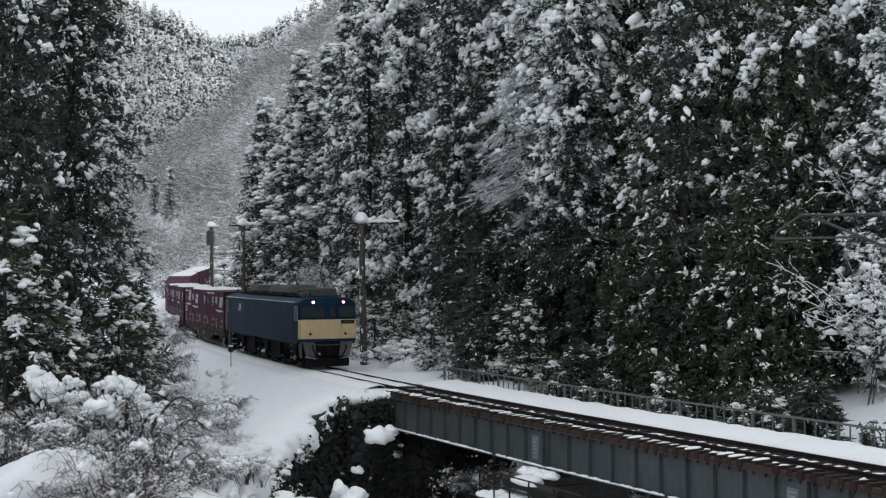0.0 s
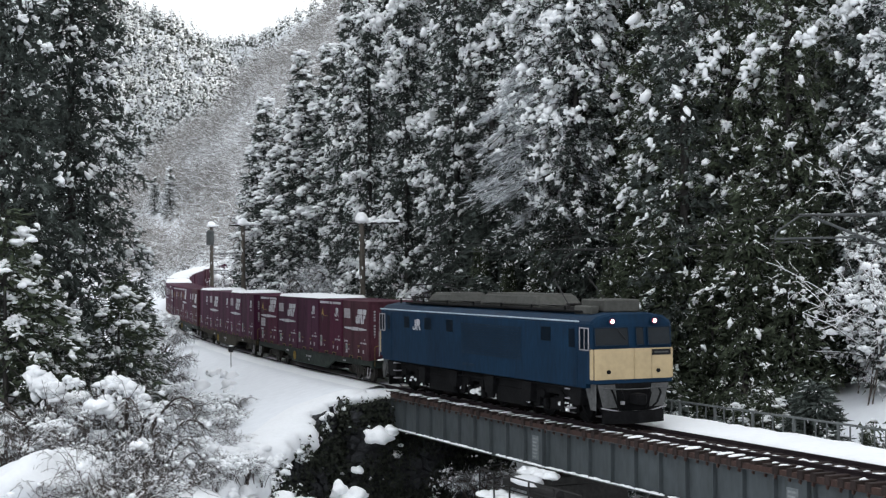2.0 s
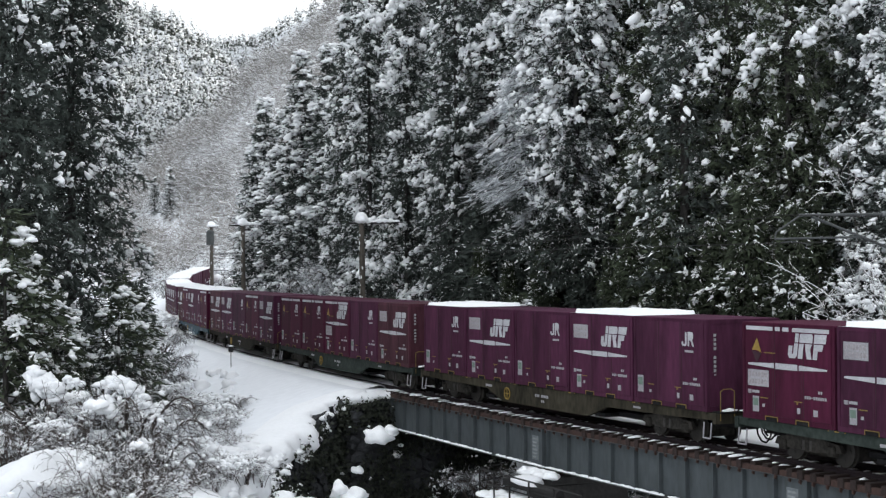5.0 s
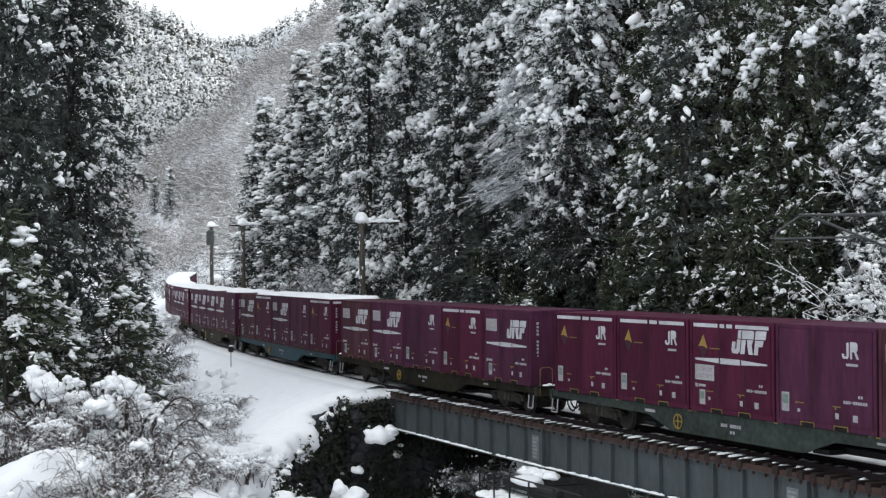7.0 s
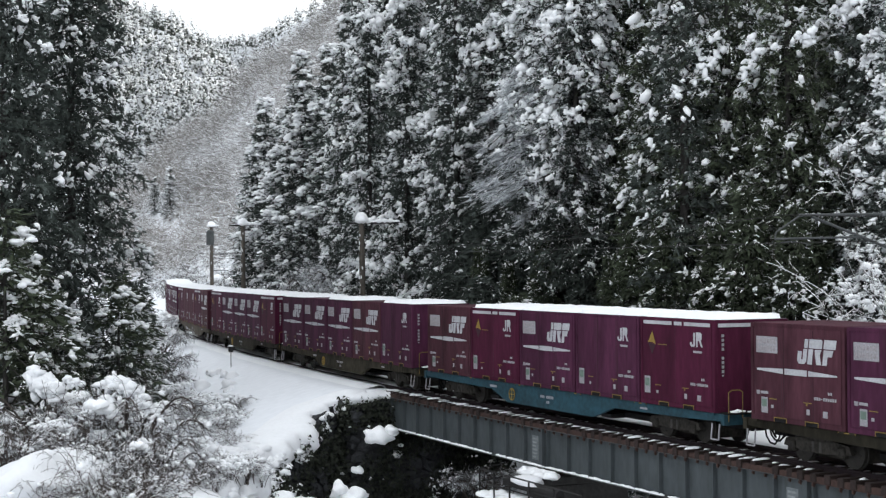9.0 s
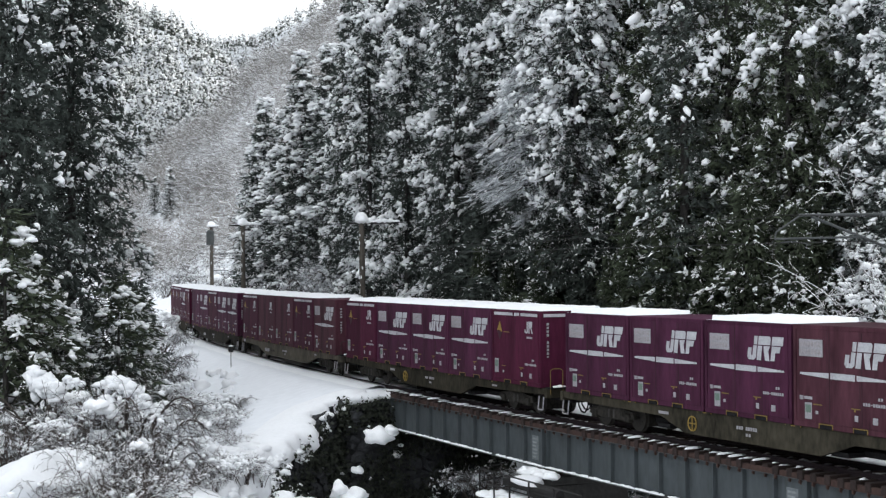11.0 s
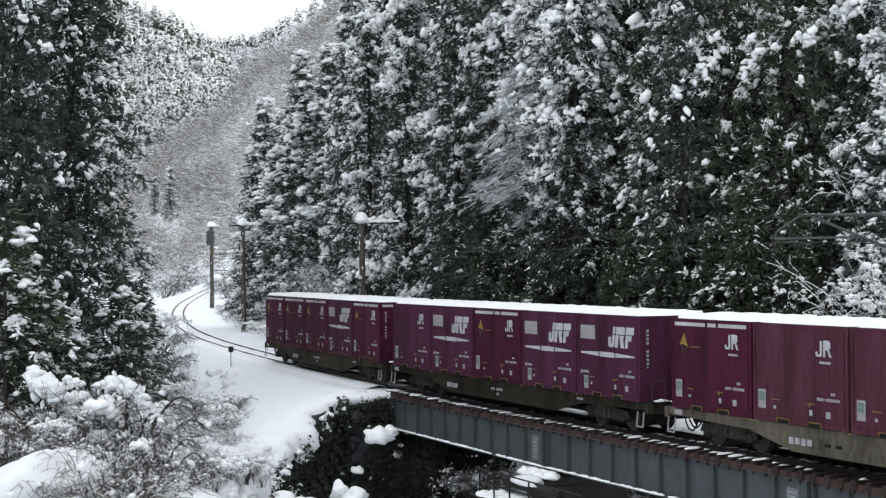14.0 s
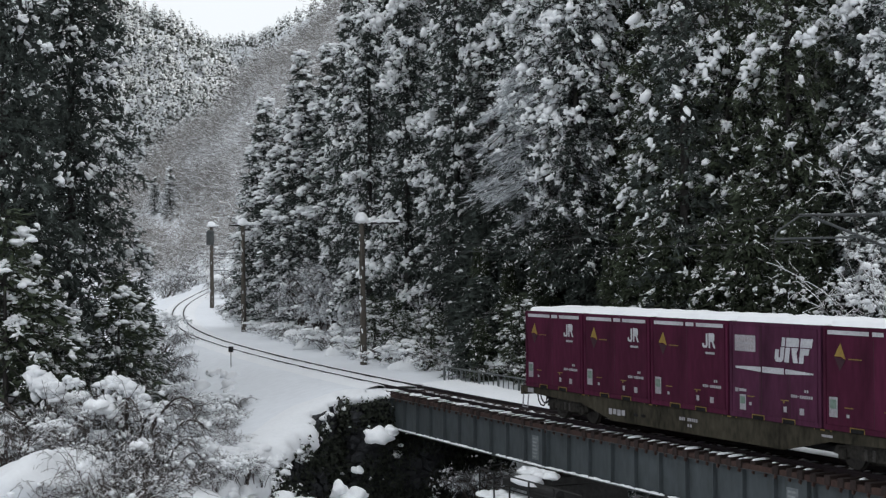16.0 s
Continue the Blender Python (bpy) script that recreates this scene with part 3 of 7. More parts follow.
def build_abutment():
    """Dark stone abutment and its wing wall, stones proud of the joints."""
    rng = np.random.default_rng(21)
    a = tagged(new("abutment"), "dark wet stone abutment overgrown with ivy", "abutment", kind="structure")
    # corners of the wall's foot line: under the bridge, then along the bank's edge
    p = [on_track(-21.55, 4.2), on_track(-21.55, -2.6), Vector((-4.3, 62.2, 0)), Vector((-5.25, 60.0, 0)), Vector((-6.25, 57.3, 0)), Vector((-6.95, 52.6, 0)), Vector((-7.85, 45, 0))]
    tops = [-0.35, -0.35, -0.55, -1.15, -2.15, -3.2, -4.4]
    bm = bmesh.new()
    for k in range(len(p) - 1):
        q = [Vector((p[k].x, p[k].y, -7)), Vector((p[k + 1].x, p[k + 1].y, -7)), Vector((p[k + 1].x, p[k + 1].y, tops[k + 1])), Vector((p[k].x, p[k].y, tops[k]))]
        d = (p[k + 1] - p[k]).normalized()
        inn = Vector((d.y, -d.x, 0)) * 0.8
        lo = [bm.verts.new(c) for c in q]
        hi = [bm.verts.new(c + inn) for c in q]
        for fc in ((0, 1, 2, 3), (7, 6, 5, 4), (3, 2, 6, 7), (0, 4, 5, 1), (1, 5, 6, 2), (0, 3, 7, 4)):
            vs = lo + hi
            bm.faces.new([vs[i] for i in fc])
    part("core", bm, STONE, a)
    meshes = []
    for k in range(6):
        b = box(-0.25, 0.25, -0.2, 0.06, -0.2, 0.2, bevel=0.1)
        for v in b.verts:
            v.co += Vector(rng.normal(0, 0.04, 3))
        me = bpy.data.meshes.new("stone")
        b.to_mesh(me)
        b.free()
        me.materials.append(STONE)
        meshes.append(me)
    count = 0
    for k in range(len(p) - 2):
        d = p[k + 1] - p[k]
        L = d.length
        d.normalize()
        turn = math.degrees(math.atan2(d.y, d.x))
        n = max(1, int(L / 0.54))
        for row in range(11):
            z = -4.7 + row * 0.4
            for j in range(n):
                t = (j + 0.5 + (0.5 if row % 2 else 0)) / n
                if t > 1 or z > tops[k] + (tops[k + 1] - tops[k]) * t - 0.15 or count > 295:
                    continue
                c = p[k] + d * L * t
                o = new("stone", meshes[int(rng.integers(6))])
                o.parent = a
                o.matrix_basis = pose(c.x + rng.normal(0, 0.05), c.y + rng.normal(0, 0.05), z + rng.normal(0, 0.06), rng.normal(0, 6), rng.normal(0, 16), turn + 180 + rng.normal(0, 6)) @ Matrix.Scale(float(rng.uniform(0.75, 1.25)), 4)
                count += 1
    return p, tops


WALL, WALL_TOP = build_abutment()


def build_ivy():
    """Ivy hanging on the abutment, and the snow that lies on the wall's edge and in the ivy."""
    rng = np.random.default_rng(23)
    so, sn = Soup(), Soup()
    P = np.array([[q.x, q.y] for q in WALL])
    seg = np.array([np.hypot(*(P[k + 1] - P[k])) for k in range(len(P) - 1)])
    cum = np.concatenate([[0], np.cumsum(seg)])

    def spot(u):
        x, y, top = np.interp(u, cum, P[:, 0]), np.interp(u, cum, P[:, 1]), np.interp(u, cum, WALL_TOP)
        k = np.clip(np.searchsorted(cum, u) - 1, 0, len(seg) - 1)
        d = (P[k + 1] - P[k]) / seg[k][:, None]
        return x, y, top, np.stack([-d[:, 1], d[:, 0]], -1)

    n = 4300
    u = np.concatenate([rng.uniform(0, 6.8, 1800), rng.uniform(6.8, cum[-1], 2500)])
    x, y, top, nor = spot(u)
    z = top - 0.1 - rng.random(n) ** 1.1 * np.where(u < 6.8, 4.4, 3.6)
    keep = np.sin(u * 2.1 + z * 1.3) + np.sin(u * 0.9 - z * 2.2) + rng.normal(0, 0.5, n) > np.where(u < 6.8, -0.6, -0.5)
    x, y, z, nor, top = x[keep], y[keep], z[keep], nor[keep], top[keep]
    m = len(x)
    off = rng.uniform(0.08, 0.4, m)
    c = np.stack([x + nor[:, 0] * off, y + nor[:, 1] * off, z], -1)
    k = np.repeat(np.arange(m), 7)
    w = np.stack([nor[k, 0], nor[k, 1], -0.8 + 0 * k], -1) + rng.normal(0, 0.6, (len(k), 3))
    cards(so, rng, c[k] + rng.normal(0, 0.14, (len(k), 3)), w, rng.uniform(0.1, 0.24, len(k)), rng.uniform(0.05, 0.1, len(k)))
    ivy = tagged(seat("ivy", so.mesh("ivy"), IVY), "dark ivy hanging on the stone abutment", "ivy", kind="stuff")
    pick = np.nonzero(rng.random(m) < np.where(c[:, 0] < -5.3, 0.42, 0.02))[0]
    sz = np.clip(rng.lognormal(-2.35, 0.5, len(pick)), 0.04, 0.26)
    blobs(sn, rng, c[pick] + np.stack([nor[pick, 0], nor[pick, 1], 0 * pick + 0.3], -1) * 0.12, np.stack([sz * 1.3, sz, sz * 0.8], -1), rng.uniform(0, 6, len(pick)), 0.22)
    tagged(seat("ivy_snow", sn.mesh("ivy_snow", True), SNOW_CLUMP, None, "", True), "small clods of snow caught in ivy", "snow", kind="stuff")
    # the overhanging rim of the snow bank
    sn = Soup()
    u = np.arange(0.3, cum[-1], 0.13)
    x, y, top, nor = spot(u)
    n = len(u)
    for k in range(n):
        lo, hi = max(0, k - 5), min(n, k + 6)
        nor[k] = nor[lo:hi].mean(0) / np.linalg.norm(nor[lo:hi].mean(0))
    full = np.interp(u, [0.4, 5, 7, 8.5, 10, 13, 20], [0.12, 0.14, 0.26, 0.5, 0.62, 0.7, 0.75])
    wave = 0.55 * np.sin(u * 1.15 + 0.6) + 0.35 * np.sin(u * 2.9 + 1) + 0.2 * np.sin(u * 6.3)
    g = np.maximum(height(x - nor[:, 0] * 1.1, y - nor[:, 1] * 1.1), top + 0.12)
    rows_ = [(-2.0, -0.06, 0), (-1.3, 0.03, 0), (-0.75, 0.10, 0.1), (-0.3, 0.10, 0.4), (0.0, 0.0, 0.9), (0.16, -0.3, 1), (0.14, -0.75, 1), (-0.1, -1.1, 0.9), (-0.6, -1.3, 0.4)]
    v = []
    for k in range(n):
        fine = rng.normal(0, 0.05, len(rows_))
        for j, (o, dz, free) in enumerate(rows_):
            push = o + free * full[k] * (0.85 * wave[k]) + free * fine[j]
            inner = g[k] if j else max(g[k] - 0.1, ground_at(x[k] - nor[k, 0] * 2.0, y[k] - nor[k, 1] * 2.0))
            v.append((x[k] + nor[k, 0] * push, y[k] + nor[k, 1] * push, inner + (dz if dz > -0.01 or j == 0 else dz * full[k] * (1.1 + 0.45 * wave[k])) + (fine[j] * 0.5 if 0 < j < 7 else 0)))
    m = len(rows_)
    i, j = np.meshgrid(np.arange(n - 1), np.arange(m - 1), indexing="ij")
    a = (i * m + j).ravel()
    sn.add(v, np.concatenate([np.stack([a, a + 1, a + m], -1), np.stack([a + 1, a + m + 1, a + m], -1)]))
    # small lumps clinging to the rim
    pick = rng.integers(0, n, 90)
    sz = full[pick] * rng.uniform(0.15, 0.45, 90)
    push = rng.uniform(-0.1, 0.25, 90)
    blobs(sn, rng, np.stack([x[pick] + nor[pick, 0] * push, y[pick] + nor[pick, 1] * push, g[pick] - full[pick] * rng.uniform(0.2, 1.5, 90)], -1), np.stack([sz, sz * 0.9, sz * 0.9], -1), rng.uniform(0, 6, 90), 0.18, BALL2)
    tagged(seat("snow_rim", sn.mesh("snow_rim", True), SNOW, None, "", True), "rounded overhanging rim of the snow bank", "snow", kind="stuff")
    # single heaps: (tangent of the bearing, depth, height, radii)
    for px, py, d, rx, rz in ((666, 772, 60.4, 0.6, 0.40), (690, 764, 60.6, 0.34, 0.22), (600, 868, 57, 0.36, 0.42), (625, 880, 57, 0.46, 0.3), (540, 888, 56, 0.6, 0.3), (490, 886, 54.5, 0.5, 0.3), (630, 832, 60, 0.22, 0.2), (700, 805, 61.8, 0.2, 0.2)):
        a, b = (px - 784) / 2680, 5.013 - (py - 470) / 2680 * d
        so = pillow(rng, (rx * 1.0, rx * 0.9, rz * 0.95), 0.2, BALL3, 0.8)
        so.v[0] += np.array([a * d, d, b], np.float32)
        tagged(seat("snow_clod", so.mesh("snow_clod", True), SNOW_CLUMP, None, "", True), "rounded clod of snow caught on the abutment", "snow", "clods on the abutment")


build_ivy()


def build_pier(s, name):
    pier = thing("bridge_pier", "dark weathered concrete pier carrying two spans", "pier", "piers of the bridge", "structure")
    pier.matrix_basis = track_pose(s)
    bm = prism([(-0.75, -9), (0.75, -9), (0.6, -2.05), (-0.6, -2.05)], "y", -1.6, 1.6)
    bmesh.ops.bevel(bm, geom=bm.edges[:], offset=0.06, segments=2, affect="EDGES")
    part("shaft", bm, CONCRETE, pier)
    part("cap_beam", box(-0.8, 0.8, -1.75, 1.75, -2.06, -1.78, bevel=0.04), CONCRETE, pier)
    bm = bmesh.new()
    for x in (-0.35, 0.35):
        for y in (-1.05, 1.05):
            box(x - 0.2, x + 0.2, y - 0.2, y + 0.2, -1.78, -1.612, bm=bm)
    part("bearing", bm, RUST, pier)
    rng = np.random.default_rng(31)
    so = Soup()
    n = 26
    blobs(so, rng, np.stack([rng.uniform(-0.8, 0.8, n), rng.uniform(-1.7, -1.2, n), np.full(n, -1.78)], -1), np.stack([rng.uniform(0.2, 0.4, n), rng.uniform(0.12, 0.25, n), rng.uniform(0.1, 0.2, n)], -1), np.zeros(n), 0.1, BALL2)
    seat("snow_cap", so.mesh("snow_cap", True), SNOW_CLUMP, pier, "snow heaped on the pier head", True)


for s in JOINTS[1:]:
    build_pier(s, "pier")


def build_platform():
    """Inspection platform with a railing hung beside the first pier."""
    pf = thing("inspection_platform", "rusty steel inspection platform with railing, covered in snow", "platform")
    pf.matrix_basis = track_pose(JOINTS[1] + 0.2, -2.35, -2.55)
    part("deck", box(-1.9, 5.0, -0.45, 0.5, -0.08, 0.0), IRON, pf)
    bm = box(-1.2, 0.9, 0.1, 0.5, 0.35, 0.60, bevel=0.03)
    part("beam", bm, IRON, pf, "dark steel beam")
    pad = pillow(np.random.default_rng(34), (0.95, 0.4, 0.16), 0.22)
    pad.v[0] += np.array([0.15, 0.25, 0.62], np.float32)
    seat("snow_pad", pad.mesh("snow_pad", True), SNOW, pf, "pad of snow on the beam", True)
    bm = tube(bmesh.new(), (0.2, 0.2, 0.5), (2.3, 0.3, 0.45), 0.16, n=12)
    part("pipe", bm, IRON, pf, "dark iron pipe")
    for x in (-1.85, -0.8, 0.3, 1.6, 3.2, 4.9):
        part("post", rod([(x, -0.42, 0), (x, -0.42, 0.85)], 0.03), IRON, pf)
    for z in (0.42, 0.85):
        part("rail_bar", rod([(-1.85, 0.45, z + 0.1), (-1.85, -0.42, z), (4.9, -0.42, z)], 0.026), IRON, pf)
    rng = np.random.default_rng(33)
    so = Soup()
    n = 60
    blobs(so, rng, np.stack([rng.uniform(-1.8, 4.9, n), rng.uniform(-0.35, 0.4, n), np.full(n, 0.0)], -1), np.stack([rng.uniform(0.25, 0.5, n), rng.uniform(0.15, 0.3, n), rng.uniform(0.08, 0.2, n)], -1), np.zeros(n), 0.1, BALL2)
    seat("snow_cover", so.mesh("snow_cover", True), SNOW_CLUMP, pf, "snow heaped on the deck", True)


build_platform()


# ---------------------------------------------------------------- line-side poles and wires
def build_pole(s, side, top, r, arm, lean, drum=False, back=0.3):
    p = thing("line_pole", "weathered concrete line pole with a snow-capped crossarm", "pole", "poles beside the track")
    base = on_track(s, side)
    g = ground_at(base.x, base.y)
    p.matrix_basis = pose(base.x, base.y, g - 0.3, 0, lean, 0)
    h = top - g + 0.3
    part("shaft", tube(bmesh.new(), (0, 0, 0), (0, 0, h), r, r * 0.72, n=14), POLE, p)
    part("crossarm", box(-back, arm, -0.06, 0.06, h - 0.02, h + 0.08, bevel=0.01), IRON, p, "dark iron crossarm")
    bm = bmesh.new()
    for k in range(8):
        z = 0.9 + k * (h - 1.6) / 8
        tube(bm, (r * 0.7 * (-1) ** k, 0, z), (r * 0.7 * (-1) ** k + 0.16 * (-1) ** k, 0, z), 0.012, n=5)
    part("step_bolt", bm, IRON, p)
    for k in range(3):
        x = 0.15 + (arm - 0.25) * k / 2
        bm = tube(bmesh.new(), (x, 0, h - 0.02), (x, 0, h - 0.14), 0.035, 0.05, n=10)
        part("insulator", bm, STENCIL, p, "white porcelain insulator")
    if drum:
        bm = tube(bmesh.new(), (-0.1, -0.25, h - 2.1), (-0.1, -0.25, h - 0.5), 0.45, n=16)
        tube(bm, (-0.1, -0.25, h - 0.5), (-0.1, -0.25, h - 0.35), 0.45, 0.25, n=16)
        part("transformer", bm, PIPE, p, "dull grey drum transformer")
        for z in (h - 3.1, h - 5.0):
            part("side_arm", box(0.1, 1.9, -0.05, 0.05, z - 0.05, z + 0.05), FENCE, p, "pale side arm")
    rng = np.random.default_rng(int(abs(s) * 10))
    so = Soup()
    m = 26
    a, zz = rng.normal(-2.3, 0.5, m), h * rng.uniform(0.06, 0.95, m)
    rr = r * (1 - 0.28 * zz / h)
    blobs(so, rng, np.stack([rr * np.cos(a), rr * np.sin(a), zz], -1), np.stack([np.full(m, 0.035), np.full(m, 0.035), rng.uniform(0.05, 0.22, m)], -1), a, 0.2)
    tagged(seat("driven_snow", so.mesh("driven_snow", True), SNOW_CLUMP, p, "snow driven against the shaft", True), kind="stuff")
    so = Soup()
    blobs(so, rng, np.array([[0.02, 0, h + 0.18], [0, 0, h + 0.32]]), np.array([[r * 2.0, r * 1.9, 0.32], [r * 1.7, r * 1.6, 0.3]]), np.zeros(2), 0.04, BALL3)
    n = 6
    blobs(so, rng, np.stack([np.linspace(0.35, arm - 0.1, n), np.zeros(n), np.full(n, h + 0.1)], -1), np.stack([np.full(n, 0.22), np.full(n, 0.11), rng.uniform(0.08, 0.2, n)], -1), np.zeros(n), 0.06, BALL2)
    seat("snow_cap", so.mesh("snow_cap", True), SNOW_CLUMP, p, "rounded cap of snow", True)


build_pole(-39.5, 3.6, 7.25, 0.19, 1.95, -0.6, back=0.75)
build_pole(-83.0, 4.25, 8.3, 0.22, 1.15, -0.4, back=1.1)
build_pole(-136.5, 3.5, 9.6, 0.26, 0.8, -0.3, True)


def strand(points, r, n=4):
    """A thin wire in one piece."""
    bm = bmesh.new()
    last = None
    for i, p in enumerate(points):
        q = (points[min(i + 1, len(points) - 1)] - points[max(i - 1, 0)]).to_track_quat("Z", "Y")
        ring = [bm.verts.new(p + q @ Vector((r * math.cos(t * math.tau / n), r * math.sin(t * math.tau / n), 0))) for t in range(n)]
        if last:
            for t in range(n):
                bm.faces.new((last[t], last[(t + 1) % n], ring[(t + 1) % n], ring[t]))
        last = ring
    return bm


def build_wires():
    """Feeder wire on the poles, messenger and contact wire over the track."""
    runs = {"feeder": (4.3, 0.6, [(-260, 6.5), (-200, 7.4), (-136.5, 8.8), (-83, 8.1), (-39.5, 7.05)]),
            "messenger": (0.2, 0.55, [(-260, 6.5), (-200, 6.5), (-136.5, 6.5), (-83, 6.4), (-39.5, 6.35), (2.7, 6.3), (48, 6.3)]),
            "contact": (0.05, 0.04, [(-260, 5.6), (-200, 5.6), (-136.5, 5.6), (-83, 5.6), (-39.5, 5.58), (2.7, 5.55), (48, 5.55)])}
    for kind, (side, sag, stops) in runs.items():
        for (s0, z0), (s1, z1) in zip(stops[:-1], stops[1:]):
            pts = []
            for t in np.linspace(0, 1, 11):
                q = on_track(s0 + (s1 - s0) * float(t), side, z0 + (z1 - z0) * float(t))
                q.z -= sag * 4 * t * (1 - t)
                pts.append(q)
            w = part("line_wire", strand(pts, 0.010), IRON)
            tagged(w, f"thin dark {kind} wire of the electric line", "wire", "wires along the track")


build_wires()


def build_bracket():
    """Cantilever bracket holding the wires over the bridge; its mast stands beside the walkway."""
    m = thing("catenary_mast", "steel mast with a pipe bracket holding the overhead wires", "mast")
    m.matrix_basis = track_pose(2.7)
    M = 4.15
    part("mast", box(-0.13, 0.13, M - 0.13, M + 0.13, -5.0, 7.4, bevel=0.015), PIPE, m, "galvanised steel mast")
    part("top_tube", tube(bmesh.new(), (0, M - 0.1, 6.36), (0, 0.75, 6.30), 0.04, n=10), PIPE, m)
    part("strut", tube(bmesh.new(), (0, M - 0.1, 5.35), (0, 1.2, 6.26), 0.04, n=10), PIPE, m)
    part("register_tube", tube(bmesh.new(), (0, 3.0, 5.72), (0, -0.05, 5.66), 0.032, n=10), PIPE, m)
    part("link", rod([(0, 0.78, 6.28), (0, 0.0, 5.84), (0, -0.05, 5.66)], 0.022), PIPE, m)
    part("steady_arm", rod([(0, 0.15, 5.56), (0, 0.5, 5.60), (0, 0.95, 5.54), (0, 1.15, 5.50)], 0.018), PIPE, m)
    for z in (6.36, 5.35):
        bm = bmesh.new()
        for k in range(4):
            tube(bm, (0, M - 0.22 - 0.09 * k, z), (0, M - 0.26 - 0.09 * k, z), 0.085, 0.05, n=12)
        part("insulator", bm, STENCIL, m, "ribbed porcelain insulator")
    cap = pillow(np.random.default_rng(71), (0.2, 0.2, 0.22), 0.15, BALL2)
    cap.v[0] += np.array([0, M, 7.4], np.float32)
    seat("snow_cap", cap.mesh("snow_cap", True), SNOW, m, "cap of snow on the mast", True)


build_bracket()


def build_marker():
    b = on_track(-42.5, -2.9)
    g = ground_at(b.x, b.y)
    m = thing("distance_marker", "thin iron marker post with a small dark plate", "marker post")
    m.matrix_basis = pose(b.x, b.y, g - 0.2)
    part("post", tube(bmesh.new(), (0, 0, 0), (0, 0, 1.35), 0.022, n=8), IRON, m)
    part("plate", box(-0.13, 0.13, -0.02, 0.02, 1.0, 1.3, bevel=0.01), IRON, m)
    so = Soup()
    blobs(so, np.random.default_rng(1), np.array([[0, 0, 1.32]]), np.array([[0.13, 0.06, 0.05]]), np.zeros(1), 0.05, BALL2)
    seat("snow_cap", so.mesh("snow_cap", True), SNOW_CLUMP, m, "", True)
    f = on_track(-312, -2.0)
    g = ground_at(f.x, f.y)
    q = thing("distance_marker", "dark post standing beside the far curve", "marker post")
    q.matrix_basis = pose(f.x, f.y, g - 0.2)
    part("post", tube(bmesh.new(), (0, 0, 0), (0, 0, 1.6), 0.1, n=8), IRON, q)


build_marker()

# ---------------------------------------------------------------- train
SPEED, GAIN = 15.41, 0.0975      # metres a second at 8 s, and metres a second squared
LOCO_FRONT = 86.08               # place along the track at 8 s of the locomotive's face
WAGON_FRONT = 66.92               # the same for the first container's face
PITCH, BOX_PITCH, BOX_LEN = 20.4, 3.79, 3.715


def travelled(t):
    ease = float(np.interp(t, [0, 3, 4, 6.5, 8, 9, 11.5, 12.5, 14, 16], [0, 0.0, 0.22, 1.04, 0.90, 0.86, 0.86, 0.35, 0.05, 0.05]))
    return SPEED * (t - 8) + GAIN * (t - 8) ** 2 / 2 + ease


def chord(s, base):
    """Pose of a vehicle whose pivots, base apart, ride the line, its middle near s."""
    a, b = on_track(s - base / 2), on_track(s + base / 2)
    d = b - a
    return Matrix.Translation((a + b) / 2) @ Matrix.Rotation(math.atan2(d.y, d.x), 4, "Z") @ Matrix.Rotation(-math.atan2(d.z, math.hypot(d.x, d.y)), 4, "Y")


def mark_hooked(x0, x1, z0, z1, y):
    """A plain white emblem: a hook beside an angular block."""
    bm = bmesh.new()
    w, h = x1 - x0, z1 - z0
    P = lambda q: (x0 + w * q[0], z0 + h * q[1])
    for pts in ([(0.27, 0.96), (0.40, 0.96), (0.40, 0.14), (0.33, 0.0), (0.08, 0.0), (0.0, 0.12), (0.0, 0.30), (0.12, 0.30), (0.12, 0.15), (0.27, 0.15)],
                [(0.48, 0.0), (0.60, 0.0), (0.60, 0.42), (0.72, 0.42), (0.86, 0.0), (1.0, 0.0), (0.84, 0.44), (0.92, 0.54), (0.92, 0.88), (0.84, 1.0), (0.48, 1.0)]):
        prism([P(q) for q in pts], "y", y - 0.006, y, bm)
    return bm


def mark_broad(x0, x1, z0, z1, y):
    """A broad slanted white emblem: a hook and a notched block, crossed by thin gaps."""
    bm = bmesh.new()
    w, h = x1 - x0, z1 - z0
    P = lambda q: (x0 + w * (q[0] + 0.07 * q[1]), z0 + h * q[1])
    for pts in ([(0.0, 0.5), (0.0, 0.12), (0.05, 0.0), (0.19, 0.0), (0.24, 0.1), (0.24, 0.60), (0.14, 0.60), (0.14, 0.18), (0.10, 0.18), (0.10, 0.5)],
                [(0.15, 0.64), (0.24, 0.64), (0.24, 1.0), (0.15, 1.0)],
                [(0.27, 0.64), (0.61, 0.64), (0.61, 0.93), (0.57, 1.0), (0.27, 1.0)],
                [(0.27, 0.0), (0.39, 0.0), (0.39, 0.60), (0.27, 0.60)],
                [(0.43, 0.60), (0.61, 0.60), (0.57, 0.40), (0.63, 0.0), (0.51, 0.0), (0.45, 0.38)],
                [(0.65, 0.64), (0.95, 0.64), (0.96, 1.0), (0.65, 1.0)],
                [(0.66, 0.0), (0.77, 0.0), (0.77, 0.34), (0.88, 0.34), (0.90, 0.60), (0.66, 0.60)]):
        prism([P(q) for q in pts], "y", y - 0.006, y, bm)
    return bm


def bars(rows, y, bm=None):
    bm = bm or bmesh.new()
    for x0, x1, z0, z1 in rows:
        box(x0, x1, y - 0.005, y, z0, z1, bm=bm)
    return bm


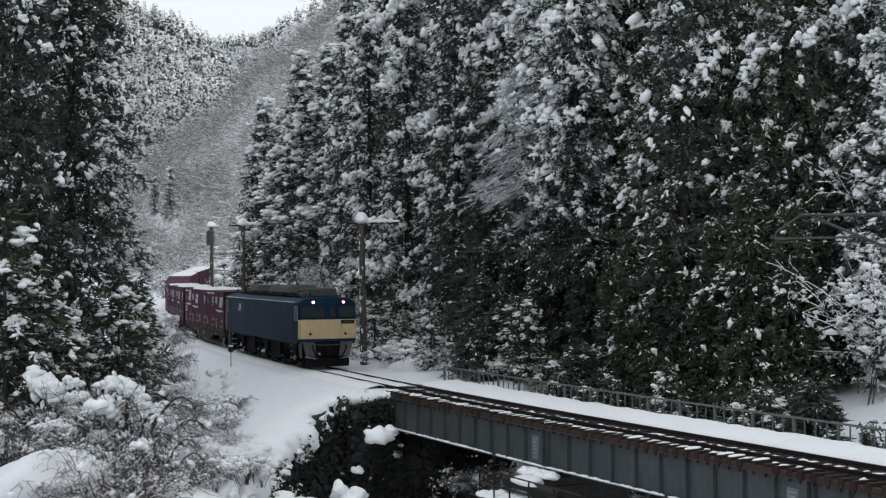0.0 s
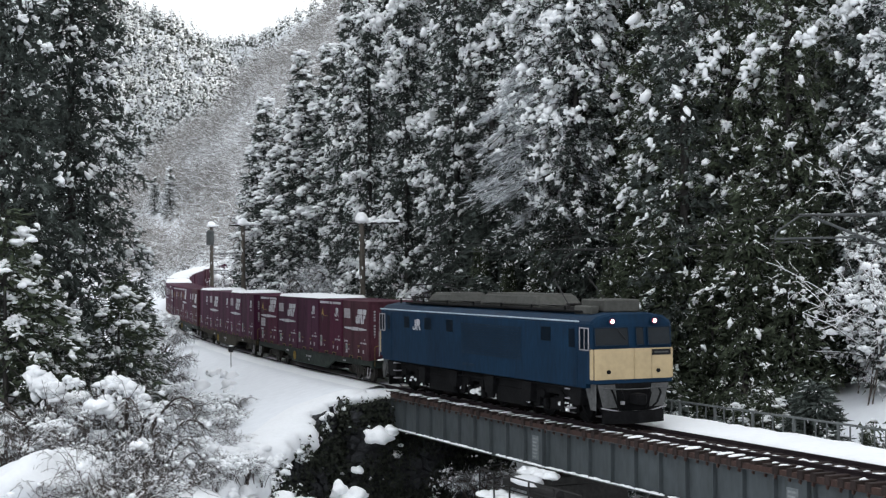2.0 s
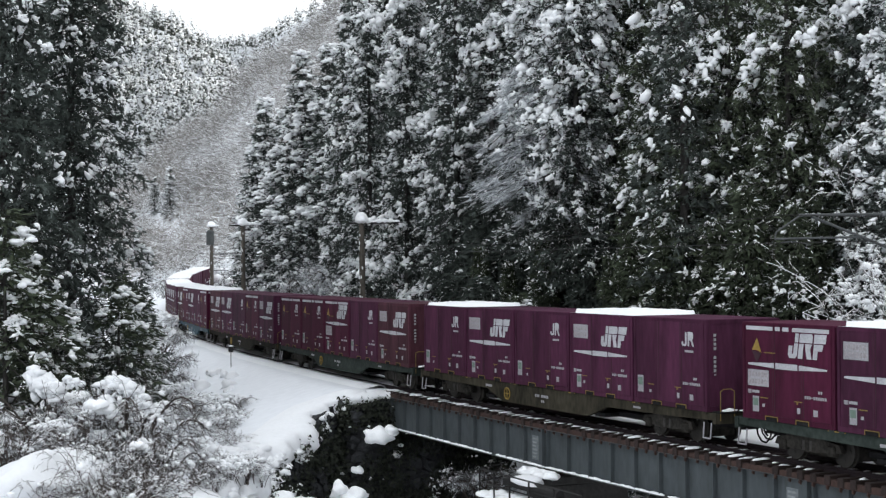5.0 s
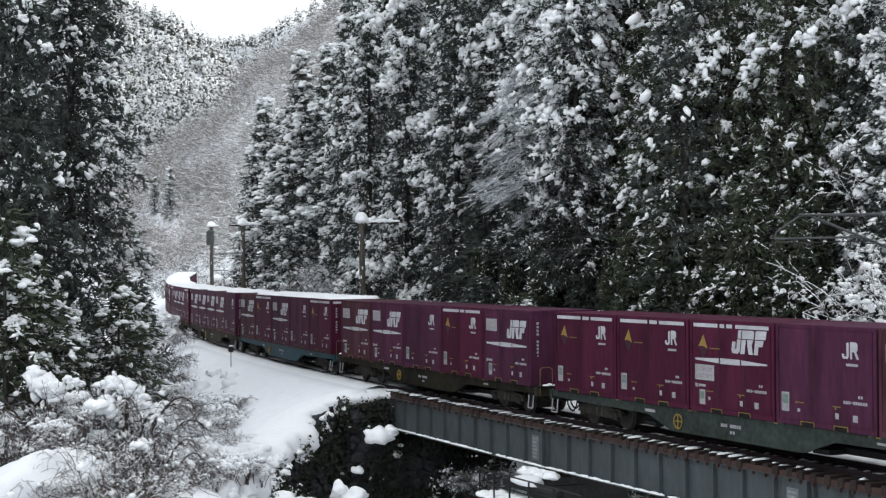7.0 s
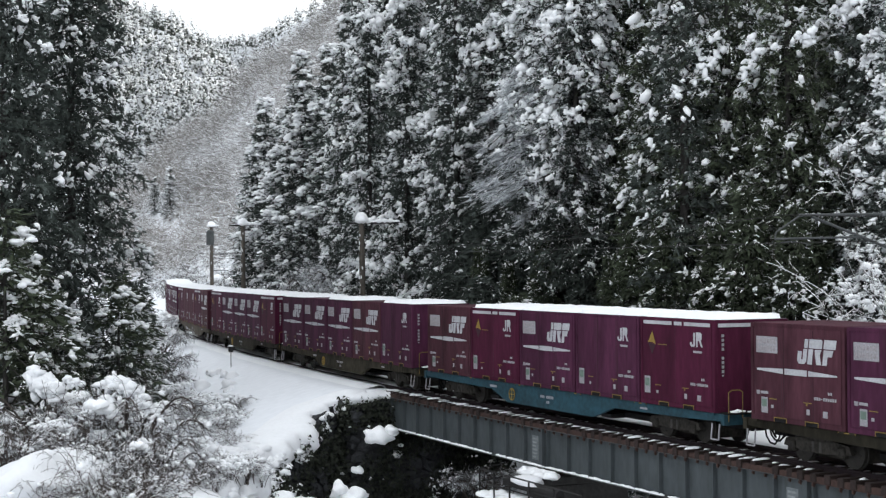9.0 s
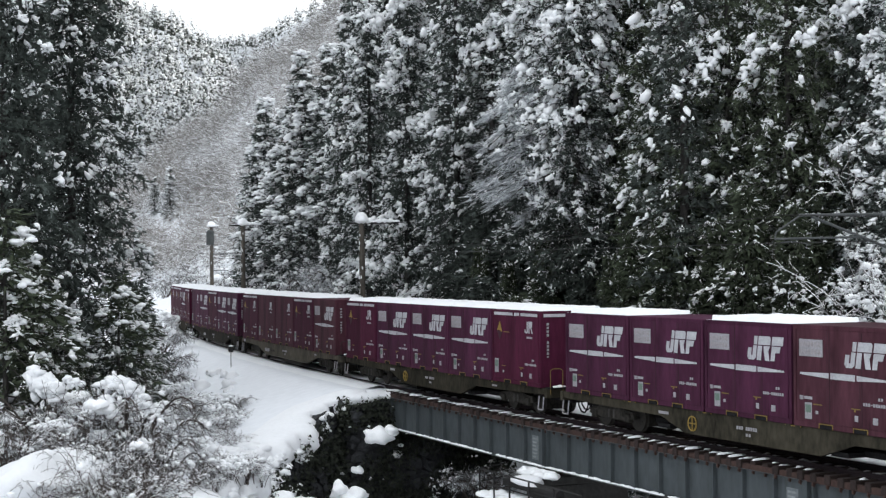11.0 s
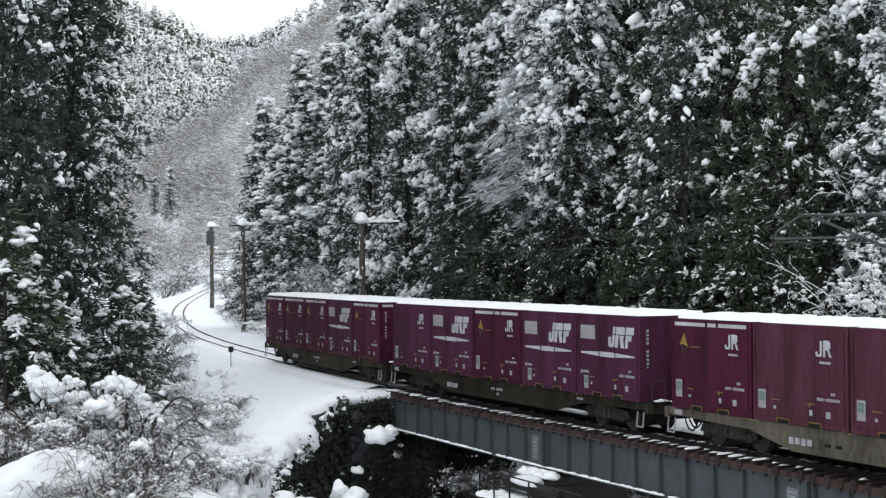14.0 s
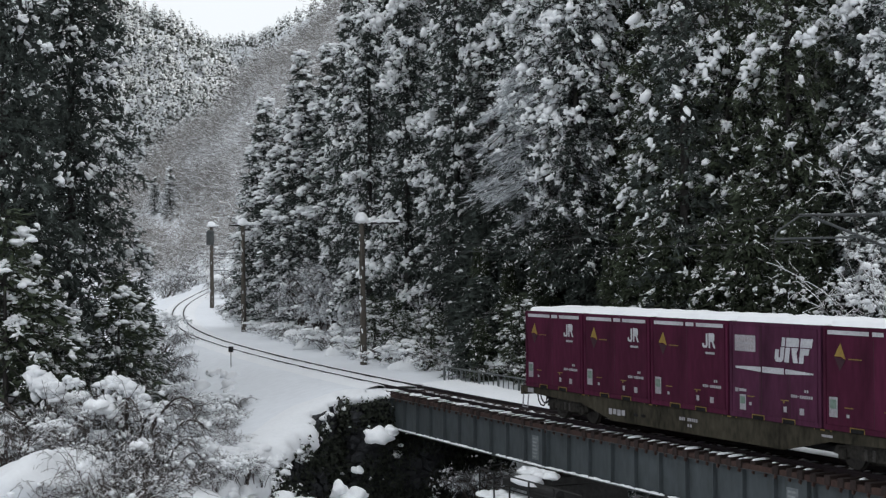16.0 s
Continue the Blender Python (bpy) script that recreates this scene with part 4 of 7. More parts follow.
def build_container(kind, snowy, seed, rose=False):
    """A twelve-foot rail container; its near side is -y, z is its height over the wagon's deck."""
    rng = np.random.default_rng(seed)
    paint = {"band": MAROON, "plain": PURPLE, "wide": PURPLE, "wide_band": MAROON, "wide_brown": BROWN}[kind]
    words = {"band": "dark maroon", "plain": "faded purple", "wide": "dull purple", "wide_band": "maroon", "wide_brown": "brownish purple"}[kind]
    if rose:
        paint, words = ROSE, "faded rose-brown"
    c = thing("freight_container", f"{words} steel freight container{' capped with snow' if snowy else ', bare roof'} on a wagon", "container", "containers on the train")
    L, W = BOX_LEN / 2, 1.225
    part("body", box(-L + 0.03, L - 0.03, -W + 0.025, W - 0.025, 0.06, 2.46, bevel=0.015), paint, c)
    # frame: posts, sills and roof rails proud of the panels
    bm = bmesh.new()
    for x in (-L, L - 0.11):
        for y in (-W, W - 0.11):
            box(x, x + 0.11, y, y + 0.11, 0.0, 2.48, bevel=0.012, bm=bm)
    for y in (-W, W - 0.06):
        box(-L + 0.1, L - 0.1, y, y + 0.06, 0.0, 0.13, bm=bm)
        box(-L + 0.1, L - 0.1, y, y + 0.06, 2.40, 2.485, bm=bm)
    for x in (-L, L - 0.06):
        box(x, x + 0.06, -W + 0.1, W - 0.1, 0.0, 0.14, bm=bm)
        box(x, x + 0.06, -W + 0.1, W - 0.1, 2.38, 2.485, bm=bm)
    part("corner_frame", bm, paint, c)
    part("roof", box(-L + 0.02, L - 0.02, -W + 0.02, W - 0.02, 2.46, 2.50, bevel=0.012), paint, c)
    # doors of the side: two leaves with seams and ribs
    edges = {"band": (-1.72, -0.05, 1.72), "plain": (-1.72, -0.6, 0.55, 1.72)}.get(kind, (-1.72, -0.58, 0.58, 1.72))
    for a, b in zip(edges[:-1], edges[1:]):
        part("door_leaf", box(a + 0.005, b - 0.005, -W + 0.004, -W + 0.03, 0.133, 2.397, bevel=0.005), paint, c)
    bm = bmesh.new()
    for e in edges[1:-1]:
        box(e - 0.012, e + 0.012, -W + 0.006, -W + 0.03, 0.15, 2.38, bm=bm)
        if kind != "band":
            tube(bm, (e + 0.09, -W + 0.004, 0.16), (e + 0.09, -W + 0.004, 2.36), 0.010, n=6)
    part("lock_bar", bm, SEAM, c, "dark door seam and lock bar")
    for x in (-0.62, 0.62):
        bm = bmesh.new()
        for a, b, d, e in ((-0.26, 0.26, 0.10, 0.125), (-0.26, -0.235, 0.0, 0.125), (0.235, 0.26, 0.0, 0.125)):
            box(x + a, x + b, -W - 0.012, -W + 0.02, d, e, bm=bm)
        part("fork_pocket", bm, YELLOW_WORN, c, "worn yellow fork pocket")
        # dark plate painting the shade inside the pocket
        part("pocket_shadow", box(x - 0.235, x + 0.235, -W - 0.002, -W + 0.02, 0.0, 0.10), UNDER, c)
    y = -W - 0.0015
    if kind in ("band", "wide_band"):
        segs = [(-1.66, -0.55), (-0.45, -0.25), (-0.15, 0.1), (0.25, 1.66)] if seed % 2 else [(-1.66, -0.2), (-0.08, 0.3), (0.42, 1.66)]
        part("white_band", bars([(a, b, 2.30, 2.40) for a, b in segs], y), WHITE, c, "broken white band under the roof")
        part("end_band", prism([(-1.1, 2.30), (1.1, 2.30), (1.1, 2.40), (-1.1, 2.40)], "x", L + 0.001, L + 0.006), WHITE, c)
    if kind in ("band", "plain"):
        x0 = 0.66 if kind == "band" else 0.62
        part("emblem", mark_hooked(x0 + 0.06, x0 + 0.66, 1.74, 2.14, y), WHITE, c, "plain white emblem of a hook and a block")
        part("emblem_caption", bars([(x0 + 0.2, x0 + 0.62, 1.57, 1.63)], y), PALE, c)
    else:
        up_ = 0.12 if kind == "wide_band" else 0.0
        part("emblem", mark_broad(0.06, 1.54, 1.53 + up_, 2.15 + up_, y), WHITE, c, "broad slanted white emblem")
        bm = prism([(-1.58, 1.28 + up_), (-0.5, 1.23 + up_), (-0.5, 1.36 + up_), (-1.58, 1.33 + up_)], "y", y - 0.005, y)
        prism([(-0.44, 1.22 + up_), (0.44, 1.22 + up_), (0.44, 1.37 + up_), (-0.44, 1.37 + up_)], "y", y - 0.005, y, bm)
        prism([(0.5, 1.23 + up_), (1.58, 1.27 + up_), (1.58, 1.31 + up_), (0.5, 1.36 + up_)], "y", y - 0.005, y, bm)
        part("wedge_stripe", bm, WHITE, c, "white stripe tapering to both ends")
        z0 = 1.73 if kind != "wide_band" else 0.86
        pl = part("notice_plate", bars([(-1.60, -0.72, z0, z0 + 0.42)], y), PALE, c, "pale notice plate")
        tagged(part("lettering", bars([(-1.55 + 0.13 * q, -1.46 + 0.13 * q, z0 + h_, z0 + h_ + 0.12) for q in range(6) for h_ in (0.06, 0.24)], y - 0.006), surface("grey_ink", (0.26, 0.24, 0.25), 0.8, spread=0.4, fine=30, coarse=8, bump=0), pl), kind="stuff")
        part("caption", bars([(-1.60, -1.46, 0.66, 0.76), (-1.43, -1.12, 0.68, 0.75)], y), PALE, c)
    if kind in ("band", "wide_band"):
        bm = prism([(-1.42, 1.78), (-1.20, 1.78), (-1.20, 2.10)], "y", y - 0.006, y)
        prism([(-1.20, 1.78), (-1.02, 1.72), (-1.20, 2.10)], "y", y - 0.006, y, bm)
        part("warning_mark", bm, YELLOW, c, "yellow triangular warning mark")
        part("warning_base", prism([(-1.42, 1.77), (-1.02, 1.71), (-1.22, 1.44)], "y", y - 0.006, y), SEAM, c)
        part("fine_lettering", bars([(-0.92, -0.45, 1.72, 1.745)], y), YELLOW_WORN, c)
    part("data_plate", bars([(-1.62, -1.32, 0.32, 0.80)] if kind in ('band', 'plain') else [(-1.40, -1.14, 0.20, 0.60)], y), PALE, c, "small pale data plate")
    part("data_field", bars([(-1.58, -1.36, 0.52, 0.74)] if kind in ('band', 'plain') else [(-1.37, -1.17, 0.36, 0.55)], y - 0.006), surface("green_ink", (0.12, 0.17, 0.14), 0.8, spread=0.3, bump=0), c)
    tagged(part("number_marking", bars([(0.72 + 0.085 * q, 0.785 + 0.085 * q, 0.67 if q != 3 else 0.70, 0.745 if q != 3 else 0.72) for q in range(10)] + [(1.24, 1.30, 0.82, 0.89), (1.33, 1.39, 0.82, 0.89)], y), PALE, c, "white number bars"), kind="stuff")
    for row in ((-1.0, -0.90, 0.34, 0.42), (0.42, 0.54, 0.28, 0.42), (1.05, 1.22, 0.26, 0.42)):
        part("small_marking", bars([row], y), PALE, c)
    part("latch_handle", bars([(-1.08, -0.76, 0.56, 0.585)], y), YELLOW_WORN, c, "worn yellow latch handle")
    part("latch_handle", bars([(0.30, 0.62, 0.56, 0.585), (0.40, 0.46, 0.50, 0.56)], y), YELLOW_WORN, c, "worn yellow latch handle")
    part("end_number", prism([(-0.98, 0.98), (-0.92, 0.98), (-0.92, 1.02), (-0.98, 1.02)], "x", L + 0.001, L + 0.006), PALE, c)
    for k in range(9):
        if k != 4:
            z = 1.07 + k * 0.12
            part("end_number", prism([(-0.99, z), (-0.91, z), (-0.91, z + 0.08), (-0.99, z + 0.08)], "x", L + 0.001, L + 0.006), PALE, c)
    if snowy:
        so = Soup()
        nx, ny = 13, 9
        gx, gy = np.linspace(-L + 0.02, L - 0.02, nx), np.linspace(-W + 0.02, W - 0.02, ny)
        X, Y = np.meshgrid(gx, gy, indexing="ij")
        edge = np.minimum(np.minimum(np.arange(nx), nx - 1 - np.arange(nx))[:, None], np.minimum(np.arange(ny), ny - 1 - np.arange(ny))[None])
        Z = 2.50 + np.where(edge == 0, 0.0, 0.12) + rng.normal(0, 0.012, X.shape) * (edge > 0)
        X2 = X * np.where(edge == 1, 1.08, 1.0)
        Y2 = Y * np.where(edge == 1, 1.20, 1.0)
        X2, Y2 = np.clip(X2, -L + 0.01, L - 0.01), np.clip(Y2, -W + 0.01, W - 0.01)
        i, j = np.meshgrid(np.arange(nx - 1), np.arange(ny - 1), indexing="ij")
        a = (i * ny + j).ravel()
        so.add(np.stack([X2, Y2, Z], -1), np.concatenate([np.stack([a, a + ny, a + 1], -1), np.stack([a + 1, a + ny, a + ny + 1], -1)]))
        seat("snow_layer", so.mesh("snow_layer", True), SNOW, c, "layer of snow on the roof", True)
    return c


def build_bogie(parent, x, base, r, name="bogie", steel=BOGIE, tyre=WHEEL):
    b = part(name, prism([(x - base / 2 - 0.35, 0.42), (x - base / 2 - 0.25, 0.62), (x - 0.4, 0.70), (x + 0.4, 0.70), (x + base / 2 + 0.25, 0.62), (x + base / 2 + 0.35, 0.42), (x + 0.35, 0.34), (x - 0.35, 0.34)], "y", -0.98, -0.86), steel, parent)
    bm = prism([(x - base / 2 - 0.35, 0.42), (x - base / 2 - 0.25, 0.62), (x - 0.4, 0.70), (x + 0.4, 0.70), (x + base / 2 + 0.25, 0.62), (x + base / 2 + 0.35, 0.42), (x + 0.35, 0.34), (x - 0.35, 0.34)], "y", 0.86, 0.98)
    part("side_frame", bm, steel, b)
    bm = box(x - 0.25, x + 0.25, -0.95, 0.95, 0.45, 0.75)
    # low block between the wheels, added to keep light from passing under
    box(x - base / 2 - 0.3, x + base / 2 + 0.3, -0.46, 0.46, r * 0.42, r * 1.3, bm=bm)
    part("bolster", bm, steel, b)
    for dx in (-0.14, 0.14):
        part("spring", tube(bmesh.new(), (x + dx, -0.93, 0.36), (x + dx, -0.93, 0.62), 0.075, n=10), tyre, b)
    for k in (-1, 1):
        cx = x + k * base / 2
        bm = tube(bmesh.new(), (0, -0.9, 0), (0, 0.9, 0), 0.07, n=10)
        for y in (-0.62, 0.49):
            tube(bm, (0, y, 0), (0, y + 0.13, 0), r * 0.94, n=22)
            tube(bm, (0, y + 0.09 if y < 0 else y, 0), (0, y + 0.13 if y < 0 else y + 0.04, 0), r, n=22)
            e_ = y if y < 0 else y + 0.13
            for q in range(4):
                a = q * math.tau / 4
                tube(bm, (r * 0.55 * math.cos(a), e_ - 0.012, r * 0.55 * math.sin(a)), (r * 0.55 * math.cos(a), e_ + 0.012, r * 0.55 * math.sin(a)), r * 0.13, n=8)
        ws = part("wheelset", bm, tyre, b, "worn steel wheelset")
        ws.matrix_basis = pose(cx, 0, r)
        part("axle_box", box(cx - 0.14, cx + 0.14, -1.04, -0.86, r - 0.13, r + 0.14, bevel=0.03), steel, b)
    return b


def build_wagon(paint, words, belly=2.9):
    """Container flat wagon; its middle at x = 0, deck at z = 1.0."""
    w = thing("container_wagon", f"{words} bogie flat wagon carrying five containers", "wagon", "wagons of the train")
    run = 1.2 if belly < 3.5 else 1.8
    sill = [(-9.75, 0.98), (9.75, 0.98), (9.75, 0.80), (7.9, 0.74), (belly + run, 0.70), (belly, 0.32), (-belly, 0.32), (-belly - run, 0.70), (-7.9, 0.74), (-9.75, 0.80)]
    for y in (-1.17, 1.05):
        part("side_sill", prism(sill, "y", y, y + 0.12), paint, w)
    bm = box(-9.75, 9.75, -0.25, 0.25, 0.5, 0.95)
    for x in np.arange(-9.6, 9.7, 1.6):
        box(float(x) - 0.08, float(x) + 0.08, -1.05, 1.05, 0.78, 0.96, bm=bm)
    part("centre_sill", bm, UNDER, w)
    bm = bmesh.new()
    for k in range(5):
        for e in (-1, 1):
            x = (k - 2) * BOX_PITCH + e * (BOX_LEN / 2 - 0.15)
            box(x - 0.1, x + 0.1, -1.22, 1.22, 0.95, 0.999, bm=bm)
    part("deck_bearer", bm, paint, w)
    for e in (-1, 1):
        for k in range(4):
            x = (k - 1.5) * BOX_PITCH
            if e < 0:
                part("lashing_tag", box(x - 0.32, x + 0.32, -1.215, -1.20, 0.955, 0.985), YELLOW_WORN, w, "worn yellow lashing rail")
        build_bogie(w, e * 7.1, 1.9, 0.43)
        part("coupler", box(e * 9.72 - 0.0 if e > 0 else -10.18, 10.18 if e > 0 else -9.72, -0.14, 0.14, 0.72, 1.02, bevel=0.04), UNDER, w, "knuckle coupler")
        part("end_beam", box(e * 9.75 - 0.08, e * 9.75 + 0.08, -1.2, 1.2, 0.70, 0.99), paint, w)
        part("end_step", rod([(e * 9.62, -1.2, 0.72), (e * 9.62, -1.24, 0.30), (e * 9.28, -1.24, 0.30), (e * 9.28, -1.2, 0.72)], 0.022), PALE, w, "pale steel step")
        part("brake_hose", rod([(e * 9.8, 0.3, 0.75), (e * 9.95, 0.3, 0.45), (e * 10.1, 0.28, 0.35)], 0.03), UNDER, w)
    part("hand_rail", rod([(9.9, -1.1, 0.8), (9.9, -1.1, 1.58), (9.9, -1.0, 1.64), (9.9, -0.75, 1.64), (9.9, -0.65, 1.58), (9.9, -0.65, 0.9)], 0.013), YELLOW_WORN if belly < 3.5 else WHEEL, w, "thin end handrail")
    part("end_platform", box(9.60, 10.0, -1.15, 0.1, 0.99, 1.03), UNDER, w)
    so = Soup()
    rng = np.random.default_rng(5)
    n = 9
    blobs(so, rng, np.stack([rng.uniform(9.65, 9.95, n), rng.uniform(-1.1, 0.05, n), np.full(n, 1.03)], -1), np.stack([np.full(n, 0.12), np.full(n, 0.15), rng.uniform(0.04, 0.08, n)], -1), np.zeros(n), 0.08)
    tagged(seat("snow_dust", so.mesh("snow_dust", True), SNOW_CLUMP, w, "blown snow on ledges", True), kind="stuff")
    # hoses hanging in loops under the trailing end
    for x, drop in ((-9.15, 0.46), (-8.95, 0.36)):
        part("brake_hose", rod([(x - 0.34, -0.75, 0.80), (x - 0.28, -0.75, 0.80 - drop * 0.6), (x - 0.12, -0.75, 0.80 - drop * 0.95), (x + 0.08, -0.75, 0.80 - drop), (x + 0.26, -0.75, 0.80 - drop * 0.62), (x + 0.34, -0.75, 0.80)], 0.024), SOOT, w)
    if belly < 3.5:
        ring = bmesh.new()
        for k in range(14):
            a, b = k * math.tau / 14, (k + 1) * math.tau / 14
            tube(ring, (-2.5 + 0.2 * math.cos(a), -1.2, 0.62 + 0.2 * math.sin(a)), (-2.5 + 0.2 * math.cos(b), -1.2, 0.62 + 0.2 * math.sin(b)), 0.02, n=5)
        tube(ring, (-2.7, -1.2, 0.62), (-2.3, -1.2, 0.62), 0.018, n=5)
        tube(ring, (-2.5, -1.2, 0.42), (-2.5, -1.2, 0.82), 0.018, n=5)
        part("brake_wheel", ring, YELLOW, w, "yellow hand-brake wheel")
    else:
        # the newer wagons carry stencilled writing and two slots where the others have a hand-brake wheel
        tagged(part("stencil_marking", bars([(-4.25 + 0.24 * q, -4.07 + 0.24 * q, 0.50 + 0.02 * (q % 2), 0.68) for q in range(4)], -1.172), PALE, w, "faded white stencil bars"), kind="stuff")
        for x in (-2.75, -2.35):
            part("slot", prism([(x - 0.13, 0.60), (x - 0.09, 0.56), (x + 0.09, 0.56), (x + 0.13, 0.60), (x + 0.09, 0.645), (x - 0.09, 0.645)], "y", -1.174, -1.168), UNDER, w)
        part("tag_plate", box(-9.35, -8.98, -1.19, -1.172, 0.80, 0.95), PALE, w, "pale steel tag plate")
    tagged(part("number_marking", bars([(-0.5 + 0.1 * q, -0.425 + 0.1 * q, 0.66, 0.75) for q in range(9) if q != 3] + [(-0.10, -0.02, 0.50, 0.58), (0.02, 0.10, 0.50, 0.58)], -1.172), PALE, w, "faded white number bars"), kind="stuff")
    part("letter_marking", bars([(5.6, 6.0, 0.80, 0.86)], -1.172), PALE, w)
    if belly < 3.5:
        part("letter_marking", bars([(-4.2, -3.7, 0.76, 0.84)], -1.172), PALE, w)
    part("valve_box", box(-2.6, -1.7, -0.85, -0.3, 0.35, 0.7, bevel=0.04), UNDER, w)
    part("air_tank", tube(bmesh.new(), (1.2, -0.7, 0.5), (2.3, -0.7, 0.5), 0.2, n=14), UNDER, w)
    # low box and cross pieces added to stop skylight under the wagon
    bm = box(-5.4, 5.4, -0.5, 0.5, 0.34, 0.52, bevel=0.03)
    for x in (-4.4, -0.6, 3.2):
        box(x - 0.12, x + 0.5, -1.0, 1.0, 0.34, 0.46, bm=bm)
    part("brake_gear", bm, UNDER, w)
    return w


def build_loco():
    """Electric locomotive; the face at x = 8.7, the tail at x = -8.7."""
    g = thing("electric_locomotive", "dark blue and cream electric locomotive, headlamps lit", "locomotive")
    H, Wd = 8.7, 1.4
    # body: side walls with a rounded shoulder
    sec = [(-Wd, 1.22), (-Wd, 3.18), (-Wd + 0.05, 3.27), (-1.12, 3.42), (-0.6, 3.52), (0.6, 3.52), (1.12, 3.42), (Wd - 0.05, 3.27), (Wd, 3.18), (Wd, 1.22)]
    body = part("body", prism(sec, "x", -H + 0.35, H - 0.35), BLUE, g)
    # cabs: raked faces
    for e in (-1, 1):
        bm = bmesh.new()
        rows = []
        for x, k in ((H - 0.352, 1.0), (H - 0.06, 0.985), (H, 0.93)):
            rows.append([bm.verts.new((e * (x if z < 2.5 or k == 1.0 else x - 0.10 * (z - 2.5) / 0.9), y * k, 1.36 if z < 1.3 else z - (0.05 if k < 0.95 and z > 3.2 else 0))) for y, z in sec])
        for a, b in zip(rows[:-1], rows[1:]):
            for i in range(len(sec)):
                j = (i + 1) % len(sec)
                bm.faces.new((a[i], a[j], b[j], b[i]) if e > 0 else (b[i], b[j], a[j], a[i]))
        bm.faces.new(rows[-1][::-1] if e < 0 else rows[-1])
        bmesh.ops.recalc_face_normals(bm, faces=bm.faces[:])
        cab = part("cab_front", bm, BLUE, g)
        F = H + 0.003
        # cream lower panels: door in the middle
        for a, b in ((-1.30, 0.035), (0.045, 0.625), (0.635, 1.30)):
            part("cream_panel", box(min(e * (F - 0.02), e * (F + 0.012)), max(e * (F - 0.02), e * (F + 0.012)), a, b, 1.48, 2.42, bevel=0.006), CREAM, cab, "cream front panel")
        for a, b in ((-1.385, -1.30), (1.30, 1.385)):
            part("cream_corner", box(min(e * (F - 0.16), e * (F - 0.02)), max(e * (F - 0.16), e * (F - 0.02)), a, b, 1.48, 2.42, bevel=0.02), CREAM, cab)
        # windscreens and door window, set in frames on the raked face
        for a, b in ((-1.27, -0.14), (0.12, 0.38), (0.52, 1.29)):
            bm = bmesh.new()
            z0, z1 = 2.52, 3.07
            pts = lambda z: e * (F + 0.006 - 0.10 * (z - 2.5) / 0.9)
            q = [bm.verts.new((pts(z), y, z)) for y, z in ((a, z0), (b, z0), (b, z1), (a, z1))]
            q2 = [bm.verts.new((pts(z) - e * 0.03, y, z)) for y, z in ((a, z0), (b, z0), (b, z1), (a, z1))]
            bm.faces.new(q)
            for i in range(4):
                bm.faces.new((q[i], q[(i + 1) % 4], q2[(i + 1) % 4], q2[i]))
            bmesh.ops.recalc_face_normals(bm, faces=bm.faces[:])
            pane = part("windscreen", bm, SCREEN_GLASS, cab, "dark cab window")
            fr = bmesh.new()
            for c, d2 in (((a, z0), (b, z0)), ((b, z0), (b, z1)), ((b, z1), (a, z1)), ((a, z1), (a, z0))):
                tube(fr, (pts(c[1]) + e * 0.004, *c), (pts(d2[1]) + e * 0.004, *d2), 0.018, n=5)
            part("window_frame", fr, BLUE_WORN, pane)
        part("wiper", rod([(e * (F + 0.0), -0.55, 3.05), (e * (F + 0.02), -0.25, 2.7)], 0.012), IRON, cab)
        # headlamps
        for y in (-0.72, 0.72):
            rim = part("headlamp", tube(bmesh.new(), (e * (H - 0.22), y + 0.04, 3.26), (e * (H - 0.035), y + 0.04, 3.26), 0.13, n=18), BLUE, cab)
            if e > 0:
                part("lamp_lens", tube(bmesh.new(), (e * (H - 0.03), y + 0.04, 3.26), (e * (H + 0.0), y + 0.04, 3.26), 0.055, n=18), LAMP, rim, "lit headlamp lens")
                # painted ring that stands for the red flare
                part("lamp_ring", tube(bmesh.new(), (e * (H - 0.045), y + 0.04, 3.26), (e * (H - 0.02), y + 0.04, 3.26), 0.088, n=18), LAMP_FLARE, rim)
        for y in (-0.84, 0.84):
            part("tail_lamp", tube(bmesh.new(), (e * H, y, 1.72), (e * (H + 0.07), y, 1.72), 0.06, n=12), UNDER, cab, "dark tail lamp")
        part("number_plate", box(min(e * (F + 0.012), e * (F + 0.02)), max(e * (F + 0.012), e * (F + 0.02)), 0.64, 1.28, 2.20, 2.38), UNDER, cab, "dark number plate with worn bars")
        part("plate_marking", box(min(e * (F + 0.021), e * (F + 0.024)), max(e * (F + 0.021), e * (F + 0.024)), 0.72, 1.20, 2.265, 2.315), SKIRT_GREY, cab)
        part("door_rail", rod([(e * (F + 0.03), 0.035, 1.5), (e * (F + 0.03), 0.035, 2.4)], 0.010), CREAM, cab)
        # lower apron, coupler, hoses, snow plough
        bm = prism([(H - 0.75, 1.36), (H + 0.0, 1.36), (H + 0.0, 0.50), (H - 0.28, 0.50)] if e > 0 else [(-H + 0.75, 1.36), (-H, 1.36), (-H, 0.50), (-H + 0.28, 0.50)], "y", -1.22, 1.22)
        for v in bm.verts:
            if v.co.z < 0.6:
                v.co.y *= 0.8
        part("apron", bm, SOOT, g, "sooty lower apron")
        for a, b in ((-1.2, -0.62), (0.62, 1.2)):
            part("apron_panel", prism([(a, 1.33), (b, 1.33), (b * 0.86, 0.62), (a * 0.86, 0.62)], "x", min(e * H, e * (H + 0.012)), max(e * H, e * (H + 0.012))), SKIRT_GREY, g, "dusty grey front panel")
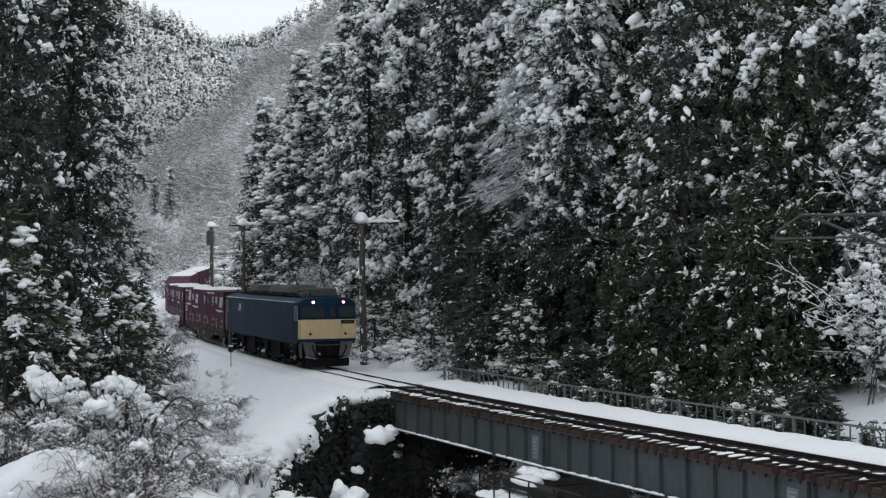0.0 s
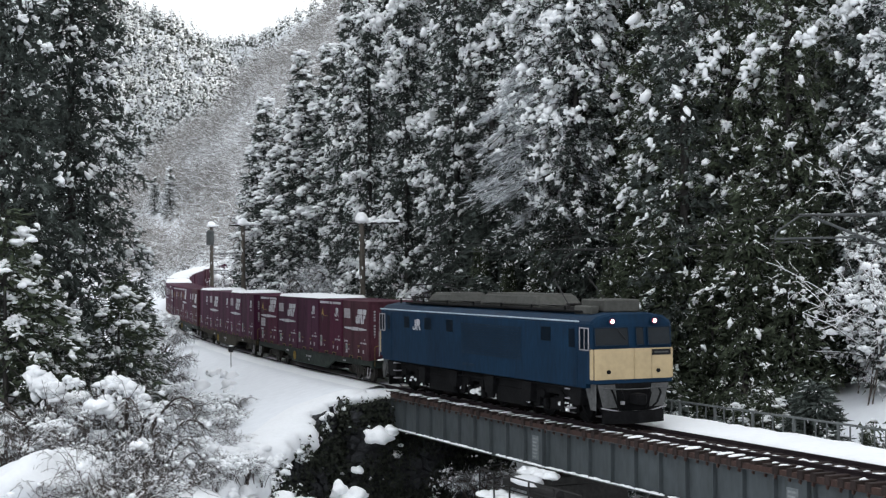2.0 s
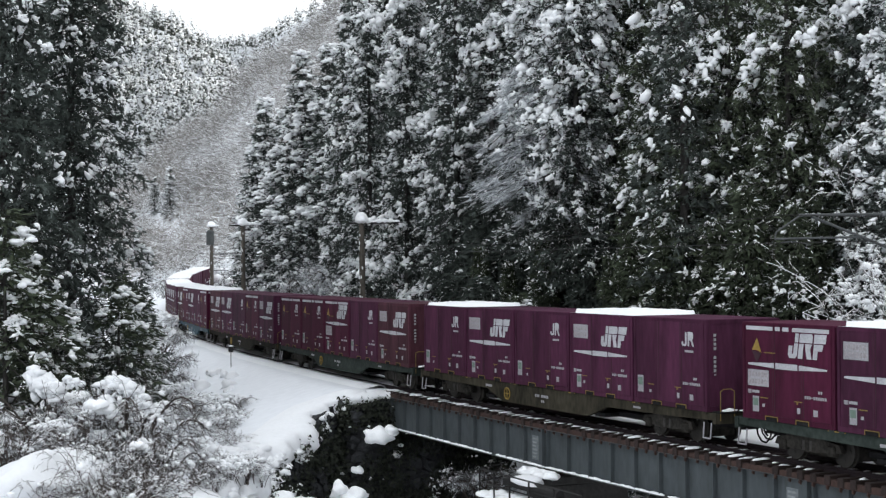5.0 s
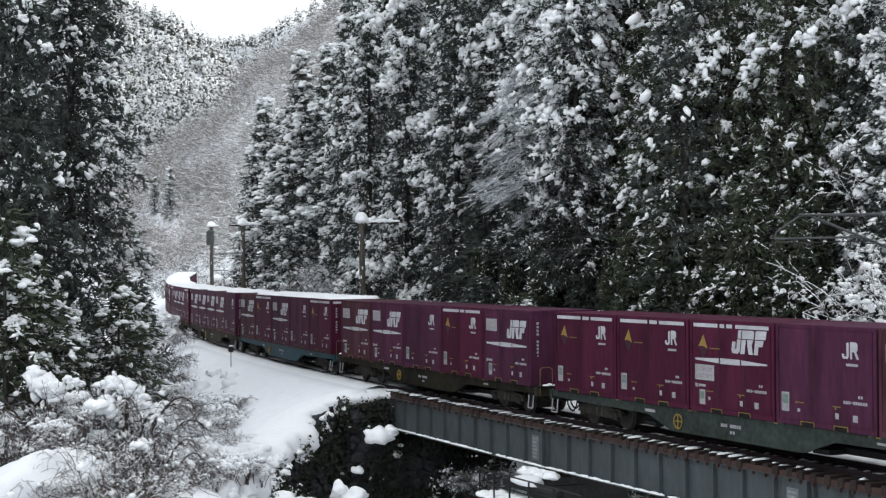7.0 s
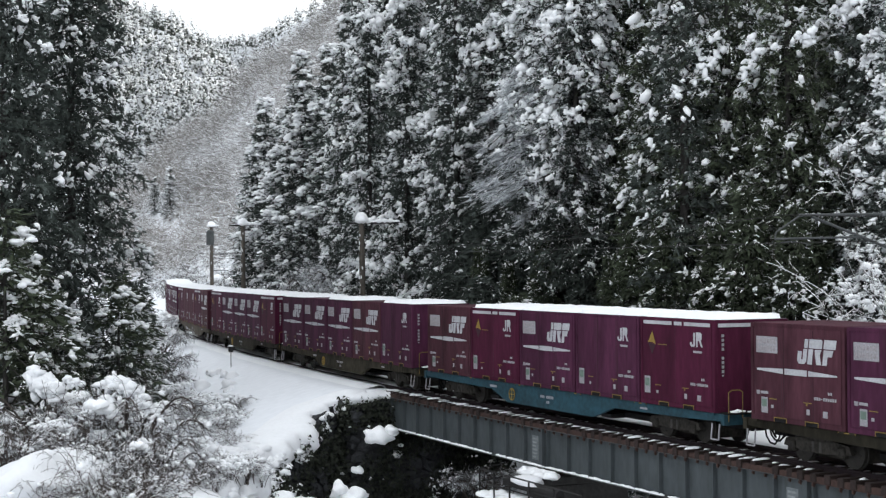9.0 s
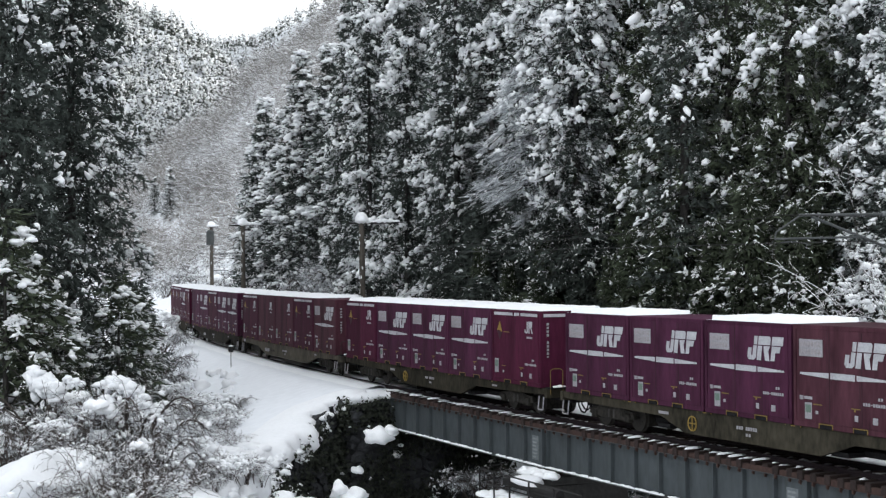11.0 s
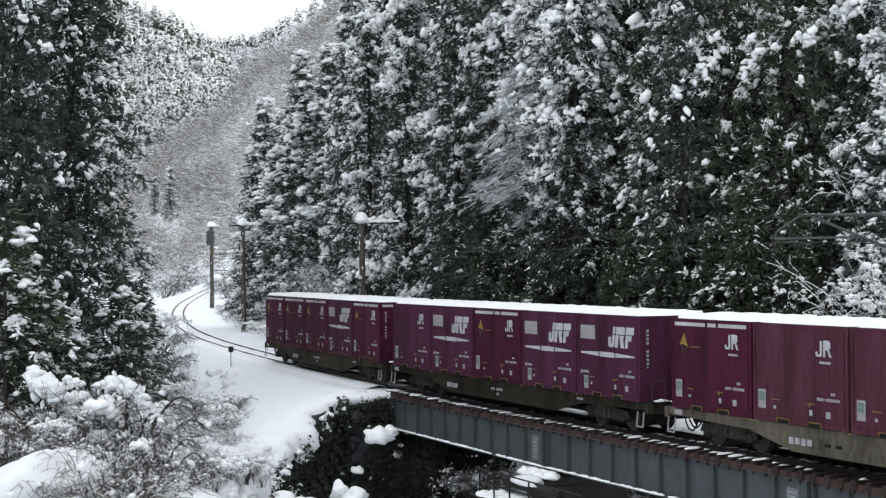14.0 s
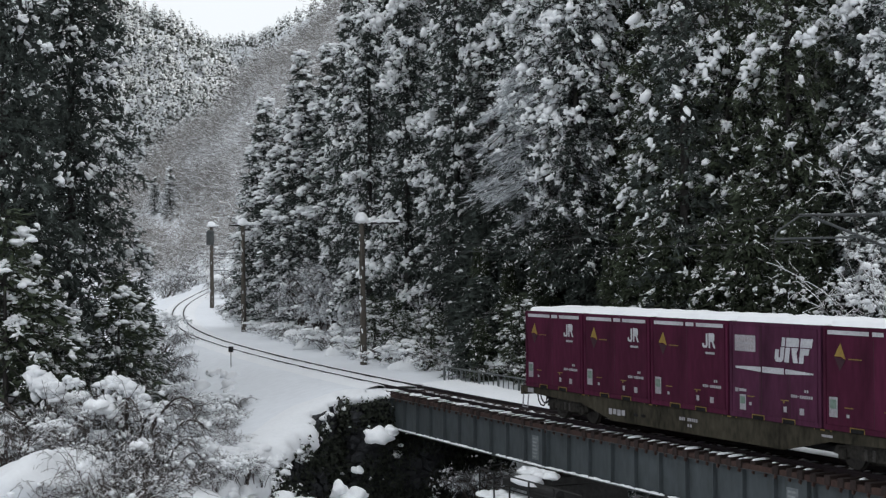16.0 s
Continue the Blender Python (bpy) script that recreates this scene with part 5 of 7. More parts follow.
        part("lift_lever", rod([(e * (H + 0.1), -1.05, 1.22), (e * (H + 0.14), -0.3, 1.18), (e * (H + 0.14), 0.3, 1.18), (e * (H + 0.1), 1.05, 1.22)], 0.018), SKIRT_GREY, g)
        part("side_plate", prism([(e * (H - 0.72), 1.34), (e * (H - 0.02), 1.34), (e * (H - 0.04), 0.55), (e * (H - 0.36), 0.55)], "y", -1.245, -1.225), SKIRT_GREY, g, "dusty grey slanted side plate")
        part("coupler", box(min(e * H, e * (H + 0.55)), max(e * H, e * (H + 0.55)), -0.17, 0.17, 0.72, 1.06, bevel=0.05), SOOT, g, "dark knuckle coupler")
        pl = bmesh.new()
        for a, b in ((-1.02, 0.0), (0.0, 1.02)):
            o = [(e * (H + 0.30), 0.0), (e * (H + 0.02), -1.02 if a < 0 else 1.02), (e * (H - 0.1), -1.02 if a < 0 else 1.02), (e * (H + 0.16), 0.0)]
            prism(o, "z", 0.14, 0.52, pl)
        part("plough", pl, SOOT, g, "sooty snow plough")
        part("edge_rail", rod([(e * (H + 0.03), -1.1, 0.62), (e * (H + 0.12), -0.5, 0.50), (e * (H + 0.12), 0.5, 0.50), (e * (H + 0.03), 1.1, 0.62)], 0.022), PALE, g)
        for y in (-0.75, -0.45, 0.5, 0.85):
            part("brake_hose", rod([(e * (H + 0.02), y, 1.2), (e * (H + 0.16), y, 1.05), (e * (H + 0.15), y * 0.85, 0.75), (e * (H + 0.06), y * 0.7, 0.6)], 0.032), SOOT, g)
        part("hose_tap", box(min(e * (H + 0.1), e * (H + 0.2)), max(e * (H + 0.1), e * (H + 0.2)), -0.5, -0.4, 0.72, 0.82), PALE, g)
        for k, z in enumerate((0.52, 0.82, 1.12)):
            part("cab_step", box(min(e * 7.0, e * 7.3), max(e * 7.0, e * 7.3), -1.36, -1.1, z - 0.02, z + 0.02), PALE, g)
    # side: cab doors, windows, eave stripe, grilles
    for x0, x1, z0, z1 in ((8.0, 8.55, 2.39, 3.06), (-8.62, -8.05, 2.39, 3.06)):
        w = part("cab_side_window", box(x0, x1, -Wd - 0.004, -Wd + 0.02, z0, z1), GLASS, g, "dark cab side window")
        fr = bmesh.new()
        for a, b in (((x0, z0), (x1, z0)), ((x1, z0), (x1, z1)), ((x1, z1), (x0, z1)), ((x0, z1), (x0, z0)), (((x0 + x1) / 2 + 0.02, z0), ((x0 + x1) / 2 + 0.02, z1))):
            tube(fr, (a[0], -Wd - 0.012, a[1]), (b[0], -Wd - 0.012, b[1]), 0.02, n=5)
        part("window_frame", fr, PALE, w, "pale window frame")
    for x0, x1 in ((-7.8, -7.5), (7.35, 7.7)):
        d = part("cab_door", box(x0 - 0.15, x1 + 0.15, -Wd - 0.008, -Wd + 0.02, 1.27, 3.1, bevel=0.005), BLUE, g)
        part("door_window", box(x0, x1, -Wd - 0.014, -Wd, 2.45, 3.02), GLASS, d)
    for x0, x1 in ((-6.05, -5.5), (-4.0, -3.35), (-1.95, -1.35), (5.6, 6.25)):
        part("side_window", box(x0, x1, -Wd - 0.006, -Wd + 0.02, 2.57, 3.02, bevel=0.004), GLASS, g, "small dark side window")
    part("side_grille", box(-0.6, 4.2, -Wd - 0.004, -Wd + 0.02, 1.85, 2.95), BLUE_WORN, g, "greyed ventilation grille panel")
    bm = bmesh.new()
    for k in range(12):
        box(-0.55, 4.15, -Wd - 0.012, -Wd - 0.004, 1.92 + k * 0.085, 1.94 + k * 0.085, bm=bm)
    part("louvre", bm, BLUE, g)
    part("eave_strip", rod([(-8.6, -1.385, 3.255), (7.9, -1.385, 3.255)], 0.026, 8), surface("snow_dusted_eave", (0.33, 0.40, 0.46), 0.7, spread=0.3, coarse=1.5, fine=8, bump=0.1), g, "frosted pale eave strip")
    part("emblem", mark_hooked(-5.15, -4.37, 2.52, 2.94, -Wd - 0.002), WHITE, g, "plain white emblem of a hook and a block")
    part("side_marking", bars([(-0.5, -0.05, 1.42, 1.52), (0.0, 0.5, 1.42, 1.52)], -Wd - 0.002), BLUE_WORN, g)
    part("grab_rail", rod([(-8.66, -1.42, 1.3), (-8.66, -1.42, 2.35)], 0.02), PALE, g, "pale grab rail")
    part("rail_end_plate", prism([(-8.65, 1.0), (-8.2, 1.0), (-8.45, 0.45), (-8.55, 0.45)], "y", -1.3, -1.24), SKIRT_GREY, g)
    # roof: ledge, hatches, pantographs
    part("roof_ledge", box(-6.9, 7.4, -1.0, 1.0, 3.50, 3.57, bevel=0.02), SOOT, g)
    for x0, x1, z in ((-5.2, -2.8, 3.98), (-0.5, 4.3, 4.03)):
        bm = prism([(x0, 3.58), (x1, 3.58), (x1 - 0.35, z), (x0 + 0.35, z)], "y", -0.85, 0.85)
        for v in bm.verts:
            if v.co.z > 3.8:
                v.co.y *= 0.82
        bmesh.ops.bevel(bm, geom=bm.edges[:], offset=0.09, segments=3, affect="EDGES")
        part("roof_hatch", bm, ROOF_GREY, g, "sooty grey roof hatch")
    for x0, x1 in ((6.7, 8.1),):
        part("air_conditioner", box(x0, x1, -0.6, 0.6, 3.52, 3.92 if x0 > 0 else 3.80, bevel=0.04), ROOF_GREY, g)
        part("roof_box", box(x0 + 0.2, x1 - 0.2, -0.95, -0.68, 3.45, 3.72, bevel=0.03), ROOF_GREY, g)
    for c in (6.2, -6.0):
        state = "raised" if c > 0 else "lowered"
        up = ((c - 1.2, 4.55), (c - 0.1, 5.46)) if c > 0 else ((c + 0.6, 4.02), (c - 0.75, 4.22))
        foot = c - 0.1 if c > 0 else c - 0.7
        bm = bmesh.new()
        for y in (-0.7, 0.7):
            tube(bm, (foot, y, 3.56), (foot, y, 3.76), 0.06, n=8)
        tube(bm, (foot, -0.75, 3.74), (foot, 0.75, 3.74), 0.035, n=6)
        frame_ = part("pantograph", bm, IRON, g, f"{state} dark pantograph")
        for y in (-0.7, 0.7):
            part("pantograph_arm", rod([(foot, y, 3.75), (up[0][0], y * 0.9, up[0][1]), (up[1][0], y * 0.75, up[1][1])], 0.022, 5), IRON, frame_)
        for dx in (-0.12, 0.12):
            part("contact_strip", rod([(up[1][0] + dx, -0.85, up[1][1] + 0.03), (up[1][0] + dx, 0.85, up[1][1] + 0.03)], 0.022, 5), IRON, frame_)
    for x in np.arange(-7.4, 6.6, 2.3):
        part("roof_insulator", tube(bmesh.new(), (float(x), -0.98, 3.5), (float(x), -0.98, 3.70), 0.035, n=8), SOOT, g)
    part("roof_cable", rod([(-7.6, -0.98, 3.70), (6.6, -0.98, 3.70)], 0.012), IRON, g)
    # running gear
    bm = box(-8.0, 8.0, -1.15, 1.15, 0.86, 1.215)
    part("underframe", bm, SOOT, g)
    for x in (-5.9, 0.0, 5.9):
        build_bogie(g, x, 2.4, 0.56, steel=SOOT, tyre=SOOT)
    for x in (-3.0, 2.9):
        part("equipment_case", box(x - 1.2, x + 1.2, -1.15, -0.4, 0.28, 0.88, bevel=0.05), SOOT, g)
        part("air_tank", tube(bmesh.new(), (x - 0.6, 0.8, 0.6), (x + 0.6, 0.8, 0.6), 0.22, n=14), SOOT, g)
    # boxes, reservoirs and pipes hung along the lower edge
    for x, w_, z0, z1 in ((-7.5, 0.5, 0.62, 1.18), (-4.45, 0.35, 0.5, 1.12), (-1.55, 0.4, 0.58, 1.16), (1.5, 0.4, 0.56, 1.16), (4.4, 0.35, 0.5, 1.14), (7.55, 0.4, 0.66, 1.2)):
        part("sand_box", prism([(x - w_, z1), (x + w_, z1), (x + w_ * 0.8, z0), (x - w_ * 0.6, z0)], "y", -1.34, -1.0), SOOT, g, "sooty steel sand box")
    for x in (-5.9, 0.0, 5.9):
        for e in (-1, 1):
            part("brake_cylinder", tube(bmesh.new(), (x + e * 0.62, -1.2, 0.82), (x + e * 0.62, -1.0, 0.82), 0.15, n=12), SOOT, g)
            part("sand_pipe", rod([(x + e * 1.75, -1.2, 0.95), (x + e * 1.82, -1.1, 0.45), (x + e * 1.72, -0.9, 0.14)], 0.028), SOOT, g)
            part("axle_guard", prism([(x + e * 1.2 - 0.34, 0.98), (x + e * 1.2 + 0.34, 0.98), (x + e * 1.2 + 0.2, 0.36), (x + e * 1.2 - 0.2, 0.36)], "y", -1.12, -1.05), SOOT, g)
            part("spring", tube(bmesh.new(), (x + e * 0.55, -1.08, 0.32), (x + e * 0.55, -1.08, 0.66), 0.1, n=10), SOOT, g)
    part("air_pipe", rod([(-7.9, -1.28, 1.16), (-2.0, -1.28, 1.14), (-1.9, -1.28, 1.02), (1.9, -1.28, 1.02), (2.0, -1.28, 1.14), (7.9, -1.28, 1.16)], 0.03), SOOT, g)
    rng = np.random.default_rng(44)
    so = Soup()
    n = 46
    xs = rng.choice([-6.6, -5.2, -4.9, -1.4, -0.6, -0.2, 0.1, 1.3, 3.9, 6.6], n) + rng.normal(0, 0.2, n)
    blobs(so, rng, np.stack([xs, rng.uniform(-1.1, -0.98, n), rng.uniform(0.35, 0.62, n)], -1), np.stack([rng.uniform(0.05, 0.2, n), np.full(n, 0.07), rng.uniform(0.04, 0.12, n)], -1), np.zeros(n), 0.25)
    tagged(seat("packed_snow", so.mesh("packed_snow", True), SNOW_CLUMP, g, "snow packed on the running gear", True), kind="stuff")
    part("sand_pipe", rod([(-4.6, -1.05, 0.9), (-4.5, -1.05, 0.5), (-4.35, -1.05, 0.42)], 0.03), PALE, g)
    return g


def widen(ob):
    """The body is 2.93 m wide: drawn out to the far side."""
    for c in ob.children:
        if c.name.split(".")[0] not in ("bogie",):
            co = np.empty(len(c.data.vertices) * 3, np.float32)
            c.data.vertices.foreach_get("co", co)
            co[1::3] = -1.4 + (co[1::3] + 1.4) * 1.05
            co[0::3] += 0.2 * np.clip((co[0::3] - 6.0) / 2.0, 0, 1)
            c.data.vertices.foreach_set("co", co)
            c.data.update()
            widen(c)


LOCO = build_loco()
widen(LOCO)
# order of the containers on each wagon, from its front
ORDER = ["B D P J Q", "P J P J P", "B P Q D D", "J D P J B", "D P J D B", "P B J J J", "D J J J D", "B D R R D", "J J D J P", "D J D D D"]
SNOWY = ["00110", "01001", "00000", "00000", "11110", "10101", "11111", "01111", "11111", "11111"]
KINDS = {"D": "band", "P": "plain", "R": "plain", "J": "wide", "Q": "wide_band", "B": "wide_brown"}
FIRST = {}
WAGONS, BOXES = [], []


def build_train():
    seed = 100
    olive, teal = build_wagon(OLIVE, "olive-grey"), build_wagon(TEAL, "teal-blue")
    dusty = build_wagon(DUSTY_TEAL, "dusty grey-green")
    tan, long_ = build_wagon(TAN, "dusty tan", belly=4.1), build_wagon(OLIVE, "olive-brown", belly=4.1)
    used = {}
    for w in range(10):
        src = {4: teal, 0: dusty, 2: dusty, 7: tan, 8: long_, 9: long_}.get(w, olive)
        if src in used:
            ob = copy_thing(src, Matrix.Identity(4))
        else:
            ob = src
            used[src] = True
        WAGONS.append((ob, WAGON_FRONT - PITCH * w - (4 * BOX_PITCH + BOX_LEN) / 2))
        for k, letter in enumerate(ORDER[w].split()):
            key = (letter, SNOWY[w][k])
            if key not in FIRST:
                seed += 1
                FIRST[key] = build_container(KINDS[letter], key[1] == "1", seed, letter == "R")
                c = FIRST[key]
            else:
                c = copy_thing(FIRST[key], Matrix.Identity(4))
            BOXES.append((c, w, pose((2 - k) * BOX_PITCH, 0, 1.0)))


build_train()

# ---------------------------------------------------------------- trees
def crown_parts(rng, h, r, base, branches, tufts, snow, lump, shape=0.8, scale=1.0, k=10, hollow=0.0, slim=1.0, thin=0.62, comb=0.55, low=0.5, rime=0.12):
    """Foliage, snow and limbs of a conifer whose crown begins at height base and thins towards the top."""
    fol, sn, wood = Soup(), Soup(), Soup()
    u = (np.arange(branches) + rng.random(branches)) / branches
    u = u[(u < thin) | (rng.random(branches) < 0.35)]
    branches = len(u)
    zb = base + (h - base) * u ** 1.05
    ang = np.arange(branches) * 2.39996 + rng.normal(0, 0.35, branches)
    uneven = 0.74 + 0.36 * rng.random(branches) + 0.12 * np.sin(ang * 2 + u * 9)
    reach = np.maximum(r * (1 - u) ** shape * uneven, 0.25) * np.clip(u / 0.10, 0.55, 1)
    out = np.stack([np.cos(ang), np.sin(ang), np.zeros(branches)], -1)
    droop = 0.16 + 0.24 * rng.random(branches)
    # limbs
    a = np.stack([np.zeros(branches), np.zeros(branches), zb], -1)
    for t0, t1 in ((0.0, 0.5), (0.5, 0.95)):
        p0 = a + out * (reach * t0)[:, None] + np.stack([0 * u, 0 * u, reach * (0.22 * t0 - droop * 2 * t0 ** 2)], -1)
        p1 = a + out * (reach * t1)[:, None] + np.stack([0 * u, 0 * u, reach * (0.22 * t1 - droop * 2 * t1 ** 2)], -1)
        twigs(wood, p0, p1, 0.035 * (1 - 0.5 * t0) * np.ones(branches), 0.035 * (1 - 0.5 * t1) * np.ones(branches))
    # tufts along each limb
    n = branches * tufts
    bi = np.repeat(np.arange(branches), tufts)
    t = 0.06 + 0.96 * rng.random(n) ** 0.72
    spread = reach[bi] * 0.16 + 0.10
    sidew = np.stack([-out[bi][:, 1], out[bi][:, 0], np.zeros(n)], -1)
    pos = a[bi] + out[bi] * (reach[bi] * t)[:, None] + sidew * (rng.normal(0, 1, n) * spread)[:, None]
    pos[:, 2] += reach[bi] * (0.22 * t - droop[bi] * 2 * t ** 2) + rng.normal(0, 0.10, n)
    ti = np.repeat(np.arange(n), k)
    way = out[bi][ti] * 0.75 + rng.normal(0, comb, (n * k, 3))
    way[:, 2] -= 0.35
    L = scale * rng.uniform(0.20, 0.50, n * k)
    cards(fol, rng, pos[ti] + rng.normal(0, 0.08, (n * k, 3)), way, L, L * slim * rng.uniform(0.12, 0.20, n * k))
    # snow gathers in patches: heavier on some sides, storeys and boughs than on others
    ph = rng.uniform(0, 6, 3)
    wave = np.sin(2 * ang[bi] + 0.55 * pos[:, 2] + ph[0]) + np.sin(1.35 * pos[:, 2] - ang[bi] + ph[1])
    load = rng.lognormal(-0.3, 0.85, branches)[bi]
    # more snow high up, less below: partly stands for skylight on the tops
    patch = np.clip((0.75 + 0.5 * wave) * load + rng.normal(0, 0.15, n), 0.06, 2.4) * np.clip(low + pos[:, 2] / 18, low, 1.4)
    # hollow thins low snow further, to darken the crown's shaded interior
    if hollow:
        patch = patch * np.clip((pos[:, 2] - base * 0.9) / hollow, 0.05, 1.2)
    # rime and thin snow along the shoots
    pick = rng.random(n * k) < snow * rime * np.sqrt(patch[ti])
    q = ti[pick]
    w2 = way[pick].copy()
    w2[:, 2] = w2[:, 2] * 0.7 - 0.05
    ln = L[pick] * rng.uniform(0.5, 0.95, len(q))
    cards(sn, rng, pos[q] + rng.normal(0, 0.09, (len(q), 3)) + [0, 0, 0.09] + out[bi][q] * 0.05, w2, ln, ln * slim * rng.uniform(0.09, 0.2, len(q)))
    # laden sprays: many small, few large, a knob with hanging shoots
    pick = np.nonzero(rng.random(n) < snow * 0.62 * patch * np.where(t > 0.5, 1.0, 0.3))[0]
    m = len(pick)
    sz = lump * np.clip(rng.lognormal(-0.42, 0.5, m), 0.3, 1.5)
    at = pos[pick] + out[bi[pick]] * 0.12 + [0, 0, 0.06]
    for g, form, many in ((sz < 0.75 * lump, KNOB, 2), (sz >= 0.75 * lump, BALL1, 2)):
        tongues(sn, rng, at[g], out[bi[pick]][g], sz[g] * 0.78, many, 0.55, 0.36, 0.22, form)
    fingers(sn, rng, at, out[bi[pick]], sz * 0.9, 2)
    # heavy clods: several lumps grown together, with shoots hanging from them
    pick = np.nonzero((rng.random(n) < snow * 0.085 * np.clip(patch - 0.3, 0, 2)) & (t > 0.6))[0]
    m = len(pick)
    if m:
        sz = lump * rng.uniform(0.8, 1.7, m) * np.where(rng.random(m) < 0.2, 1.3, 1)
        at = pos[pick] + out[bi[pick]] * 0.2 + [0, 0, 0.06]
        tongues(sn, rng, at, out[bi[pick]], sz * 0.45, 4, 0.5, 0.5, 0.15)
        for j in range(4):
            f = sz * rng.uniform(0.3, 0.5, m)
            blobs(sn, rng, at + rng.normal(0, 0.36, (m, 3)) * sz[:, None], np.stack([f, f * 0.85, f * rng.uniform(0.75, 1.1, m)], -1), ang[bi[pick]], 0.13)
        fingers(sn, rng, at - [0, 0, 0.1], out[bi[pick]], sz * 0.5, 5, 0.8)
    return fol, sn, wood


def trunk_mesh(h, r, rng):
    bm = bmesh.new()
    pts = [(rng.normal(0, 0.03), rng.normal(0, 0.03), z) for z in np.linspace(-0.8, h * 0.97, 9)]
    last = None
    for k, p in enumerate(pts):
        rr = r * (1 - 0.93 * k / 8) * (1.25 if k == 0 else 1)
        ring = [bm.verts.new((p[0] + rr * math.cos(a * math.tau / 9), p[1] + rr * math.sin(a * math.tau / 9), p[2])) for a in range(9)]
        if last:
            for i in range(9):
                bm.faces.new((last[i], last[(i + 1) % 9], ring[(i + 1) % 9], ring[i]))
        last = ring
    return bm


def make_cedar(seed, h, r, base, branches, tufts, snow, leaf, lump, words, group, shape=0.8, scale=1.0, k=10, hollow=0.0, slim=1.0, thin=0.62, comb=0.55, low=0.5, rime=0.12):
    rng = np.random.default_rng(seed)
    t = thing("cedar_tree", words, "tree", group)
    part("trunk", trunk_mesh(h, 0.008 * h + 0.05, rng), BARK, t, smooth=True)
    fol, sn, wood = crown_parts(rng, h, r, base, branches, tufts, snow, lump, shape, scale, k, hollow, slim, thin, comb, low, rime)
    tagged(seat("crown", fol.mesh("crown"), leaf, t), kind="stuff")
    tagged(seat("limb_work", wood.mesh("limb_work"), BARK, t), kind="stuff")
    tagged(seat("snow", sn.mesh("snow", True), SNOW_CLUMP, t, "clods of snow on the boughs", True), kind="stuff")
    return t


DARK_WORDS = "tall dark cedar with patches of snow on its boughs"
WHITE_WORDS = "slender cedar heavily loaded with clumps of snow"
WARM_WORDS = "broad dark green cypress with scattered clods of snow"
BIG = [make_cedar(301, 30, 5.2, 0.5, 330, 10, 1.0, LEAF, 0.24, DARK_WORDS, "cedars by the bank", 0.85, 1.0, 15, thin=0.72, low=0.85, rime=0.05),
       make_cedar(302, 28, 4.6, 0.5, 310, 10, 0.6, LEAF, 0.24, DARK_WORDS, "cedars by the bank", 0.85, 1.0, 15, thin=0.72, low=0.8, rime=0.05)]
SPIRE = [make_cedar(311, 24, 2.6, 0.6, 235, 8, 1.75, LEAF, 0.30, WHITE_WORDS, "cedars of the forest edge", 0.75, 0.95, 9, thin=0.85, low=1.2, rime=0.18),
         make_cedar(312, 22, 2.4, 0.5, 215, 8, 1.65, LEAF, 0.30, WHITE_WORDS, "cedars of the forest edge", 0.7, 0.95, 9, thin=0.85, low=1.2, rime=0.18),
         make_cedar(313, 26, 2.9, 4.0, 220, 8, 1.6, LEAF, 0.30, WHITE_WORDS, "cedars of the forest edge", 0.7, 0.95, 9, 8.0, thin=0.8)]
HEAVY = make_cedar(314, 26, 3.1, 3.0, 215, 7, 2.0, LEAF, 0.34, "cedar bowed by great clods of snow", "cedars of the forest edge", 0.6, 0.95, 9, 12.0, thin=0.7)
SLIM = make_cedar(315, 26, 1.9, 3.0, 190, 6, 1.6, LEAF, 0.29, "slim cedar hung with great clods of snow", "cedars of the forest edge", 0.5, 0.95, 10, 14.0, thin=0.75)
LACED = make_cedar(316, 25, 3.0, 3.5, 240, 9, 2.1, LEAF, 0.32, "cedar whitened with rime and clods of snow", "cedars of the forest edge", 0.6, 0.95, 9, 10.0, thin=0.9, rime=0.45)
WARM = [make_cedar(321, 26, 3.6, 1.0, 250, 9, 1.15, LEAF_WARM, 0.31, WARM_WORDS, "cypresses behind the bridge", 0.6, 0.9, 11, 14.0, thin=0.6),
        make_cedar(322, 24, 3.8, 4.5, 230, 9, 1.3, LEAF_WARM, 0.30, WARM_WORDS, "cypresses behind the bridge", 0.55, 0.9, 11, 13.0, thin=0.62),
        make_cedar(323, 27, 3.3, 7.0, 210, 9, 1.3, LEAF, 0.27, WARM_WORDS, "cypresses behind the bridge", 0.6, 0.9, 11, 9.0, thin=0.6)]
YOUNG = make_cedar(341, 8, 1.5, 0.2, 75, 7, 0.55, LEAF_WARM, 0.17, "young cypress bowed with snow beside the bridge", "young cypresses behind the bridge", 0.7, 0.9, 11, thin=1, low=0.6, rime=0.25)
LADEN = make_cedar(342, 8, 1.7, 0.2, 48, 6, 1.35, LEAF_WARM, 0.25, "low evergreen smothered in snow beside the walkway", "young cypresses behind the bridge", 0.6, 0.9, 9, thin=1, low=0.9)
FROSTED = make_cedar(351, 13.6, 3.8, 7.4, 40, 16, 1.2, FROST_TWIG, 0.22, "leafless tree with every twig thickly frosted", "frosted trees at the forest edge", 0.5, 1.7, 8, 2.0, 0.24, 1.0, 0.13)
SHADE = make_cedar(361, 9, 2.7, 0.3, 95, 8, 0.22, LEAF, 0.2, "dark young cedar added to darken shady gaps", "young cedars in the forest shade", 0.6, 1.5, 8, thin=1, rime=0.3)
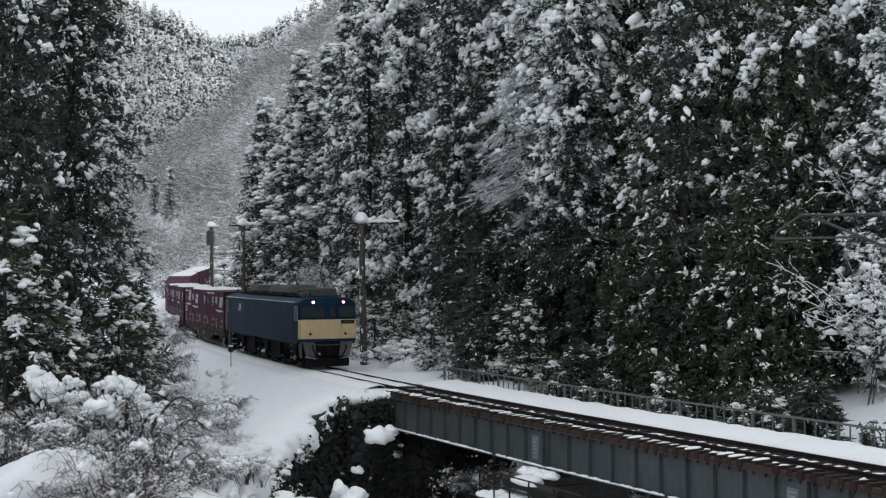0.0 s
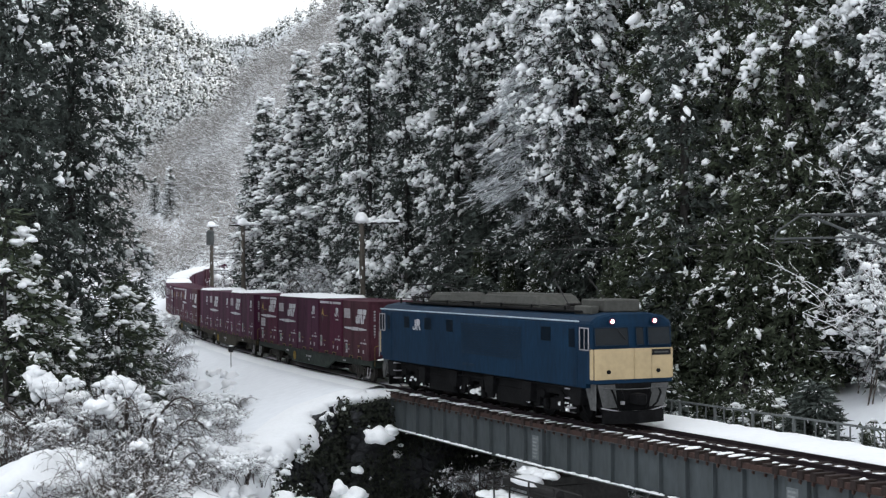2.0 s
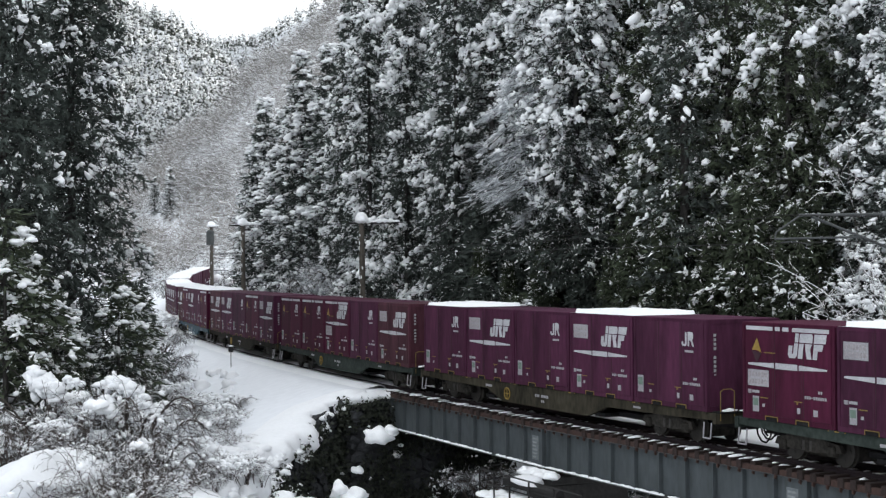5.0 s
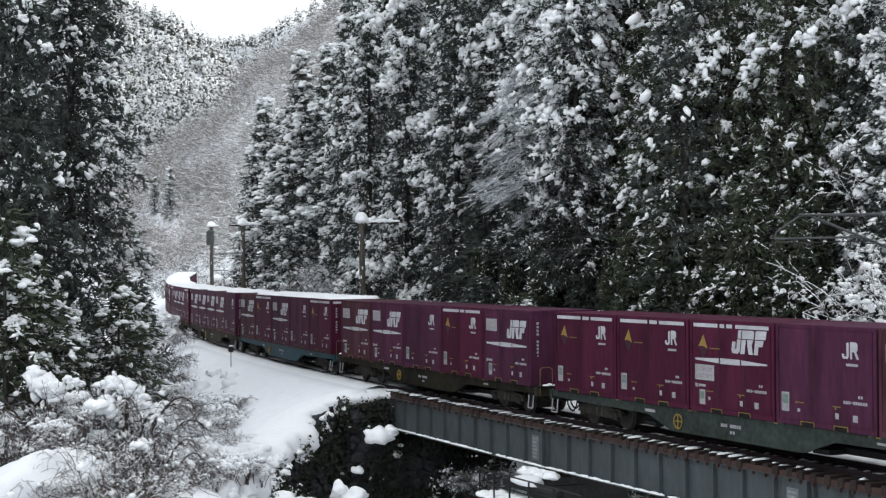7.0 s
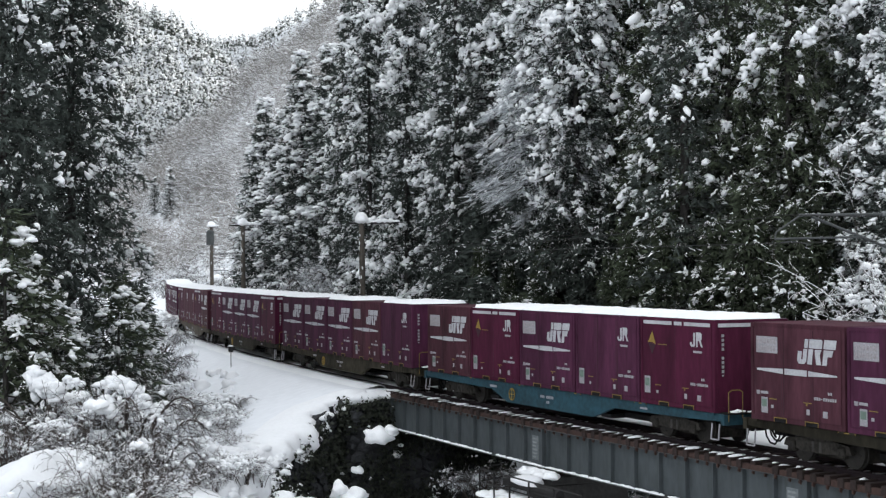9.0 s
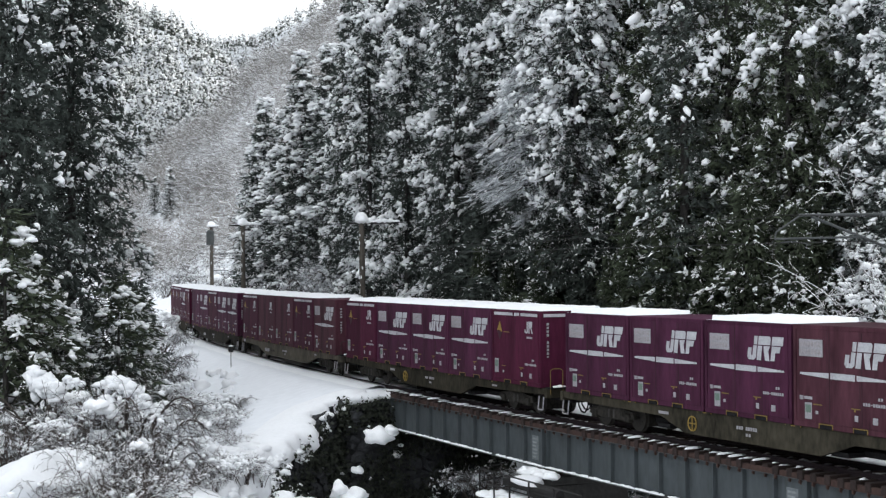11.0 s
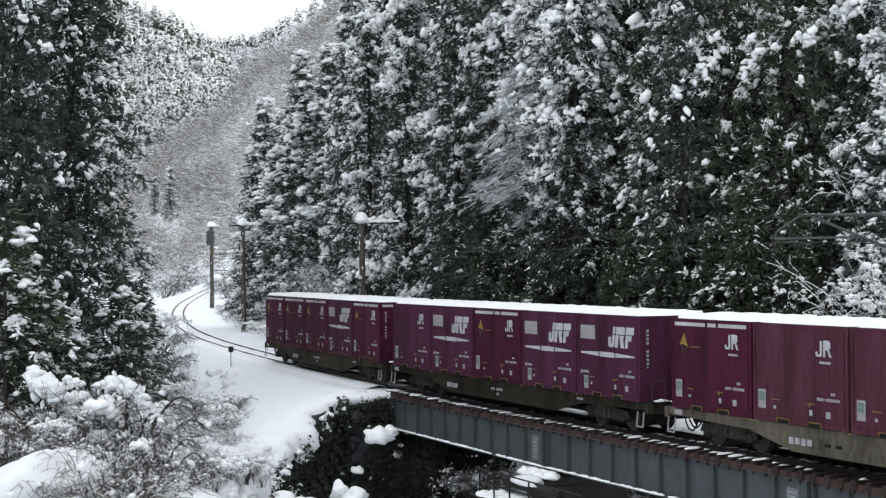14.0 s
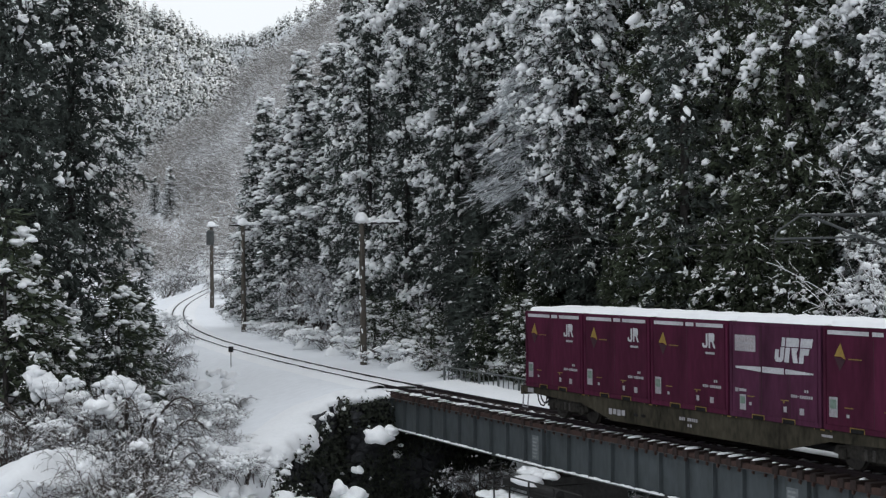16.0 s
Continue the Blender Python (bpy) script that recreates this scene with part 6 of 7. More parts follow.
FILL = [make_cedar(331, 25, 3.0, 5.0, 90, 6, 1.1, LEAF, 0.32, "cedar deep in the snowy forest", "cedars deep in the forest", 0.65, 1.7, 8, 9.0),
        make_cedar(332, 23, 3.2, 0.8, 95, 6, 1.1, LEAF, 0.32, "cedar deep in the snowy forest", "cedars deep in the forest", 0.65, 1.7, 8, 8.0)]
SEEN = set()


def bearing(u, depth):
    """Place on the ground: u is the tangent of the bearing from the valley's axis."""
    return u * depth, depth


def plant(proto, u, depth, size=1.0, turn=0.0, z=None, lean=0.0, wide=1.0, sink=0.0):
    x, y = bearing(u, depth)
    g = (ground_at(x, y) if z is None else z) - sink
    m = pose(x, y, g, lean, 0, turn) @ Matrix.Diagonal((size * wide, size * wide, size, 1))
    if proto not in SEEN:
        SEEN.add(proto)
        proto.matrix_basis = m
        return proto
    o = copy_thing(proto, Matrix.Identity(4))
    o.matrix_basis = m
    return o


SLOPE_CONIFERS = ((301, 470, 0.76), (274, 490, 0.55), (262, 345, 0.34))


def build_forest():
    U = lambda px: (px - 784) / 2680
    rng = np.random.default_rng(77)
    # dark trees by the near bank
    for k, px, d, size in ((0, 128, 72, 1.0), (1, 10, 66, 1.0), (1, 60, 82, 1.0)):
        plant(BIG[k], U(px), d, size, float(rng.uniform(0, 360)))
    # slim trees along the far side of the track
    rows = [ (625, 108, 1.1, 0), (600, 112, 0.8, 1), (655, 100, 1.15, 1), (690, 104, 1.12, 0), (722, 94, 1.15, 1),
            (760, 98, 1.1, 0), (795, 90, 1.15, 1), (838, 94, 1.1, 2), (905, 90, 1.1, 2), (968, 86, 1.05, 2)]
    for px, d, size, k in rows:
        plant(SPIRE[k], U(px), d, size, float(rng.uniform(0, 360)))
    for px, d, size, k in ((448, 131, 0.7, 1), (468, 126, 0.80, 0), (500, 122, 0.78, 1), (536, 118, 0.91, 0), (560, 122, 0.85, 1), (585, 116, 0.9, 0)):
        plant(SPIRE[k], U(px), d, size, float(rng.uniform(0, 360)), wide=1.6)
    rows = [(1045, 76, 0.95, 2), (1090, 72, 1.0, 1), (1140, 74, 1.0, 2), (1185, 66, 0.95, 0), (1235, 70, 1.0, 1), (1290, 62, 0.95, 0), (1345, 66, 1.0, 1), (1395, 60, 0.9, 0),
            (1450, 64, 1.0, 1), (1505, 60, 0.95, 0), (1570, 63, 1.0, 1)]
    for px, d, size, k in rows:
        plant(WARM[k], U(px), d, size, float(rng.uniform(0, 360)))
    for px, d, size in ((1085, 66, 0.9), (1120, 64, 1.05), (1175, 62, 1.1), (1225, 62, 0.8), (1260, 60, 1.0), (1320, 58, 1.15), (1365, 58, 0.8), (1405, 57, 1.0), (1450, 58, 0.85), (1480, 60, 0.9), (960, 72, 0.75), (900, 75, 0.6), (850, 78, 0.7)):
        plant(YOUNG, U(px), d, size, float(rng.uniform(0, 360)))
    for px, d, size in ((948, 73.5, 1.08), (985, 72.5, 0.98)):
        plant(FROSTED, U(px), d, size, float(rng.uniform(0, 360)))
    for px, d, size in ((1045, 79, 1.2), (872, 83, 1.05), (935, 84, 1.0), (1590, 57, 0.8)):
        plant(HEAVY, U(px), d, size, float(rng.uniform(0, 360)))
    for px, d, size in ((1000, 74, 1.15), (968, 75.5, 1.1), (1022, 70.5, 1.0)):
        plant(LACED, U(px), d, size, float(rng.uniform(0, 360)))
    for px, d, size in ((1212, 62, 1.1), (1540, 58, 0.95), (1500, 60, 0.85), (808, 84, 1.0)):
        plant(SLIM, U(px), d, size, float(rng.uniform(0, 360)))
    for px, d, size in ((1588, 56, 0.62), (1532, 59, 0.44)):
        plant(SPIRE[0], U(px), d, size, float(rng.uniform(0, 360)), wide=1.3)
    for px, d, size in ((208, 67, 0.85), (236, 72, 0.75), (252, 80, 0.7)):
        plant(LADEN, U(px), d, size, float(rng.uniform(0, 360)), wide=1.5)
    for px, d, size in ((8, 60, 1.2), (58, 61, 1.0), (96, 64, 0.8), (135, 66, 0.6)):
        plant(LADEN, U(px), d, size, float(rng.uniform(0, 360)), wide=1.4)
    # a few snowy conifers at the foot of the leafless slope
    for px, d, size in SLOPE_CONIFERS:
        plant(SPIRE[1], U(px), d, size, float(rng.uniform(0, 360)), wide=2.1)
    # young growth along the far side of the walkway
    for i in range(30):
        at = -30 + 46 * (i + float(rng.random())) / 30
        q = on_track(at, float(rng.uniform(4.6, 7.5)))
        plant((LADEN, SHADE, YOUNG, LADEN)[i % 4], q.x / q.y, q.y, float(rng.uniform(0.3, 0.52)), float(rng.uniform(0, 360)), wide=1.5)
    for i in range(11):
        at = -44 + 24 * (i + float(rng.random())) / 11
        q = on_track(at, float(rng.uniform(4.4, 6.2)))
        plant(LADEN, q.x / q.y, q.y, float(rng.uniform(0.28, 0.5)), float(rng.uniform(0, 360)), wide=1.7)
    # dark young growth in the shade of the forest edge
    for px, d, size in ((838, 82, 0.8), (870, 80, 1.0), (905, 83, 0.9), (940, 79, 1.05), (975, 82, 0.95), (1008, 77, 1.05), (1040, 75, 1.0), (1072, 73, 0.9), (1095, 78, 1.1), (925, 76, 0.7), (1055, 70, 0.7), (990, 74, 0.7)):
        plant(SHADE, U(px), d, size, float(rng.uniform(0, 360)))
    # dark young growth deep under the crowns
    for px in np.arange(860, 1200, 24):
        plant(FILL[1], U(px + float(rng.uniform(-8, 8))), float(rng.uniform(92, 106)), float(rng.uniform(0.42, 0.66)), float(rng.uniform(0, 360)))
    # the forest behind
    for px in np.arange(640, 1680, 90):
        d = 114 - (px - 600) * 0.022 + float(rng.uniform(-4, 4))
        plant(FILL[int(rng.integers(2))] if px < 830 else FILL[0], U(px + float(rng.uniform(-18, 18))), d, float(rng.uniform(0.95, 1.2)), float(rng.uniform(0, 360)))


build_forest()

# ---------------------------------------------------------------- bare shrubs and trees
def sprout(rng, stems, height_, spread, depth, arch=0.3):
    """Segments (a, b, r0, r1, level) of a bare branching plant."""
    A, B, R0, R1, LV = [], [], [], [], []

    def grow(p, d, length, r, lv):
        steps = 3
        for k in range(steps):
            q = p + d * (length / steps)
            A.append(p[:])
            B.append(q[:])
            R0.append(r * (1 - 0.25 * k / steps))
            R1.append(r * (1 - 0.25 * (k + 1) / steps))
            LV.append(lv)
            p = q
            d = (d + Vector(rng.normal(0, 0.22, 3)) + Vector((0, 0, -arch * 0.25 * (lv + 1)))).normalized()
            if lv < depth:
                for j in range(1 if lv != 1 or rng.random() < 0.5 else 2):
                    e = (d + Vector(rng.normal(0, 0.65, 3))).normalized()
                    grow(p, e, length * rng.uniform(0.45, 0.7), r * 0.55, lv + 1)

    for s in range(stems):
        a = rng.uniform(0, math.tau)
        d = Vector((math.cos(a) * spread, math.sin(a) * spread, 1)).normalized()
        grow(Vector((rng.normal(0, 0.15), rng.normal(0, 0.15), -0.2)), d, height_ * rng.uniform(0.6, 1.0), 0.012 * height_, 0)
    return [np.array(q, float) for q in (A, B, R0, R1, LV)]


def make_bare(seed, name, words, category, group, stems, height_, spread, depth, snow, lump, arch=0.3, leafy=0.0, thick=1.0, clods=0.07):
    rng = np.random.default_rng(seed)
    t = thing(name, words, category, group)
    a, b, r0, r1, lv = sprout(rng, stems, height_, spread, depth, arch)
    so = Soup()
    twigs(so, a, b, np.maximum(r0 * thick, 0.007), np.maximum(r1 * thick, 0.006))
    tagged(seat("stem_tangle", so.mesh("stem_tangle"), TWIG, t), kind="stuff")
    sn = Soup()
    # snow lying along the twigs
    flat = np.abs((b - a)[:, 2]) < 0.8 * np.linalg.norm(b - a, axis=1)
    pick = np.nonzero(flat & (rng.random(len(a)) < snow))[0]
    up = np.array([0, 0, 1.0])
    rr = np.maximum(r0[pick] * thick, 0.010)
    twigs(sn, a[pick] + up * (rr * 1.2)[:, None], b[pick] + up * (rr * 1.2)[:, None], rr * 1.0 + 0.004, rr * 0.9 + 0.004)
    pick = np.nonzero((lv >= 1) & (rng.random(len(a)) < snow * clods))[0]
    m = len(pick)
    d = b[pick] - a[pick]
    sz = lump * np.clip(rng.lognormal(-0.5, 0.6, m), 0.25, 2.0)
    blobs(sn, rng, (a[pick] + b[pick]) / 2 + up * 0.03 + rng.normal(0, 0.4, (m, 3)) * sz[:, None], np.stack([sz * 1.1, sz * 0.8, sz * 0.7], -1), np.arctan2(d[:, 1], d[:, 0]), 0.17)
    fingers(sn, rng, (a[pick] + b[pick]) / 2, d / (np.linalg.norm(d, axis=1, keepdims=True) + 1e-9), sz * 0.95, 5, 0.6)
    tagged(seat("snow", sn.mesh("snow", True), SNOW_CLUMP, t, "snow lying along the twigs", True), kind="stuff")
    if leafy:
        lf = Soup()
        pick = np.nonzero((lv >= 1) & (rng.random(len(a)) < leafy))[0]
        k = np.repeat(pick, 6)
        cards(lf, rng, b[k] + rng.normal(0, 0.05, (len(k), 3)), rng.normal(0, 1, (len(k), 3)) - [0, 0, 0.3], rng.uniform(0.12, 0.28, len(k)), rng.uniform(0.03, 0.06, len(k)))
        tagged(seat("foliage", lf.mesh("foliage"), LEAF_WARM, t), kind="stuff")
    return t


SHRUB = [make_bare(401, "snowy_shrub", "bare tangled shrub bowed under snow", "shrub", "shrubs on the banks", 5, 2.4, 0.8, 3, 0.36, 0.10, 0.18, 0, 0.6, 0.05),
         make_bare(402, "snowy_shrub", "bare tangled shrub bowed under snow", "shrub", "shrubs on the banks", 5, 1.9, 1.0, 3, 0.40, 0.11, 0.22, 0, 0.6, 0.07),
         make_bare(403, "leafy_shrub", "evergreen shrub weighed down by snow", "shrub", "shrubs on the banks", 6, 1.5, 0.8, 2, 0.7, 0.15, 0.3, 0.8),
         make_bare(405, "snowy_shrub", "tangled shrub clotted with heavy clods of snow", "shrub", "shrubs on the banks", 6, 2.1, 0.8, 3, 0.5, 0.20, 0.5, 0, 0.75, 0.10)]
BRUSH = make_bare(404, "dead_brush", "dark tangle of dead brown brush poking through snow", "shrub", "brush on the bank", 6, 1.7, 0.9, 3, 0.22, 0.10, 0.12, 0, 0.7)
BARE = [make_bare(411, "bare_tree", "slender bare tree with snow along its branches", "tree", "bare trees by the forest", 3, 6.2, 0.24, 4, 0.9, 0.11, 0.0, 0, 0.5, 0.26),
        make_bare(412, "bare_tree", "slender bare tree with snow along its branches", "tree", "bare trees by the forest", 2, 5.8, 0.34, 4, 0.9, 0.11, 0.02, 0, 0.5, 0.26)]


def make_thicket(seed, words, stems, R, H, fine, frost, snow, lump, cap):
    """A bush of arching stems that fall outwards under the snow lying along them."""
    rng = np.random.default_rng(seed)
    t = thing("snowy_shrub", words, "shrub", "thickets on the banks")
    ang = np.arange(stems) * math.tau / stems + rng.normal(0, 0.3, stems)
    reach, tall = R * rng.uniform(0.6, 1.1, stems), H * rng.uniform(0.65, 1.1, stems)
    root = rng.normal(0, 0.16, (stems, 2)) * R
    bend = rng.normal(0, 0.35, stems)

    def along(i, q):
        a = ang[i] + bend[i] * q
        return np.stack([root[i, 0] + np.cos(a) * reach[i] * q, root[i, 1] + np.sin(a) * reach[i] * q, tall[i] * (2.45 * q - 1.65 * q * q) * 1.1 - 0.15], -1)

    wood, thin, sn = Soup(), Soup(), Soup()
    i, steps = np.repeat(np.arange(stems), 8), np.tile(np.arange(8) / 8, stems)
    thick = 0.022 * H
    twigs(wood, along(i, steps), along(i, steps + 0.125), thick * (1 - 0.7 * steps), thick * (1 - 0.7 * (steps + 0.125)))
    n = stems * fine
    i, q = np.repeat(np.arange(stems), fine), 0.22 + 0.78 * rng.random(n) ** 0.8
    p = along(i, q)
    d = rng.normal(0, 0.75, (n, 3)) + np.stack([np.cos(ang[i]), np.sin(ang[i]), 0.25 - q], -1) * 0.6
    d /= np.linalg.norm(d, axis=1, keepdims=True)
    L = H * rng.uniform(0.12, 0.34, n)
    e = p + d * L[:, None]
    twigs(wood, p, e, np.full(n, 0.010), np.full(n, 0.006))
    k = np.repeat(np.arange(n), 3)
    f = p[k] + d[k] * (L[k] * rng.uniform(0.25, 1.0, len(k)))[:, None]
    w = d[k] * 0.7 + rng.normal(0, 0.6, (len(k), 3)) - [0, 0, 0.2]
    w /= np.linalg.norm(w, axis=1, keepdims=True)
    h2 = f + w * (H * rng.uniform(0.05, 0.17, len(k)))[:, None]
    white = rng.random(len(k)) < frost
    twigs(wood, f[~white], h2[~white], np.full((~white).sum(), 0.006), np.full((~white).sum(), 0.004))
    twigs(thin, f[white], h2[white], np.full(white.sum(), 0.011), np.full(white.sum(), 0.007))
    tagged(seat("stem_tangle", wood.mesh("stem_tangle"), TWIG, t), kind="stuff")
    tagged(seat("frosted_spray", thin.mesh("frosted_spray"), RIME, t, "fine twigs white with frost"), kind="stuff")
    # sprays loaded with snow, in patches
    load = np.sin(ang[i] * 2 + q * 5 + seed) + np.sin(ang[i] * 3 - q * 7) + rng.normal(0, 0.6, n)
    pick = np.nonzero((load > 0.2) & (rng.random(n) < snow))[0]
    m = len(pick)
    sz = lump * np.clip(rng.lognormal(-0.3, 0.5, m), 0.35, 1.8)
    flat = d[pick] * [1, 1, 0.3]
    tongues(sn, rng, p[pick] + d[pick] * (L[pick] * 0.5)[:, None] + [0, 0, 0.04], flat, sz, 2, 0.2, 0.5, 0.18)
    fingers(sn, rng, e[pick], flat, sz * 0.8, 2, 0.3)
    # a thick roll of snow along some stems
    for b in np.nonzero(rng.random(stems) < cap)[0]:
        a0, a1 = rng.uniform(0.3, 0.5), rng.uniform(0.7, 1.0)
        g = np.linspace(a0, a1, 9)
        c = along(np.full(9, b), g)
        f = H * 0.085 * np.sin(np.linspace(0.35, 2.8, 9)) * rng.uniform(0.7, 1.2, 9)
        for c_, f_ in zip(c, f):
            so = pillow(rng, (f_ * 1.3, f_ * 1.2, f_), 0.2, BALL2, 0.7)
            sn.add(so.v[0] + c_ + [0, 0, f_ * 0.4], BALL2[1])
    tagged(seat("snow", sn.mesh("snow", True), SNOW_CLUMP, t, "snow lying along the boughs", True), kind="stuff")
    return t


THICKET = [make_thicket(421, "arching brown shrub with thick rolls of snow on its boughs", 13, 2.1, 2.5, 30, 0.35, 0.34, 0.13, 0.3),
           make_thicket(422, "low shrub with every twig white with frost", 12, 1.9, 1.8, 30, 0.65, 0.34, 0.11, 0.1),
           make_thicket(423, "shrub smothered under clods of fresh snow", 12, 1.8, 1.9, 20, 0.6, 1.0, 0.19, 0.8),
           make_thicket(424, "tall bush white with frost beside the track", 15, 2.4, 4.6, 52, 0.95, 0.6, 0.17, 0.0)]


def snow_mounds():
    """Pillows of snow: the great one on the near bank, and a row over buried bushes across the track."""
    rng = np.random.default_rng(66)
    spots = [(-0.258 * 49, 49, 1.6, -0.85, 4)]
    for i in range(15):
        q = on_track(-118 + 92 * (i + float(rng.random())) / 15, float(rng.uniform(4.9, 5.7)))
        rx = float(rng.uniform(0.5, 1.25))
        spots.append((q.x, q.y, rx, ground_at(q.x, q.y) + rx * float(rng.uniform(0.5, 0.8)), 0))
    for x, y, rx, top, tilt in spots:
        g = ground_at(x, y)
        rz = rx * 0.72
        ob = seat("snow_mound", pillow(rng, (rx, rx * 0.85, rz), 0.24, BALL3, 1.0 if top - rz > g + 0.3 else 0.5).mesh("snow_mound", True), SNOW, None, "", True)
        ob.matrix_basis = pose(x, y, max(top - rz * 0.95, g - 0.1), 0, tilt, float(rng.uniform(0, 40)))
        tagged(ob, "domed pillow of snow over a buried bush", "snow", "snow pillows on the bank")
        if top - rz > g + 0.3:
            plant(BRUSH, x / y, y, min((top - g) / 1.5, 1.6), float(rng.uniform(0, 360)))


def snow_drape(stops, n, seed):
    """A long roll of snow lying on bowed boughs: stops are (x, y, z, radius) along it."""
    rng = np.random.default_rng(seed)
    q = np.array(stops)
    t = np.linspace(0, len(q) - 1, n)
    p = np.stack([np.interp(t, np.arange(len(q)), q[:, k]) for k in range(4)], -1)
    so = Soup()
    for x, y, z, r in p:
        for j in range(3):
            f = r * float(rng.uniform(0.4, 0.7))
            lump_ = pillow(rng, (f * 1.2, f, f * 0.8), 0.24, BALL2, 0.8).v[0]
            so.add(lump_ + np.array([x, y, z]) + rng.normal(0, 0.36, 3) * r * [1, 1, 0.6], BALL2[1])
    n = len(p)
    tongues(so, rng, p[:, :3] - [0, 0, 0.1], np.tile([0.3, -0.9, 0.0], (n, 1)), p[:, 3] * 0.6, 4, 0.8, 0.7, 0.2)
    tagged(seat("snow_roll", so.mesh("snow_roll", True), SNOW, None, "", True), "heavy roll of snow lying on bowed boughs", "snow", "snow rolls in the thicket")


snow_drape([(-12.5, 55.0, 0.72, 0.24), (-12.0, 54.8, 0.85, 0.34), (-11.45, 54.6, 0.72, 0.33), (-11.0, 54.5, 0.42, 0.3), (-10.55, 54.3, 0.0, 0.28), (-10.15, 54.2, -0.35, 0.2)], 15, 91)
snow_drape([(-15.5, 57.0, 1.05, 0.3), (-15.2, 56.8, 0.75, 0.5), (-14.7, 56.5, 0.45, 0.5), (-14.3, 56.4, 0.15, 0.32)], 11, 92)
snow_drape([(-13.75, 55.5, 0.85, 0.24), (-13.35, 55.3, 0.8, 0.2)], 4, 93)
snow_drape([(-12.6, 54.0, -1.05, 0.24), (-12.2, 53.8, -1.0, 0.3), (-11.8, 53.7, -1.25, 0.22)], 7, 94)
snow_drape([(-14.2, 53.5, -0.55, 0.2), (-13.6, 53.3, -0.5, 0.26), (-13.0, 53.2, -0.75, 0.22)], 7, 95)
snow_drape([(-9.2, 57.0, -1.6, 0.35), (-8.6, 56.0, -1.85, 0.45), (-8.0, 55.2, -2.0, 0.5), (-7.5, 55.5, -2.0, 0.5)], 10, 96)

snow_mounds()


def bank_lumps():
    """Small lumps of snow over tussocks on the bank above the abutment."""
    rng = np.random.default_rng(67)
    for i in range(34):
        a, d = float(rng.uniform(-0.182, -0.128)), float(rng.uniform(56, 67))
        rx = float(rng.uniform(0.12, 0.42))
        ob = seat("snow_lump", pillow(rng, (rx, rx * 0.85, rx * 0.6), 0.3, BALL2).mesh("snow_lump", True), SNOW, None, "", True)
        ob.matrix_basis = pose(a * d, d, ground_at(a * d, d) - 0.02, 0, 0, float(rng.uniform(0, 360)))
        tagged(ob, "small lump of snow over a tussock", "snow", "snow lumps on the bank")
    for i in range(36):
        a, d = float(rng.uniform(-0.184, -0.138)), float(rng.uniform(63, 82))
        rx = float(rng.uniform(0.14, 0.5))
        ob = seat("snow_lump", pillow(rng, (rx, rx * 0.85, rx * 0.75), 0.32, BALL2).mesh("snow_lump", True), SNOW, None, "", True)
        ob.matrix_basis = pose(a * d, d, ground_at(a * d, d) - 0.02, 0, 0, float(rng.uniform(0, 360)))
        tagged(ob, "small lump of snow over a tussock", "snow", "snow lumps on the bank")
    for i in range(30):
        a, d = float(rng.uniform(-0.176, -0.136)), float(rng.uniform(60, 73))
        rx = float(rng.uniform(0.16, 0.5))
        ob = seat("snow_lump", pillow(rng, (rx, rx * 0.8, rx * 0.8), 0.34, BALL2).mesh("snow_lump", True), SNOW, None, "", True)
        ob.matrix_basis = pose(a * d, d, ground_at(a * d, d) - 0.02, 0, 0, float(rng.uniform(0, 360)))
        tagged(ob, "clump of snow over a buried bramble", "snow", "snow lumps on the bank")
    for i in range(13):
        a, d = float(rng.uniform(-0.147, -0.106)), float(rng.uniform(53.2, 57.5))
        rx = float(rng.uniform(0.35, 0.75))
        ob = seat("snow_lump", pillow(rng, (rx, rx * 0.8, rx * 0.5), 0.3, BALL2).mesh("snow_lump", True), SNOW, None, "", True)
        ob.matrix_basis = pose(a * d, d, ground_at(a * d, d) - 0.03, 0, 0, float(rng.uniform(0, 360)))
        tagged(ob, "bulging lump of snow over a tussock", "snow", "snow lumps on the bank")
    for i in range(6):
        plant(BRUSH, float(rng.uniform(-0.180, -0.150)), float(rng.uniform(64, 76)), float(rng.uniform(0.3, 0.6)), float(rng.uniform(0, 360)))
    for i in range(4):
        plant(BRUSH, float(rng.uniform(-0.180, -0.140)), float(rng.uniform(57, 64)), float(rng.uniform(0.3, 0.6)), float(rng.uniform(0, 360)))


bank_lumps()


